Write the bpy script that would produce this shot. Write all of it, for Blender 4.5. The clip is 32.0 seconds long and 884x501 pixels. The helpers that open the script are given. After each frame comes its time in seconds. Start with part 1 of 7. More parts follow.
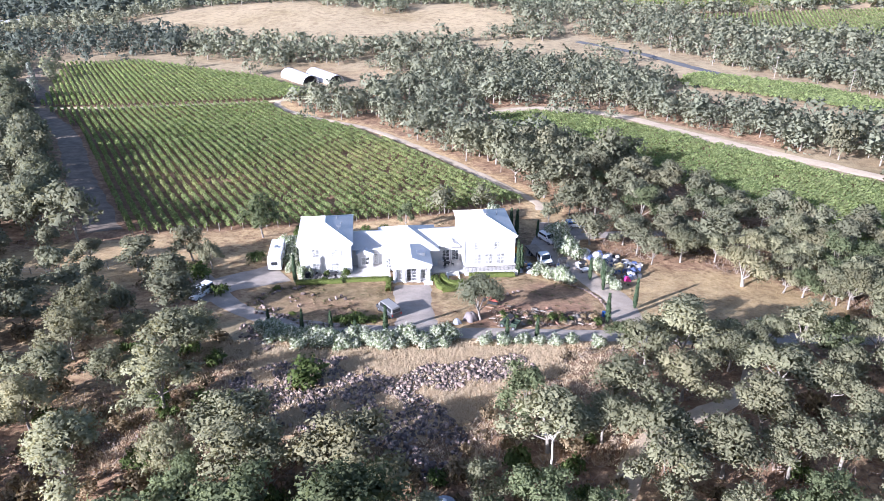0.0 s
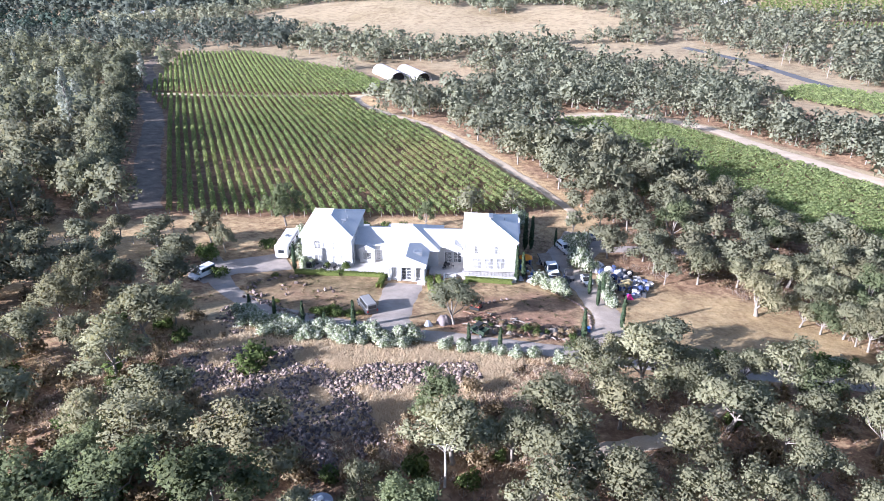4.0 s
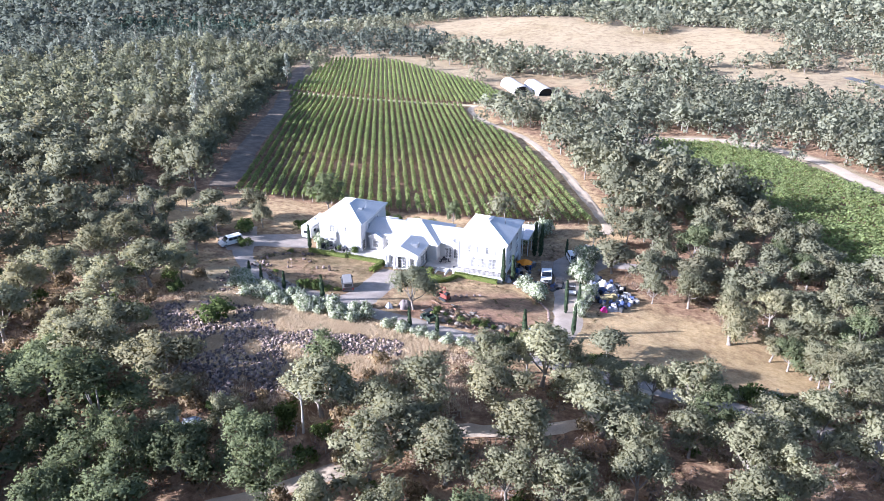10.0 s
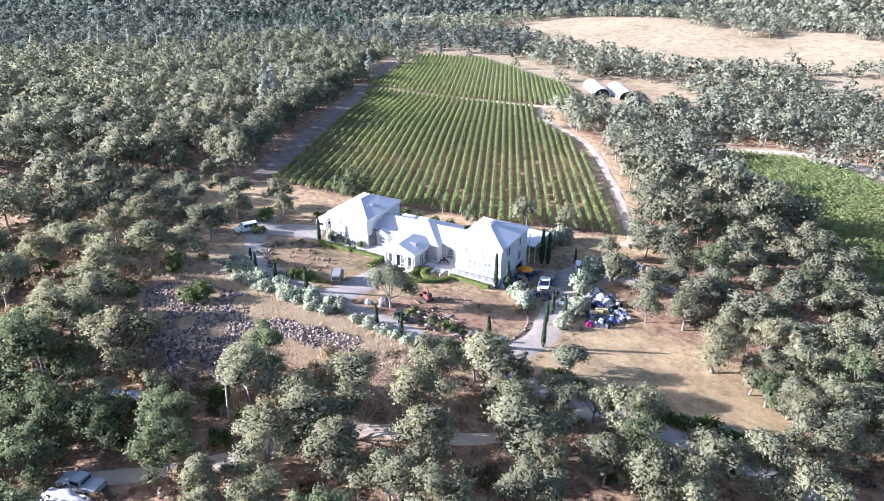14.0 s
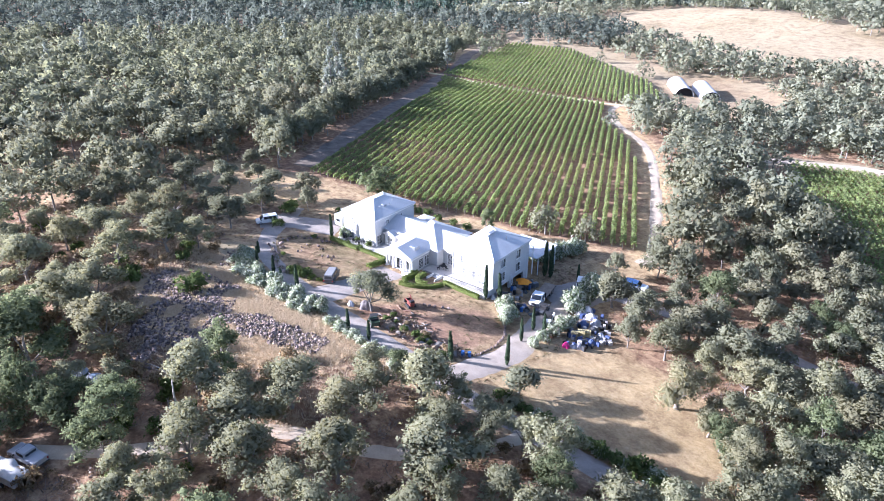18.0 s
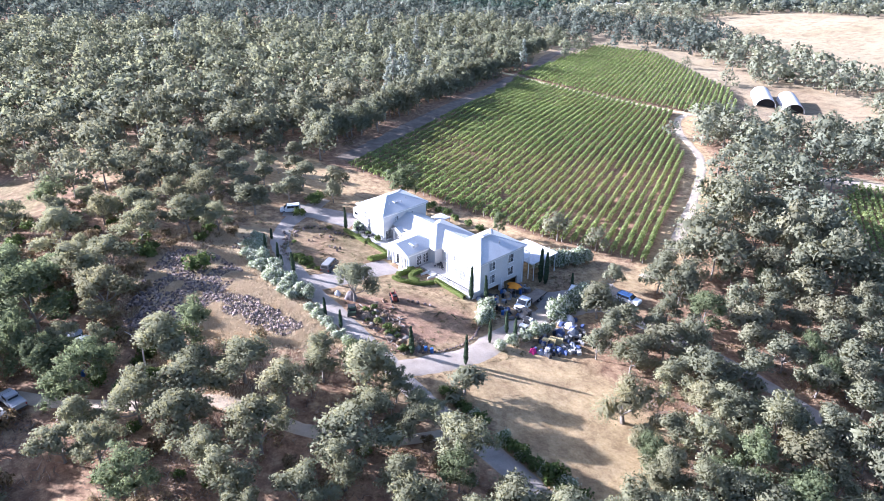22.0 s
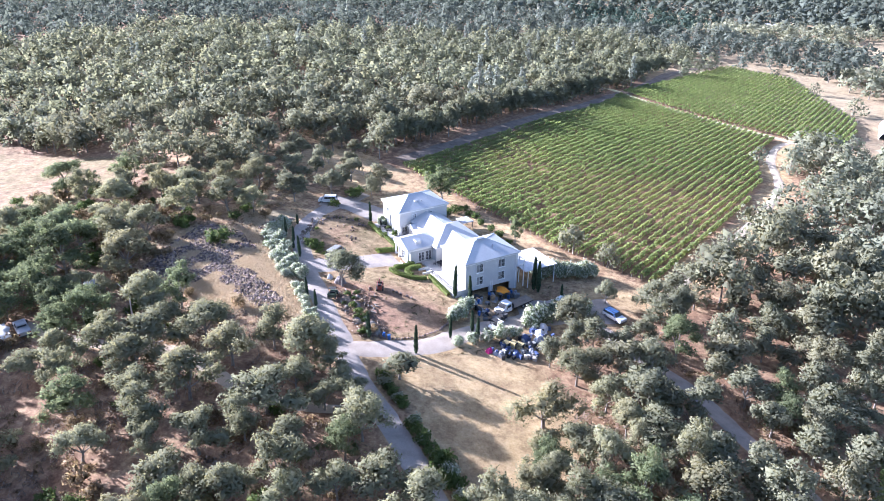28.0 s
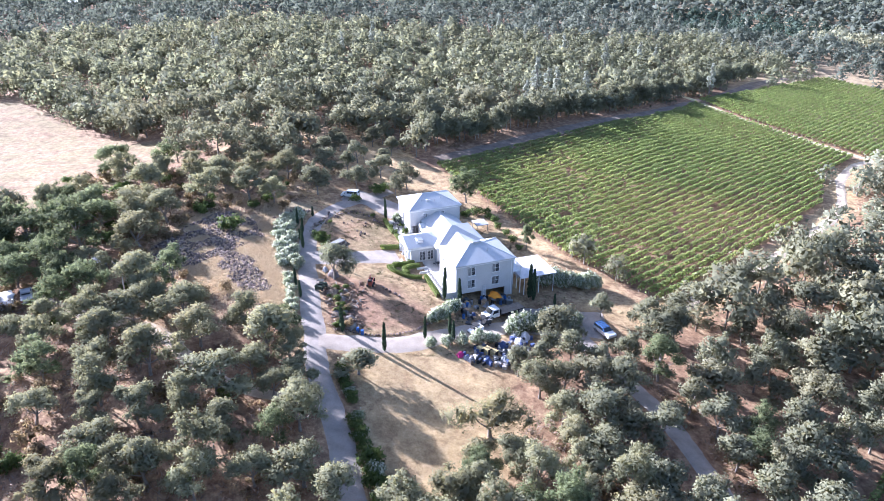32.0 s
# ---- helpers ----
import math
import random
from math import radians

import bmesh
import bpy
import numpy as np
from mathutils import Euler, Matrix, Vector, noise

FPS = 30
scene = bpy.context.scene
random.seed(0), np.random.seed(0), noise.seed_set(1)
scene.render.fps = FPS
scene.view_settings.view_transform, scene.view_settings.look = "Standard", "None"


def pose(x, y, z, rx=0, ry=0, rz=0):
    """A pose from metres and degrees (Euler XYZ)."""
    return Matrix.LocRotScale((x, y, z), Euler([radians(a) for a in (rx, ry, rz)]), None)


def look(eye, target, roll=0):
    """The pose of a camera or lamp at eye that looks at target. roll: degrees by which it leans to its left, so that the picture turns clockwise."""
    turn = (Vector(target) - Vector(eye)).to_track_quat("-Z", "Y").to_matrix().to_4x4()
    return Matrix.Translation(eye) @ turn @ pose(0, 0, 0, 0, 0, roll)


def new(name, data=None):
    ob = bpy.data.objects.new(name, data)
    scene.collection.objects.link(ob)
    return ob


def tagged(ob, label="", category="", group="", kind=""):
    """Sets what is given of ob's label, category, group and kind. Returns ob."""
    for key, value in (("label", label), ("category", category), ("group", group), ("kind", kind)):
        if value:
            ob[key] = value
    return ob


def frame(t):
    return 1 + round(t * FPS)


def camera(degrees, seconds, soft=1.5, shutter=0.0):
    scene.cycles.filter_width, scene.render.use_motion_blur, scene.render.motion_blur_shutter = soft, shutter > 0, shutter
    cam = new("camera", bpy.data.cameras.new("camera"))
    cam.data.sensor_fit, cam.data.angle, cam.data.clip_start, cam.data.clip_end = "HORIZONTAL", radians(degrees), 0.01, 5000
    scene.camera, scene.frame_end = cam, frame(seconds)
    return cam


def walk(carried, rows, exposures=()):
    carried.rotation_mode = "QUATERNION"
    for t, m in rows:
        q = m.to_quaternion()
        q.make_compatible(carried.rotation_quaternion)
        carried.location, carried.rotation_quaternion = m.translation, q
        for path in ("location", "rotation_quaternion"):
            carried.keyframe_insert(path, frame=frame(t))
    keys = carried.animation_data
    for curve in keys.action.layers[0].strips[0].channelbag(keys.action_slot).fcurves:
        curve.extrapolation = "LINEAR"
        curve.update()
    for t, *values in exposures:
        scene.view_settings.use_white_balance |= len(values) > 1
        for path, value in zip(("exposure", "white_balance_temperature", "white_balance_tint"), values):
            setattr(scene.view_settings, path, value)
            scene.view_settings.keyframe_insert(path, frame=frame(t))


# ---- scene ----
cam = camera(64.3, 32.0, soft=0.45)
METRES, EYE, TILT, LEAN, TURN = 175.0, 61.0, -26.0, 0.0, 0.0
ROWS = [
    (0.0, 0.0, 0.0, 0.0, 0.0, 0.0, 0.0),
    (0.5, 0.0156, 0.0007, 0.0002, 1.19, -0.01, -0.59),
    (1.0, 0.03, 0.0017, 0.0005, 2.29, -0.02, -1.14),
    (1.5, 0.0453, 0.0031, 0.001, 3.47, -0.04, -1.72),
    (2.0, 0.0617, 0.0049, 0.0018, 4.71, -0.09, -2.32),
    (2.5, 0.0749, 0.0067, 0.0025, 5.73, -0.13, -2.81),
    (3.0, 0.0901, 0.0089, 0.0035, 6.9, -0.2, -3.36),
    (3.5, 0.1063, 0.0116, 0.0047, 8.18, -0.28, -3.97),
    (5.5, 0.1638, 0.0246, 0.01, 12.83, -0.66, -6.13),
    (6.0, 0.18, 0.0268, 0.0109, 14.09, -0.77, -6.72),
    (6.5, 0.1958, 0.0273, 0.0109, 15.27, -0.82, -7.27),
    (7.0, 0.2134, 0.0257, 0.0103, 16.51, -0.83, -7.83),
    (7.5, 0.2282, 0.0237, 0.0096, 17.49, -0.82, -8.3),
    (8.0, 0.2477, 0.0213, 0.009, 18.79, -0.78, -8.89),
    (8.5, 0.2637, 0.0197, 0.0085, 19.84, -0.77, -9.39),
    (9.0, 0.2808, 0.0188, 0.008, 20.97, -0.78, -9.9),
    (9.5, 0.2973, 0.0191, 0.0081, 22.06, -0.82, -10.43),
    (10.0, 0.313, 0.0215, 0.0093, 23.17, -0.96, -10.91),
    (10.5, 0.3284, 0.0262, 0.0116, 24.35, -1.19, -11.45),
    (11.0, 0.341, 0.0321, 0.0143, 25.39, -1.43, -11.89),
    (11.5, 0.3549, 0.0398, 0.0175, 26.61, -1.66, -12.39),
    (12.0, 0.3659, 0.0464, 0.0202, 27.59, -1.86, -12.79),
    (12.5, 0.3795, 0.0544, 0.0237, 28.8, -2.12, -13.28),
    (13.0, 0.392, 0.0618, 0.0277, 29.96, -2.39, -13.75),
    (13.5, 0.4045, 0.0688, 0.0335, 31.11, -2.78, -14.19),
    (14.0, 0.4168, 0.0754, 0.0403, 32.24, -3.22, -14.63),
    (14.5, 0.4288, 0.0823, 0.0473, 33.4, -3.69, -15.06),
    (16.5, 0.4746, 0.1098, 0.0777, 38.0, -5.71, -16.81),
    (17.0, 0.4856, 0.1176, 0.0854, 39.15, -6.21, -17.21),
    (17.5, 0.4963, 0.1256, 0.0932, 40.33, -6.75, -17.61),
    (18.0, 0.5062, 0.1333, 0.1007, 41.43, -7.27, -17.98),
    (18.5, 0.5185, 0.1432, 0.1101, 42.84, -7.92, -18.45),
    (19.0, 0.5278, 0.1511, 0.1176, 43.92, -8.44, -18.79),
    (19.5, 0.5365, 0.1588, 0.1241, 44.94, -8.9, -19.09),
    (20.0, 0.548, 0.1679, 0.131, 46.19, -9.41, -19.45),
    (20.5, 0.5601, 0.1758, 0.1366, 47.37, -9.85, -19.78),
    (21.0, 0.5739, 0.1827, 0.141, 48.54, -10.19, -20.13),
    (21.5, 0.589, 0.189, 0.1452, 49.7, -10.5, -20.47),
    (22.0, 0.6044, 0.1952, 0.1493, 50.86, -10.75, -20.81),
    (22.5, 0.6198, 0.2016, 0.1538, 52.0, -11.01, -21.12),
    (23.0, 0.634, 0.208, 0.1582, 53.09, -11.28, -21.4),
    (23.5, 0.65, 0.2158, 0.1625, 54.32, -11.52, -21.73),
    (24.0, 0.6634, 0.2233, 0.1662, 55.41, -11.75, -22.0),
    (24.5, 0.6773, 0.2329, 0.1708, 56.66, -12.06, -22.32),
    (25.0, 0.6876, 0.2424, 0.1753, 57.77, -12.39, -22.58),
    (25.5, 0.6968, 0.2544, 0.1815, 59.04, -12.9, -22.88),
    (27.5, 0.7224, 0.3019, 0.2056, 63.72, -14.73, -23.75),
    (28.0, 0.7278, 0.3135, 0.2112, 64.85, -15.16, -23.94),
    (28.5, 0.7342, 0.328, 0.2181, 66.21, -15.71, -24.14),
    (29.0, 0.7398, 0.3417, 0.2247, 67.48, -16.22, -24.34),
    (29.5, 0.7442, 0.3528, 0.23, 68.52, -16.65, -24.5),
    (30.0, 0.749, 0.3667, 0.2368, 69.8, -17.18, -24.68),
    (30.5, 0.7532, 0.3787, 0.2427, 70.91, -17.63, -24.85),
    (31.0, 0.7576, 0.3926, 0.2496, 72.18, -18.17, -25.0),
    (31.5, 0.7614, 0.4058, 0.2559, 73.39, -18.67, -25.14),
    (32.0, 0.7648, 0.418, 0.2619, 74.51, -19.15, -25.26),
]
walk(cam, [(t, pose(0, 0, EYE, TILT, LEAN, TURN) @ pose(METRES * x, METRES * y, METRES * z, 90 + pitch, roll, yaw)) for t, x, y, z, yaw, pitch, roll in ROWS],
     exposures=[(0.0, 1.74, 5420.0, 20.4), (6.0, 1.83, 5390.0, 20.5), (13.0, 2.0, 5340.0, 21.2), (20.0, 2.13, 5260.0, 22.0), (28.0, 2.25, 5270.0, 22.2), (32.0, 2.25, 5270.0, 22.2)])

# ---- world, sun, exposure ----
SUN_EL = 21.5
SUN_WAY = Vector((0.77, 0.64, 0)).normalized()      # the way that shadows fall on the ground
world = bpy.data.worlds.new("world")
scene.world = world
world.use_nodes = True
wn = world.node_tree
wn.nodes.clear()
sky = wn.nodes.new("ShaderNodeTexSky")
sky.sky_type = "NISHITA"
sky.sun_disc = False
sky.sun_elevation = radians(SUN_EL)
sky.sun_rotation = math.atan2(-SUN_WAY.x, -SUN_WAY.y)
sky.dust_density = 2.0
sky.ozone_density = 1.0
bg = wn.nodes.new("ShaderNodeBackground")
bg.inputs["Strength"].default_value = 0.07
wo = wn.nodes.new("ShaderNodeOutputWorld")
wn.links.new(sky.outputs[0], bg.inputs[0])
wn.links.new(bg.outputs[0], wo.inputs[0])
sun = new("sun", bpy.data.lights.new("sun", "SUN"))
sun.data.energy = 5.0
sun.data.angle = radians(0.6)
sun.data.color = (1.0, 0.95, 0.89)
sun.matrix_world = look((0, 0, 300), (300 + 0) * Vector((0, 0, 1)) + SUN_WAY * math.cos(radians(SUN_EL)) - Vector((0, 0, math.sin(radians(SUN_EL)))))

# ---- materials ----
def nodes(name):
    m = bpy.data.materials.new(name)
    m.use_nodes = True
    t = m.node_tree
    return m, t, t.nodes["Principled BSDF"]


def add(t, kind, **inputs):
    n = t.nodes.new(kind)
    for key, value in inputs.items():
        n.inputs[key].default_value = value
    return n


def rgb(c):
    return (*c, 1.0)


def ramp(t, fac, stops):
    r = t.nodes.new("ShaderNodeValToRGB")
    e = r.color_ramp.elements
    while len(e) < len(stops):
        e.new(0.5)
    for k, (p, c) in zip(e, stops):
        k.position, k.color = p, rgb(c)
    t.links.new(fac, r.inputs[0])
    return r.outputs[0]


def blend(t, fac, a, b, mode="MIX"):
    m = t.nodes.new("ShaderNodeMix")
    m.data_type, m.blend_type = "RGBA", mode
    for value, i in ((fac, 0), (a, 6), (b, 7)):
        if isinstance(value, (int, float)):
            m.inputs[i].default_value = value
        elif isinstance(value, tuple):
            m.inputs[i].default_value = rgb(value)
        else:
            t.links.new(value, m.inputs[i])
    return m.outputs[2]


def coords(t, own=False):
    if own:
        return t.nodes.new("ShaderNodeTexCoord").outputs["Object"]
    return t.nodes.new("ShaderNodeNewGeometry").outputs["Position"]


def noise_of(t, at, scale, detail=4.0, rough=0.6):
    n = add(t, "ShaderNodeTexNoise", Scale=scale, Detail=detail, Roughness=rough)
    t.links.new(at, n.inputs["Vector"])
    return n.outputs[0]


def bumped(t, p, height, strength, distance):
    b = add(t, "ShaderNodeBump", Strength=strength, Distance=distance)
    t.links.new(height, b.inputs["Height"])
    t.links.new(b.outputs[0], p.inputs["Normal"])


def surface(name, dark, light, scale=1.0, fine=12.0, rough=0.85, bump=0.4, metal=0.0, spread=(0.3, 0.7), own=False, depth=0.02, shift=0.0, spec=0.3):
    """A plain worn surface: two colours mixed at two scales, with grain and relief."""
    m, t, p = nodes(name)
    at = coords(t, own)
    big, small = noise_of(t, at, scale), noise_of(t, at, fine, 5.0)
    c = ramp(t, big, [(spread[0], dark), (spread[1], light)])
    c = blend(t, 0.25, c, ramp(t, small, [(0.3, tuple(0.6 * v for v in dark)), (0.7, tuple(min(1, 1.15 * v) for v in light))]))
    if shift:
        o = t.nodes.new("ShaderNodeObjectInfo")
        hsv = t.nodes.new("ShaderNodeHueSaturation")
        mr = add(t, "ShaderNodeMapRange")
        mr.inputs[3].default_value, mr.inputs[4].default_value = 1 - shift, 1 + shift
        t.links.new(o.outputs["Random"], mr.inputs[0])
        t.links.new(mr.outputs[0], hsv.inputs["Value"])
        t.links.new(c, hsv.inputs["Color"])
        c = hsv.outputs[0]
    t.links.new(c, p.inputs["Base Color"])
    p.inputs["Roughness"].default_value, p.inputs["Metallic"].default_value = rough, metal
    p.inputs["Specular IOR Level"].default_value = spec
    if bump:
        bumped(t, p, small, bump, depth)
    return m


def leaf(name, dark, light, rough=0.55, through_light=0.25, vary=0.25, yellow=None, dry=None, warm=(1.08, 1.08, 0.95)):
    """Leaves: colour differs from leaf to leaf, from plant to plant, and light comes through."""
    m, t, p = nodes(name)
    g, o = t.nodes.new("ShaderNodeNewGeometry"), t.nodes.new("ShaderNodeObjectInfo")
    a = t.nodes.new("ShaderNodeAttribute")
    a.attribute_name = "tone"
    c = ramp(t, g.outputs["Random Per Island"], [(0.0, dark), (1.0, light)])
    s = t.nodes.new("ShaderNodeMath")
    s.operation = "ADD"
    t.links.new(o.outputs["Random"], s.inputs[0])
    t.links.new(a.outputs["Fac"], s.inputs[1])
    f = t.nodes.new("ShaderNodeMath")
    f.operation = "FRACT"
    t.links.new(s.outputs[0], f.inputs[0])
    if yellow:
        k = add(t, "ShaderNodeMapRange")
        k.inputs[1].default_value, k.inputs[4].default_value = 0.6, 0.7
        t.links.new(f.outputs[0], k.inputs[0])
        c = blend(t, k.outputs[0], c, yellow)
    if dry:
        k = t.nodes.new("ShaderNodeAttribute")
        k.attribute_name = "dry"
        c = blend(t, k.outputs["Fac"], c, dry)
    hsv, mr = t.nodes.new("ShaderNodeHueSaturation"), add(t, "ShaderNodeMapRange")
    mr.inputs[3].default_value, mr.inputs[4].default_value = 1 - vary, 1 + vary
    w = t.nodes.new("ShaderNodeTexWhiteNoise")
    w.noise_dimensions = "1D"
    t.links.new(f.outputs[0], w.inputs["W"])
    t.links.new(w.outputs[0], mr.inputs[0])
    t.links.new(mr.outputs[0], hsv.inputs["Value"])
    t.links.new(c, hsv.inputs["Color"])
    t.links.new(hsv.outputs[0], p.inputs["Base Color"])
    p.inputs["Roughness"].default_value = rough
    p.inputs["Specular IOR Level"].default_value = 0.05
    tr = t.nodes.new("ShaderNodeBsdfTranslucent")
    t.links.new(blend(t, 1.0, hsv.outputs[0], warm, "MULTIPLY"), tr.inputs[0])
    mix = add(t, "ShaderNodeMixShader", Fac=through_light)
    t.links.new(p.outputs[0], mix.inputs[1])
    t.links.new(tr.outputs[0], mix.inputs[2])
    t.links.new(mix.outputs[0], t.nodes["Material Output"].inputs[0])
    return m


def ground_material():
    """Dry hill ground: straw, leaf litter, red-brown soil and yellow meadow, laid out by the ground's cover layer."""
    m, t, p = nodes("dry_ground")
    at = coords(t)
    cov = t.nodes.new("ShaderNodeAttribute")
    cov.attribute_name = "cover"
    sep = t.nodes.new("ShaderNodeSeparateColor")
    t.links.new(cov.outputs["Color"], sep.inputs[0])
    n1, n2, n3 = noise_of(t, at, 0.09, 5), noise_of(t, at, 0.7, 6, 0.7), noise_of(t, at, 6.0, 4, 0.7)
    litter = ramp(t, n2, [(0.28, (0.1, 0.068, 0.05)), (0.45, (0.225, 0.152, 0.106)), (0.6, (0.325, 0.24, 0.168)), (0.78, (0.46, 0.365, 0.26))])
    straw = ramp(t, n2, [(0.25, (0.26, 0.19, 0.112)), (0.5, (0.41, 0.325, 0.2)), (0.75, (0.51, 0.42, 0.275))])
    soil = ramp(t, n2, [(0.25, (0.14, 0.09, 0.066)), (0.55, (0.29, 0.195, 0.14)), (0.8, (0.43, 0.315, 0.235))])
    broad = noise_of(t, at, 0.018, 6, 0.62)
    gold = ramp(t, broad, [(0.3, (0.205, 0.173, 0.11)), (0.45, (0.285, 0.25, 0.176)), (0.58, (0.325, 0.288, 0.208)), (0.75, (0.24, 0.206, 0.137))])

    def mask(channel, spread):
        a = t.nodes.new("ShaderNodeMath")
        a.operation = "MULTIPLY_ADD"
        t.links.new(n1, a.inputs[0])
        a.inputs[1].default_value = spread
        t.links.new(sep.outputs[channel], a.inputs[2])
        b = t.nodes.new("ShaderNodeMath")
        b.operation = "MULTIPLY_ADD"
        t.links.new(n2, b.inputs[0])
        b.inputs[1].default_value = spread
        t.links.new(a.outputs[0], b.inputs[2])
        r = add(t, "ShaderNodeMapRange")
        r.inputs[1].default_value, r.inputs[2].default_value = spread + 0.3, spread + 0.7
        t.links.new(b.outputs[0], r.inputs[0])
        return r.outputs[0]

    c = blend(t, mask(0, 0.9), litter, straw)
    c = blend(t, mask(1, 0.5), c, soil)
    c = blend(t, mask(2, 0.3), c, gold)
    n4 = noise_of(t, at, 2.1, 5, 0.75)
    turf = ramp(t, n2, [(0.3, (0.112, 0.096, 0.05)), (0.48, (0.195, 0.168, 0.097)), (0.62, (0.255, 0.216, 0.136)), (0.75, (0.34, 0.285, 0.19))])
    lawn = t.nodes.new("ShaderNodeMath")
    lawn.operation = "MULTIPLY"
    t.links.new(cov.outputs["Alpha"], lawn.inputs[0])
    t.links.new(ramp(t, n1, [(0.35, (0.2, 0.2, 0.2)), (0.6, (1, 1, 1))]), lawn.inputs[1])
    c = blend(t, lawn.outputs[0], c, turf)
    n5 = noise_of(t, at, 0.24, 5, 0.6)
    c = blend(t, 0.55, c, ramp(t, n5, [(0.34, (0.27, 0.235, 0.21)), (0.5, (0.5, 0.5, 0.47)), (0.64, (0.62, 0.615, 0.56))]), "OVERLAY")
    c = blend(t, 0.6, c, ramp(t, n4, [(0.3, (0.3, 0.3, 0.3)), (0.7, (0.66, 0.66, 0.66))]), "OVERLAY")
    c = blend(t, 0.5, c, ramp(t, n3, [(0.25, (0.33, 0.33, 0.33)), (0.75, (0.63, 0.63, 0.63))]), "OVERLAY")
    c = blend(t, 1.0, c, (1.08, 0.975, 0.89), "MULTIPLY")
    t.links.new(c, p.inputs["Base Color"])
    p.inputs["Roughness"].default_value = 0.95
    p.inputs["Specular IOR Level"].default_value = 0.15
    bumped(t, p, n3, 0.7, 0.15)
    return m


M_GROUND = ground_material()
M_DRIVE = surface("gravel_drive", (0.235, 0.2, 0.168), (0.4, 0.343, 0.292), 0.45, 6.0, 0.9, 0.5, spread=(0.3, 0.7))
M_BRANCH = surface("tan_gravel", (0.28, 0.23, 0.182), (0.44, 0.366, 0.296), 0.45, 6.0, 0.9, 0.5)
M_STRAWBAND = surface("headland_grass", (0.34, 0.32, 0.17), (0.55, 0.48, 0.31), 0.4, 5.0, 0.95, 0.5)
M_TRACK = surface("dirt_track", (0.36, 0.285, 0.21), (0.53, 0.435, 0.325), 0.3, 5.0, 0.95, 0.5)
# Brown soil with the shade of the trees beside it added as darker colour.
M_FIELDTRACK_SHADED = surface("brown_field_track", (0.1, 0.077, 0.06), (0.29, 0.225, 0.165), 0.35, 2.5, 0.95, 0.5)
M_FURROW = surface("vineyard_soil", (0.15, 0.105, 0.07), (0.29, 0.215, 0.145), 0.25, 3.0, 0.95, 0.6)
M_ASPHALT = surface("asphalt", (0.085, 0.085, 0.092), (0.125, 0.125, 0.132), 0.3, 9.0, 0.85, 0.3)
M_CONCRETE = surface("concrete", (0.45, 0.44, 0.42), (0.60, 0.58, 0.55), 0.8, 14.0, 0.85, 0.25)
M_STUCCO = surface("white_stucco", (0.47, 0.466, 0.458), (0.545, 0.54, 0.53), 0.5, 9.0, 0.85, 0.2, depth=0.01)
M_ROOF = surface("pale_roofing", (0.46, 0.46, 0.46), (0.535, 0.534, 0.532), 0.6, 5.0, 0.45, 0.25, spec=0.6)
M_TRIM = surface("white_trim", (0.66, 0.66, 0.65), (0.77, 0.77, 0.76), 1.5, 20.0, 0.5, 0.1)
# Near black: shade inside recesses put into colour; shed doors use it too.
M_DARK = surface("dark_recess", (0.02, 0.02, 0.022), (0.04, 0.04, 0.045), 1.0, 8.0, 0.8, 0.1)
M_BARK = surface("grey_oak_bark", (0.16, 0.14, 0.12), (0.33, 0.293, 0.25), 1.2, 9.0, 0.95, 0.8, own=True)
M_OAK = leaf("oak_leaves", (0.254, 0.252, 0.16), (0.309, 0.307, 0.195), 0.9, 0.42, 0.2, (0.306, 0.278, 0.166), warm=(1.08, 1.03, 0.82))
M_OAKPLAIN = leaf("dense_oak_leaves", (0.213, 0.216, 0.144), (0.249, 0.251, 0.167), 0.9, 0.42, 0.16, (0.254, 0.237, 0.152), warm=(1.05, 1.0, 0.84))
# Live oak green, made darker to carry shade on the lower woods.
M_LIVEOAK_SHADED = leaf("live_oak_leaves", (0.125, 0.148, 0.078), (0.225, 0.25, 0.135), 0.8, 0.48, 0.22)
# Greyer than the near oaks: distance haze is mixed into the leaf colour.
M_WOODS_HAZED = leaf("far_oak_leaves", (0.232, 0.243, 0.172), (0.252, 0.262, 0.186), 0.9, 0.45, 0.15, (0.265, 0.26, 0.175), warm=(1.1, 1.06, 0.92))
M_WESTWOODS = leaf("west_oak_leaves", (0.18, 0.19, 0.132), (0.208, 0.218, 0.152), 0.9, 0.48, 0.22, (0.225, 0.222, 0.148), warm=(1.3, 1.25, 1.0))
M_CYPRESS = leaf("cypress_leaves", (0.03, 0.05, 0.028), (0.075, 0.1, 0.055), 0.6, 0.2, 0.15)
M_VINE = leaf("vine_leaves", (0.14, 0.18, 0.075), (0.35, 0.4, 0.182), 0.7, 0.62, 0.14, dry=(0.36, 0.33, 0.15), warm=(1.2, 1.22, 0.85))
M_HEDGE = leaf("box_leaves", (0.10, 0.135, 0.035), (0.24, 0.275, 0.085), 0.55, 0.42, 0.15)
M_OLEANDER = leaf("oleander_leaves", (0.14, 0.18, 0.09), (0.29, 0.335, 0.19), 0.55, 0.42, 0.15)
M_BLOSSOM = leaf("white_blossom", (0.48, 0.5, 0.37), (0.7, 0.7, 0.59), 0.6, 0.38, 0.08)
M_SHRUB = leaf("shrub_leaves", (0.07, 0.10, 0.03), (0.16, 0.20, 0.07), 0.55, 0.42, 0.15)
M_DRYGRASS = leaf("dry_grass", (0.5, 0.395, 0.265), (0.71, 0.59, 0.43), 0.8, 0.4, 0.1, warm=(1.0, 0.96, 0.85))
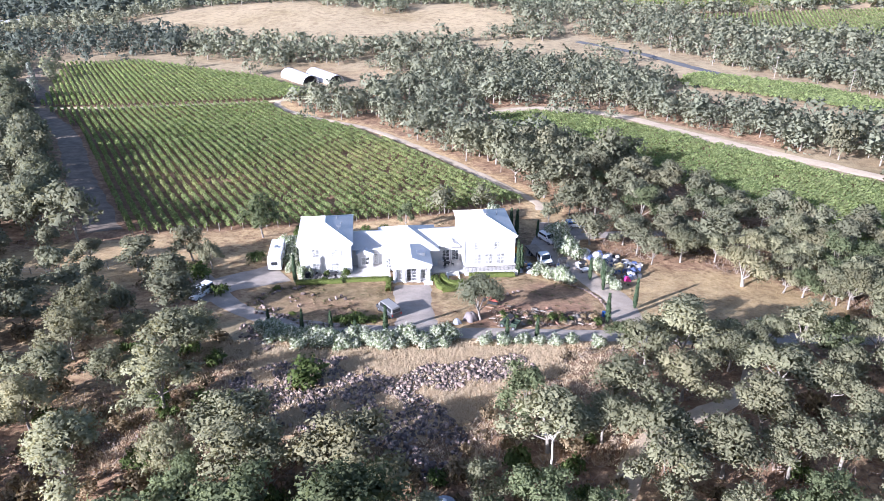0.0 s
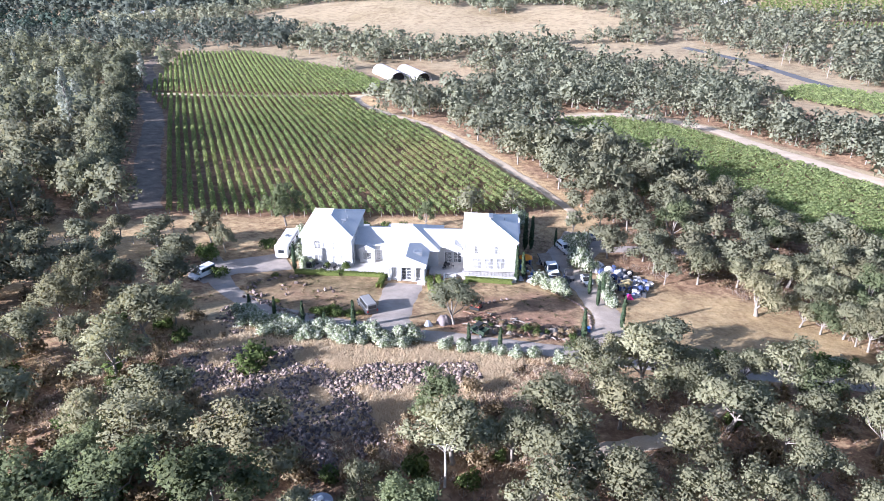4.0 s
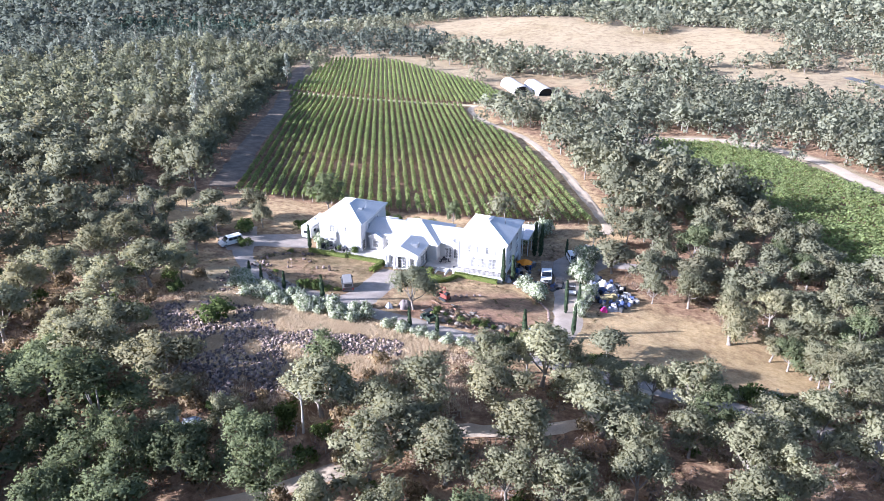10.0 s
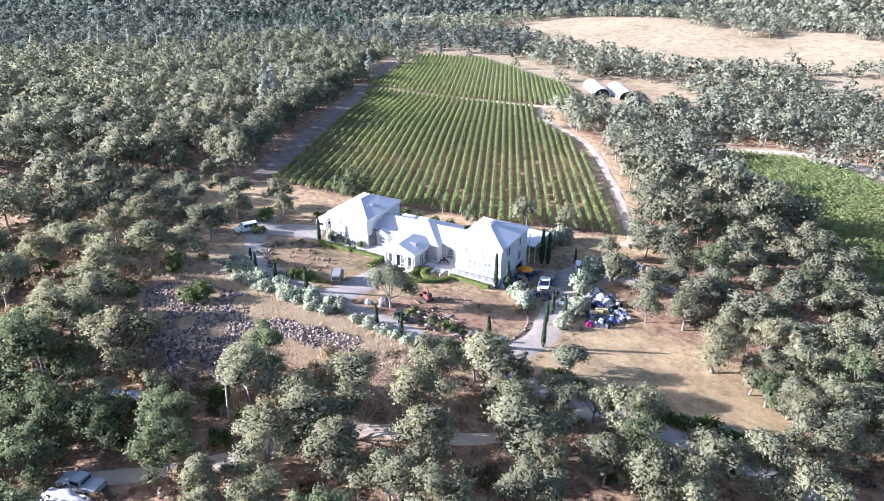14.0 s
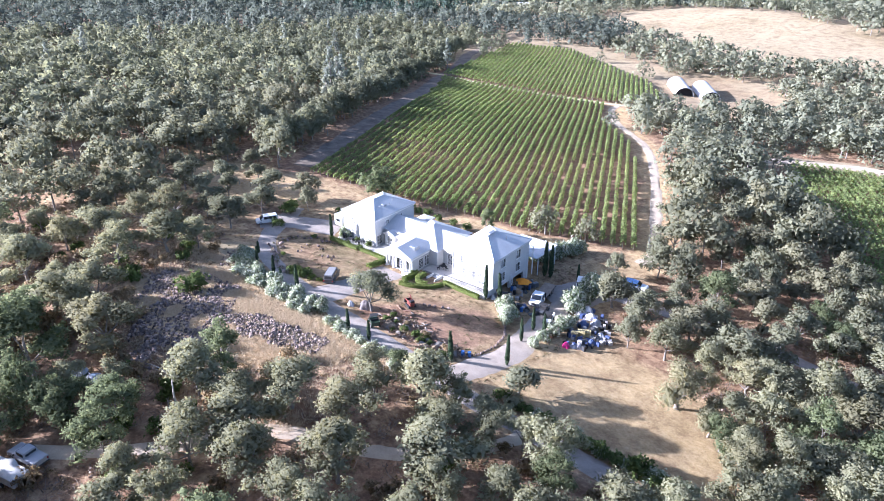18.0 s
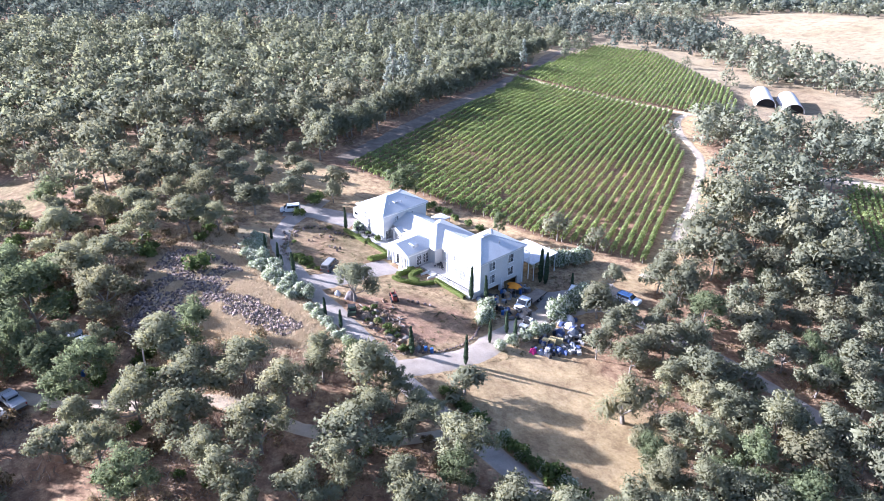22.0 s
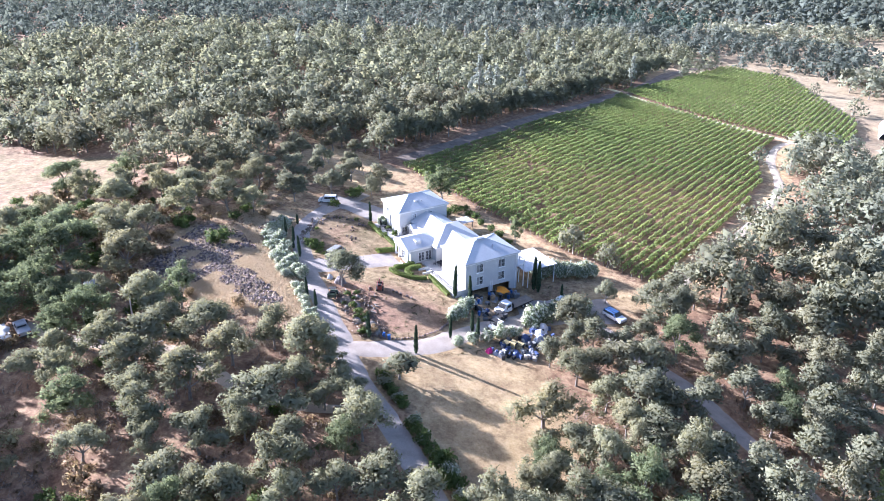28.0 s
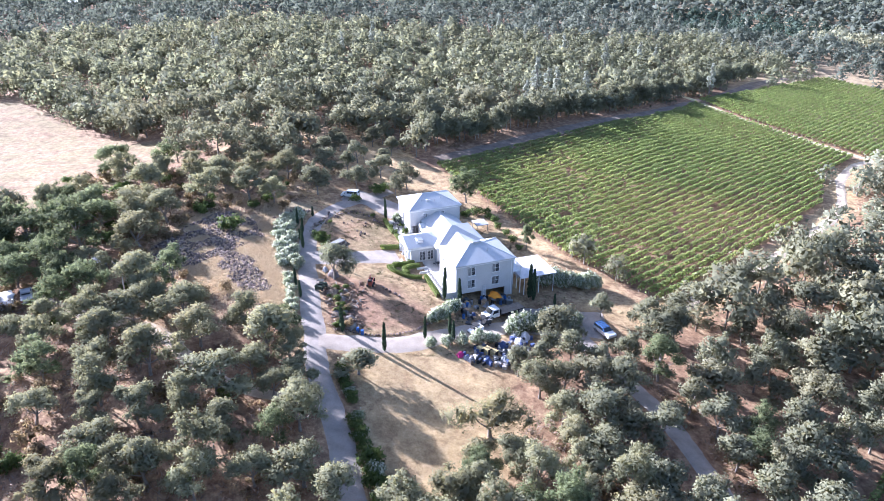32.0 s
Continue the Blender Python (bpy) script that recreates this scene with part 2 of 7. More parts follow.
M_ROCK = surface("field_rock", (0.08, 0.06, 0.054), (0.3, 0.226, 0.19), 0.9, 7.0, 0.9, 0.6, shift=0.55)
M_SHORTGRASS = leaf("short_dry_grass", (0.29, 0.235, 0.13), (0.42, 0.345, 0.205), 0.8, 0.4, 0.1)
M_TWIG = leaf("grey_twigs", (0.15, 0.115, 0.095), (0.36, 0.29, 0.235), 0.8, 0.3, 0.2)
M_POST = surface("grey_post_wood", (0.20, 0.17, 0.14), (0.36, 0.32, 0.27), 2.0, 15.0, 0.9, 0.4, own=True)
M_DRYSHRUB = leaf("dry_shrub_leaves", (0.165, 0.125, 0.075), (0.37, 0.295, 0.185), 0.7, 0.42, 0.25, warm=(1.1, 1.0, 0.8))
M_WEED = leaf("olive_weeds", (0.085, 0.085, 0.045), (0.21, 0.195, 0.1), 0.8, 0.4, 0.2)
# Darker leaf colour paints in the shaded sides of the far western woods.
M_FARWEST_SHADED = leaf("far_west_oak_leaves", (0.117, 0.133, 0.108), (0.14, 0.157, 0.128), 0.9, 0.42, 0.2, warm=(1.1, 1.1, 1.0))
# Dark blue-green leaves: the ravine's shade is put into their colour.
M_RAVINE_SHADED = leaf("ravine_oak_leaves", (0.05, 0.075, 0.06), (0.095, 0.125, 0.10), 0.9, 0.4, 0.2)
M_PINE = leaf("grey_pine_needles", (0.25, 0.27, 0.225), (0.37, 0.39, 0.335), 0.9, 0.45, 0.15)


def island_rock():
    """Rocks that differ from piece to piece in one mesh."""
    m, t, p = nodes("loose_rock")
    g = t.nodes.new("ShaderNodeNewGeometry")
    c = ramp(t, g.outputs["Random Per Island"], [(0.0, (0.042, 0.032, 0.03)), (0.6, (0.15, 0.111, 0.096)), (1.0, (0.43, 0.33, 0.27))])
    n = noise_of(t, g.outputs["Position"], 5.0, 4)
    c = blend(t, 0.4, c, ramp(t, n, [(0.3, (0.35, 0.35, 0.35)), (0.7, (0.6, 0.6, 0.6))]), "OVERLAY")
    t.links.new(c, p.inputs["Base Color"])
    p.inputs["Roughness"].default_value = 0.9
    bumped(t, p, n, 0.5, 0.05)
    return m


M_ROCKPILE = island_rock()

# ---- helpers for meshes ----
rng = np.random.default_rng(7)


def part(name, bm, material, parent=None, label=""):
    """Links a bmesh as one mesh object, under a thing or a part of one."""
    me = bpy.data.meshes.new(name)
    bm.to_mesh(me)
    bm.free()
    me.materials.append(material)
    ob = new(name, me)
    ob.parent = parent
    return tagged(ob, label)


def fast_mesh(name, verts, faces, material, smooth=False, tone=None, normals=None):
    """A mesh from numpy arrays; every face has the same number of corners."""
    me = bpy.data.meshes.new(name)
    verts, faces = np.asarray(verts, np.float32), np.asarray(faces, np.int32)
    n, k = faces.shape
    me.vertices.add(len(verts))
    me.vertices.foreach_set("co", verts.ravel())
    me.loops.add(n * k)
    me.loops.foreach_set("vertex_index", faces.ravel())
    me.polygons.add(n)
    me.polygons.foreach_set("loop_start", np.arange(0, n * k, k, dtype=np.int32))
    if smooth:
        me.polygons.foreach_set("use_smooth", np.ones(n, bool))
    if tone is not None:
        me.attributes.new("tone", "FLOAT", "POINT").data.foreach_set("value", np.asarray(tone, np.float32))
    me.materials.append(material)
    me.update(calc_edges=True)
    if normals is not None:
        normals = normals / np.maximum(np.linalg.norm(normals, axis=1), 1e-6)[:, None]
        me.normals_split_custom_set_from_vertices(normals.tolist())
    return me


def smoothstep(a, b, x):
    t = np.clip((x - a) / (b - a), 0, 1)
    return t * t * (3 - 2 * t)


def ground(x, y):
    """The height of the land: a slope that falls from the near hill to the far valley, with golden hills beyond."""
    x, y = np.asarray(x, float), np.asarray(y, float)
    z = np.interp(y, [-400, 0, 40, 64, 75, 90, 100, 112, 130, 165, 285, 380, 560, 900, 4000],
                  [2, 5.5, 6.5, 6.5, 5.4, 3.2, 1.6, 0.0, -1.8, -5.0, -14, -18, -20, -20, -20])
    z = z - 0.035 * np.clip(x - 18, 0, 70) * (1 - smoothstep(180, 260, y))
    z = z + 0.035 * np.clip(-x - 30, 0, 90) * smoothstep(70, 110, y) * (1 - smoothstep(200, 280, y))
    z = z - 0.07 * np.clip(-x - 30, 0, 90) * (1 - smoothstep(30, 90, y))
    z = z - 1.3 * np.exp(-(((x - 20) / 9) ** 2 + ((y - 127) / 10) ** 2))
    z = z + 12 * np.exp(-(((x + 110) / 110) ** 2 + ((y - 600) / 70) ** 2)) + 9 * np.exp(-(((x - 40) / 60) ** 2 + ((y - 590) / 60) ** 2))
    z = z - 2.4 * np.exp(-(((x + 58) / 34) ** 2 + ((y - 368) / 34) ** 2))
    z = z - 9 * np.exp(-(((x + 425) / 90) ** 2 + ((y - 495) / 70) ** 2))
    z = z + 24 * np.exp(-(((x - 300) / 170) ** 2 + ((y - 770) / 85) ** 2))
    return z


def gz(x, y):
    return float(ground(x, y))


def inside(poly, x, y):
    """Which of the points lie in the polygon."""
    x, y = np.asarray(x, float), np.asarray(y, float)
    r = np.zeros(x.shape, bool)
    for (x0, y0), (x1, y1) in zip(poly, poly[1:] + poly[:1]):
        if y0 != y1:
            r ^= ((y0 > y) != (y1 > y)) & (x < (x1 - x0) * (y - y0) / (y1 - y0) + x0)
    return r


def near_line(line, x, y):
    """The distance of the points from a line of points."""
    x, y = np.asarray(x, float), np.asarray(y, float)
    d = np.full(x.shape, 1e9)
    for (x0, y0), (x1, y1) in zip(line, line[1:]):
        dx, dy = x1 - x0, y1 - y0
        s = np.clip(((x - x0) * dx + (y - y0) * dy) / (dx * dx + dy * dy), 0, 1)
        d = np.minimum(d, np.hypot(x - x0 - s * dx, y - y0 - s * dy))
    return d


def spline(line, step=1.5):
    """A smooth line through the points, with a point about every step metres."""
    p = [np.array(q, float) for q in line]
    p = [2 * p[0] - p[1]] + p + [2 * p[-1] - p[-2]]
    out = []
    for a, b, c, d in zip(p, p[1:], p[2:], p[3:]):
        n = max(2, int(np.linalg.norm(c - b) / step))
        for s in np.arange(n) / n:
            out.append(0.5 * (2 * b + (c - a) * s + (2 * a - 5 * b + 4 * c - d) * s * s + (3 * b - a - 3 * c + d) * s ** 3))
    return np.array(out + [p[-2]])


# ---- plan: fields, tracks and clearings ----
FIELD_NEAR = [(-67, 134), (-38, 142), (-4, 151), (20, 162), (-8, 212), (-32, 247), (-60, 272), (-74, 299), (-108, 293), (-137, 288), (-161, 284), (-146, 265), (-132, 246), (-101, 194), (-84, 163)]
FIELD_UPPER = [(-168, 291), (-137, 293), (-108, 298), (-77, 306), (-60, 316), (-62, 325), (-76, 346), (-88, 363), (-114, 376), (-170, 409), (-212, 400), (-190, 346)]
FIELD_STRIP = [(15, 270), (36, 280), (57, 269), (72, 252), (96, 219), (122, 182), (142, 148), (109, 108), (93, 132), (84, 149), (66, 180), (54, 202), (42, 215), (24, 240)]
FIELD_EAST = [(113, 350), (135, 373), (156, 357), (175, 336), (191, 299), (214, 252), (192, 240), (176, 270), (163, 290), (140, 316), (118, 335)]
FIELD_TOP = [(150, 650), (210, 730), (420, 750), (400, 665), (240, 640)]
FIELD_FAR = [(193, 604), (383, 639), (360, 477), (248, 502), (223, 528)]
HILL_GOLD = [(-222, 515), (-151, 475), (-68, 450), (-10, 470), (30, 495), (66, 540), (40, 556), (14, 592), (-16, 606), (-28, 547), (-50, 569), (-98, 586), (-151, 602), (-206, 618), (-235, 560)]
HILL_PATCH = [(14, 470), (10, 438), (68, 398), (99, 412), (80, 477), (44, 490)]
MEADOW = [(-192, -40), (-186, -10), (-147, 11), (-120, 28), (-93, 57), (-78, 61), (-62, 52), (-46, 39), (-31, 26), (-36, -40)]
HOMESTEAD = [(-46, 98), (-44, 114), (-30, 134), (0, 146), (22, 158), (34, 147), (30, 132), (46, 120), (62, 118), (68, 106), (72, 94), (40, 86), (18, 84), (-24, 82), (-36, 92)]
ROCK_BANK = [(-27, 66), (-25, 83), (18, 86), (16, 78), (8, 68), (-4, 63)]
WEST_GAP = [(-88, 116), (-78, 128), (-64, 130), (-50, 128), (-47, 117), (-60, 105), (-76, 104)]
BACK_EDGE = [(-70, 126), (-66, 134), (-40, 141), (0, 152), (24, 163), (32, 148), (0, 135), (-30, 124), (-46, 116)]
FIELD_BAND = [(-182, 284), (-174, 289), (-137, 290.5), (-108, 295.5), (-77, 303), (-52, 314)]
GREENHOUSES = [(-98, 366), (-84, 350), (-68, 326), (-54, 314), (-24, 322), (-14, 356), (-40, 396), (-84, 400)]
LAWN_WEST = [(-9, 110), (-29, 112), (-31, 103), (-28, 98), (-20, 94), (-9, 94)]
LAWN_EAST = [(0, 110), (16, 113), (24, 111), (26, 104), (25, 99), (0, 96)]
OAK_GRASS = [(32, 95), (32, 110), (36, 114), (50, 120), (62, 116), (70, 104), (70, 96)]
DRIVE = [(110, 92), (85, 92), (65, 91), (54, 91), (44, 90), (35, 89), (26, 89.5), (8, 90), (-11, 91), (-25, 94.5), (-35, 101), (-41, 109), (-46, 116)]
BRANCH = [(29, 90), (30, 103), (27.5, 114), (25, 124), (22, 134)]
TRAIL = [(6, 40), (13, 46.5), (18.5, 54), (22.5, 61.5), (28, 66.3), (35, 70.5), (42, 78), (45.5, 89)]
YARD = [(22, 127), (25, 138), (27, 146)]
WOOD_ROAD = [(24, 137), (42, 141), (54, 143), (67, 143), (90, 142), (120, 138)]
EAST_TRACK = [(24, 156), (22, 166), (-3, 212), (-27, 249), (-56, 276), (-71, 303), (-50, 322)]
WEST_TRACK = [(-72, 136), (-81, 152), (-100, 183), (-116, 212), (-135, 243), (-160, 279), (-180, 315), (-206, 354), (-222, 400)]
STRIP_TRACK = [(4, 268), (14, 276), (34, 288), (53, 287), (72, 271), (84, 248), (99, 227), (121, 201), (133, 184), (154, 152)]
NORTH_TRACK = [(-212, 412), (-168, 420), (-116, 388), (-90, 385), (-50, 392)]
ROAD = [(90, 480), (118, 440), (130, 412), (142, 383), (158, 350), (170, 326), (178, 300), (190, 262), (215, 200)]


# ---- ground ----
def axis(lo, hi, fine_lo, fine_hi, step):
    """Steps that are fine in the middle and grow outwards."""
    mid = list(np.arange(fine_lo, fine_hi + step / 2, step))
    up, s = [mid[-1]], step
    while up[-1] < hi:
        s *= 1.055
        up.append(up[-1] + s)
    down, s = [mid[0]], step
    while down[-1] > lo:
        s *= 1.07
        down.append(down[-1] - s)
    return np.array(down[:0:-1] + mid + up[1:])


def build_ground():
    xs, ys = axis(-2600, 2600, -165, 120, 2.1), axis(-900, 4200, 20, 320, 2.1)
    X, Y = np.meshgrid(xs, ys)
    Z = ground(X, Y)
    wave = np.sin(X * 0.31 + 1.3 * np.sin(Y * 0.23)) * np.sin(Y * 0.37 + X * 0.11)
    calm = (near_line(spline(DRIVE, 4), X, Y) > 6) & (near_line(BRANCH, X, Y) > 6) & ~inside(HOMESTEAD, X, Y)
    for line in (TRAIL, EAST_TRACK, WEST_TRACK, STRIP_TRACK, FIELD_BAND, WOOD_ROAD, YARD):
        calm &= near_line(line, X, Y) > 7
    Z = Z + 0.12 * wave * calm
    straw = np.full(X.shape, 0.25)
    straw[inside([(-115, 70), (-38, 66), (-38, 130), (-80, 128), (-115, 110)], X, Y)] = 0.5
    for poly, v in ((HOMESTEAD, 0.5), (BACK_EDGE, 0.6), (OAK_GRASS, 0.85), (ROCK_BANK, 1.2), (WEST_GAP, 0.9), (MEADOW, 0.05)):
        straw[inside(poly, X, Y)] = v
    straw[near_line(EAST_TRACK, X, Y) < 5] = 0.7
    soil = np.full(X.shape, 0.1)
    for poly in (FIELD_NEAR, FIELD_UPPER, FIELD_EAST):
        soil[inside(poly, X, Y)] = 0.9
    soil[inside([(3, 92), (26, 93), (26, 110), (18, 113), (7, 106)], X, Y)] = 0.95
    soil[inside([(-9, 110), (-30, 113), (-30, 97), (-9, 96)], X, Y)] = 0.6
    soil[near_line(WEST_TRACK, X, Y) < 6] = 0.3
    gold = np.where((Y > 320) | (X > 118), 0.62, 0.0)
    for poly in (HILL_GOLD, HILL_PATCH):
        gold[inside(poly, X, Y)] = 1.0
    gold[inside([(-40, 84), (-26, 82), (-24, 90), (-27, 94), (-34, 97)], X, Y)] = 0.75
    gold[inside([(-27, 80), (-26, 86), (18, 86), (15, 80), (6, 76), (0, 74), (-4, 78), (-14, 82)], X, Y)] = 0.8
    gold[near_line(NORTH_TRACK, X, Y) < 7] = 0.9
    gold[inside(GREENHOUSES, X, Y)] = 0.6
    gold[near_line(STRIP_TRACK, X, Y) < 7] = 0.8
    gold[near_line(ROAD, X, Y) < 15] = 0.8
    lawn = np.zeros(X.shape)
    for poly, v in ((HOMESTEAD, 0.4), (LAWN_WEST, 0.9), (LAWN_EAST, 0.6), (OAK_GRASS, 0.4)):
        lawn[inside(poly, X, Y)] = v
    gold[inside(MEADOW, X, Y)] = 0.0
    lawn[inside(MEADOW, X, Y)] = 1.0
    lawn[inside([(4, 91), (26, 92), (26, 104), (14, 104), (6, 100)], X, Y)] = 0.0
    for a in (straw, soil, gold, lawn):
        a[1:-1, 1:-1] = (a[1:-1, 1:-1] * 2 + a[:-2, 1:-1] + a[2:, 1:-1] + a[1:-1, :-2] + a[1:-1, 2:]) / 6
    nx, ny = len(xs), len(ys)
    i = (np.arange(ny - 1)[:, None] * nx + np.arange(nx - 1)[None]).ravel()
    me = fast_mesh("ground", np.stack([X.ravel(), Y.ravel(), Z.ravel()], 1), np.stack([i, i + 1, i + nx + 1, i + nx], 1), M_GROUND, True)
    cover = np.stack([straw.ravel(), soil.ravel(), gold.ravel(), lawn.ravel()], 1).astype(np.float32)
    me.attributes.new("cover", "FLOAT_COLOR", "POINT").data.foreach_set("color", cover.ravel())
    tagged(new("ground", me), "dry hillside ground with straw grass, leaf litter and bare soil", "ground", kind="structure")


def ribbon(name, line, width, material, label, category, lift=0.1, ragged=0.4, kind="structure"):
    """A road or track draped over the ground, with uneven edges."""
    p = spline(line, 1.2)
    d = np.gradient(p, axis=0)
    d /= np.linalg.norm(d, axis=1)[:, None]
    n = np.stack([-d[:, 1], d[:, 0]], 1)
    cols = 7
    rows = []
    for j in range(cols):
        s = (j / (cols - 1) - 0.5) * width
        edge = ragged * np.convolve(rng.standard_normal(len(p) + 4), np.ones(5) * 0.4, "valid") * (1 if j in (0, cols - 1) else 0)
        q = p + n * (s + np.clip(edge, -0.08 * width, 0.08 * width))[:, None]
        h = 0.03 + 0.5 * lift - (0.13 if j in (0, cols - 1) else 0)
        rows.append(np.column_stack([q, ground(q[:, 0], q[:, 1]) + h]))
    v = np.stack(rows, 1).reshape(-1, 3)
    i = (np.arange(len(p) - 1)[:, None] * cols + np.arange(cols - 1)[None]).ravel()
    me = fast_mesh(name, v, np.stack([i, i + cols, i + cols + 1, i + 1], 1), material, True)
    return tagged(new(name, me), label, category, kind=kind)


build_ground()
ribbon("drive", DRIVE, 4.3, M_DRIVE, "pale grey gravel drive curving round the front lawn", "drive")
ribbon("drive_branch", BRANCH, 5.2, M_BRANCH, "pale gravel drive to the garage yard", "drive", 0.14)
ribbon("apron", [(-5.2, 110.4), (-4.8, 104), (-4.2, 97), (-4.0, 90)], 7.0, M_DRIVE, "pale gravel forecourt before the portico", "drive", 0.12)
ribbon("parking", [(-30, 116.5), (-38, 111), (-43, 104)], 9.0, M_DRIVE, "worn gravel parking beside the west wing", "yard", 0.12, 0.5)
ribbon("yard", YARD, 11.0, M_DRIVE, "worn grey gravel yard beside the garage", "yard", 0.12, 0.5)
ribbon("trail", TRAIL, 2.6, M_TRACK, "pale dirt trail winding between the oaks", "track", 0.14, 0.6)
ribbon("wood_road", WOOD_ROAD, 4.0, M_DRIVE, "grey gravel road through the oaks", "road")
ribbon("east_track", EAST_TRACK, 3.2, M_TRACK, "pale dirt track along the vineyard edge", "track", 0.14)
ribbon("west_track", WEST_TRACK, 7.5, M_FIELDTRACK_SHADED, "brown dirt track between vineyard and woods, coloured darker for tree shade", "track", 0.14)
ribbon("field_band", FIELD_BAND, 3.6, M_STRAWBAND, "pale dry grass headland between the vineyard blocks", "track", 0.14)
ribbon("strip_track", STRIP_TRACK, 6.5, M_TRACK, "pale dirt track above the narrow vineyard", "track", 0.14)
ribbon("road", ROAD, 7.0, M_ASPHALT, "dark asphalt country road", "road", 0.2, 0.0)

# ---- building helpers ----
def box(bm, x0, x1, y0, y1, z0, z1):
    v = [bm.verts.new((x, y, z)) for z in (z0, z1) for x, y in ((x0, y0), (x1, y0), (x1, y1), (x0, y1))]
    for f in ((3, 2, 1, 0), (4, 5, 6, 7), (0, 1, 5, 4), (1, 2, 6, 5), (2, 3, 7, 6), (3, 0, 4, 7)):
        bm.faces.new([v[i] for i in f])
    return bm


def each(name, dims, material, parent, label="", bevel=0.0):
    """One part for each block."""
    for d in dims:
        part(name, boxes(d, bevel=bevel), material, parent, label)


def boxes(*dims, bevel=0.0):
    bm = bmesh.new()
    for d in dims:
        box(bm, *d)
    if bevel:
        bmesh.ops.bevel(bm, geom=list(bm.edges), offset=bevel, segments=1, affect="EDGES")
    return bm


def poly_mesh(verts, faces):
    bm = bmesh.new()
    v = [bm.verts.new(p) for p in verts]
    for f in faces:
        bm.faces.new([v[i] for i in f])
    bmesh.ops.recalc_face_normals(bm, faces=bm.faces)
    return bm


def prism(profile, y0, y1, bevel=0.0, taper=None):
    """A side profile of (x, z) extended across y; taper narrows it towards the top."""
    top, low = max(z for _, z in profile), min(z for _, z in profile)
    n = len(profile)
    verts = []
    for y in (y0, y1):
        for x, z in profile:
            k = 1 - (taper or 0) * (z - low) / max(top - low, 1e-6)
            verts.append((x, (y0 + y1) / 2 + (y - (y0 + y1) / 2) * k, z))
    faces = [tuple(range(n)), tuple(range(2 * n - 1, n - 1, -1))] + [(i, (i + 1) % n, n + (i + 1) % n, n + i) for i in range(n)]
    bm = poly_mesh(verts, faces)
    if bevel:
        bmesh.ops.bevel(bm, geom=list(bm.edges), offset=bevel, segments=2, affect="EDGES")
    return bm


def cyl(radius, x0, x1, sides=14, along="z", at=(0, 0, 0), top=None):
    """A round bar along one axis, at a place, with bevelled ends."""
    bm = bmesh.new()
    r1 = radius if top is None else top
    rings = []
    for s, r in ((x0, radius), (x1, r1)):
        ring = []
        for k in range(sides):
            a, c = math.cos(2 * math.pi * k / sides) * r, math.sin(2 * math.pi * k / sides) * r
            p = {"z": (a, c, s), "x": (s, a, c), "y": (a, s, c)}[along]
            ring.append(bm.verts.new((p[0] + at[0], p[1] + at[1], p[2] + at[2])))
        rings.append(ring)
    for k in range(sides):
        bm.faces.new((rings[0][k], rings[0][(k + 1) % sides], rings[1][(k + 1) % sides], rings[1][k]))
    bm.faces.new(rings[0][::-1])
    bm.faces.new(rings[1])
    bmesh.ops.recalc_face_normals(bm, faces=bm.faces)
    return bm


def hip_roof(x0, x1, y0, y1, z, rise, along="y", thick=0.2, hip0=True, hip1=True):
    """A hipped or gabled roof with a boxed eave."""
    w = (x1 - x0) / 2 if along == "y" else (y1 - y0) / 2
    a0, a1 = (w if hip0 else 0), (w if hip1 else 0)
    if along == "y":
        r0, r1 = ((x0 + x1) / 2, y0 + a0, z + rise), ((x0 + x1) / 2, y1 - a1, z + rise)
    else:
        r0, r1 = (x0 + a0, (y0 + y1) / 2, z + rise), (x1 - a1, (y0 + y1) / 2, z + rise)
    low = [(x0, y0, z - thick), (x1, y0, z - thick), (x1, y1, z - thick), (x0, y1, z - thick)]
    top = [(x, y, z) for x, y, _ in low]
    v = low + top + [r0, r1]
    f = [(3, 2, 1, 0), (0, 1, 5, 4), (1, 2, 6, 5), (2, 3, 7, 6), (3, 0, 4, 7)]
    f += [(4, 5, 8), (5, 6, 9, 8), (6, 7, 9), (7, 4, 8, 9)] if along == "y" else [(4, 5, 9, 8), (5, 6, 9), (6, 7, 8, 9), (7, 4, 8)]
    return poly_mesh(v, f)


def glass_material():
    m, t, p = nodes("window_glass")
    p.inputs["Base Color"].default_value = rgb((0.10, 0.105, 0.11))
    p.inputs["Roughness"].default_value = 0.07
    p.inputs["Specular IOR Level"].default_value = 0.6
    n = noise_of(t, coords(t, True), 1.1, 2)
    bumped(t, p, n, 0.04, 0.05)
    return m


M_GLASS = glass_material()
M_PALEGLASS = surface("curtained_glass", (0.34, 0.34, 0.33), (0.50, 0.50, 0.49), 1.5, 9.0, 0.12, 0.0, own=True, spec=0.6)
M_SHUTTER = surface("pale_shutter", (0.50, 0.50, 0.48), (0.62, 0.62, 0.60), 1.5, 20.0, 0.6, 0.2, own=True)
M_STONE = surface("pale_paving", (0.36, 0.34, 0.31), (0.52, 0.49, 0.45), 0.8, 9.0, 0.85, 0.4)
M_BLACK = surface("black_rubber", (0.015, 0.015, 0.016), (0.035, 0.035, 0.037), 3.0, 20.0, 0.8, 0.2, own=True)
M_IRON = surface("dark_iron", (0.03, 0.03, 0.032), (0.07, 0.07, 0.075), 2.0, 18.0, 0.5, 0.2, 0.6, own=True)
M_STEEL = surface("dull_steel", (0.32, 0.33, 0.35), (0.5, 0.51, 0.53), 2.0, 18.0, 0.4, 0.1, 0.8, own=True)

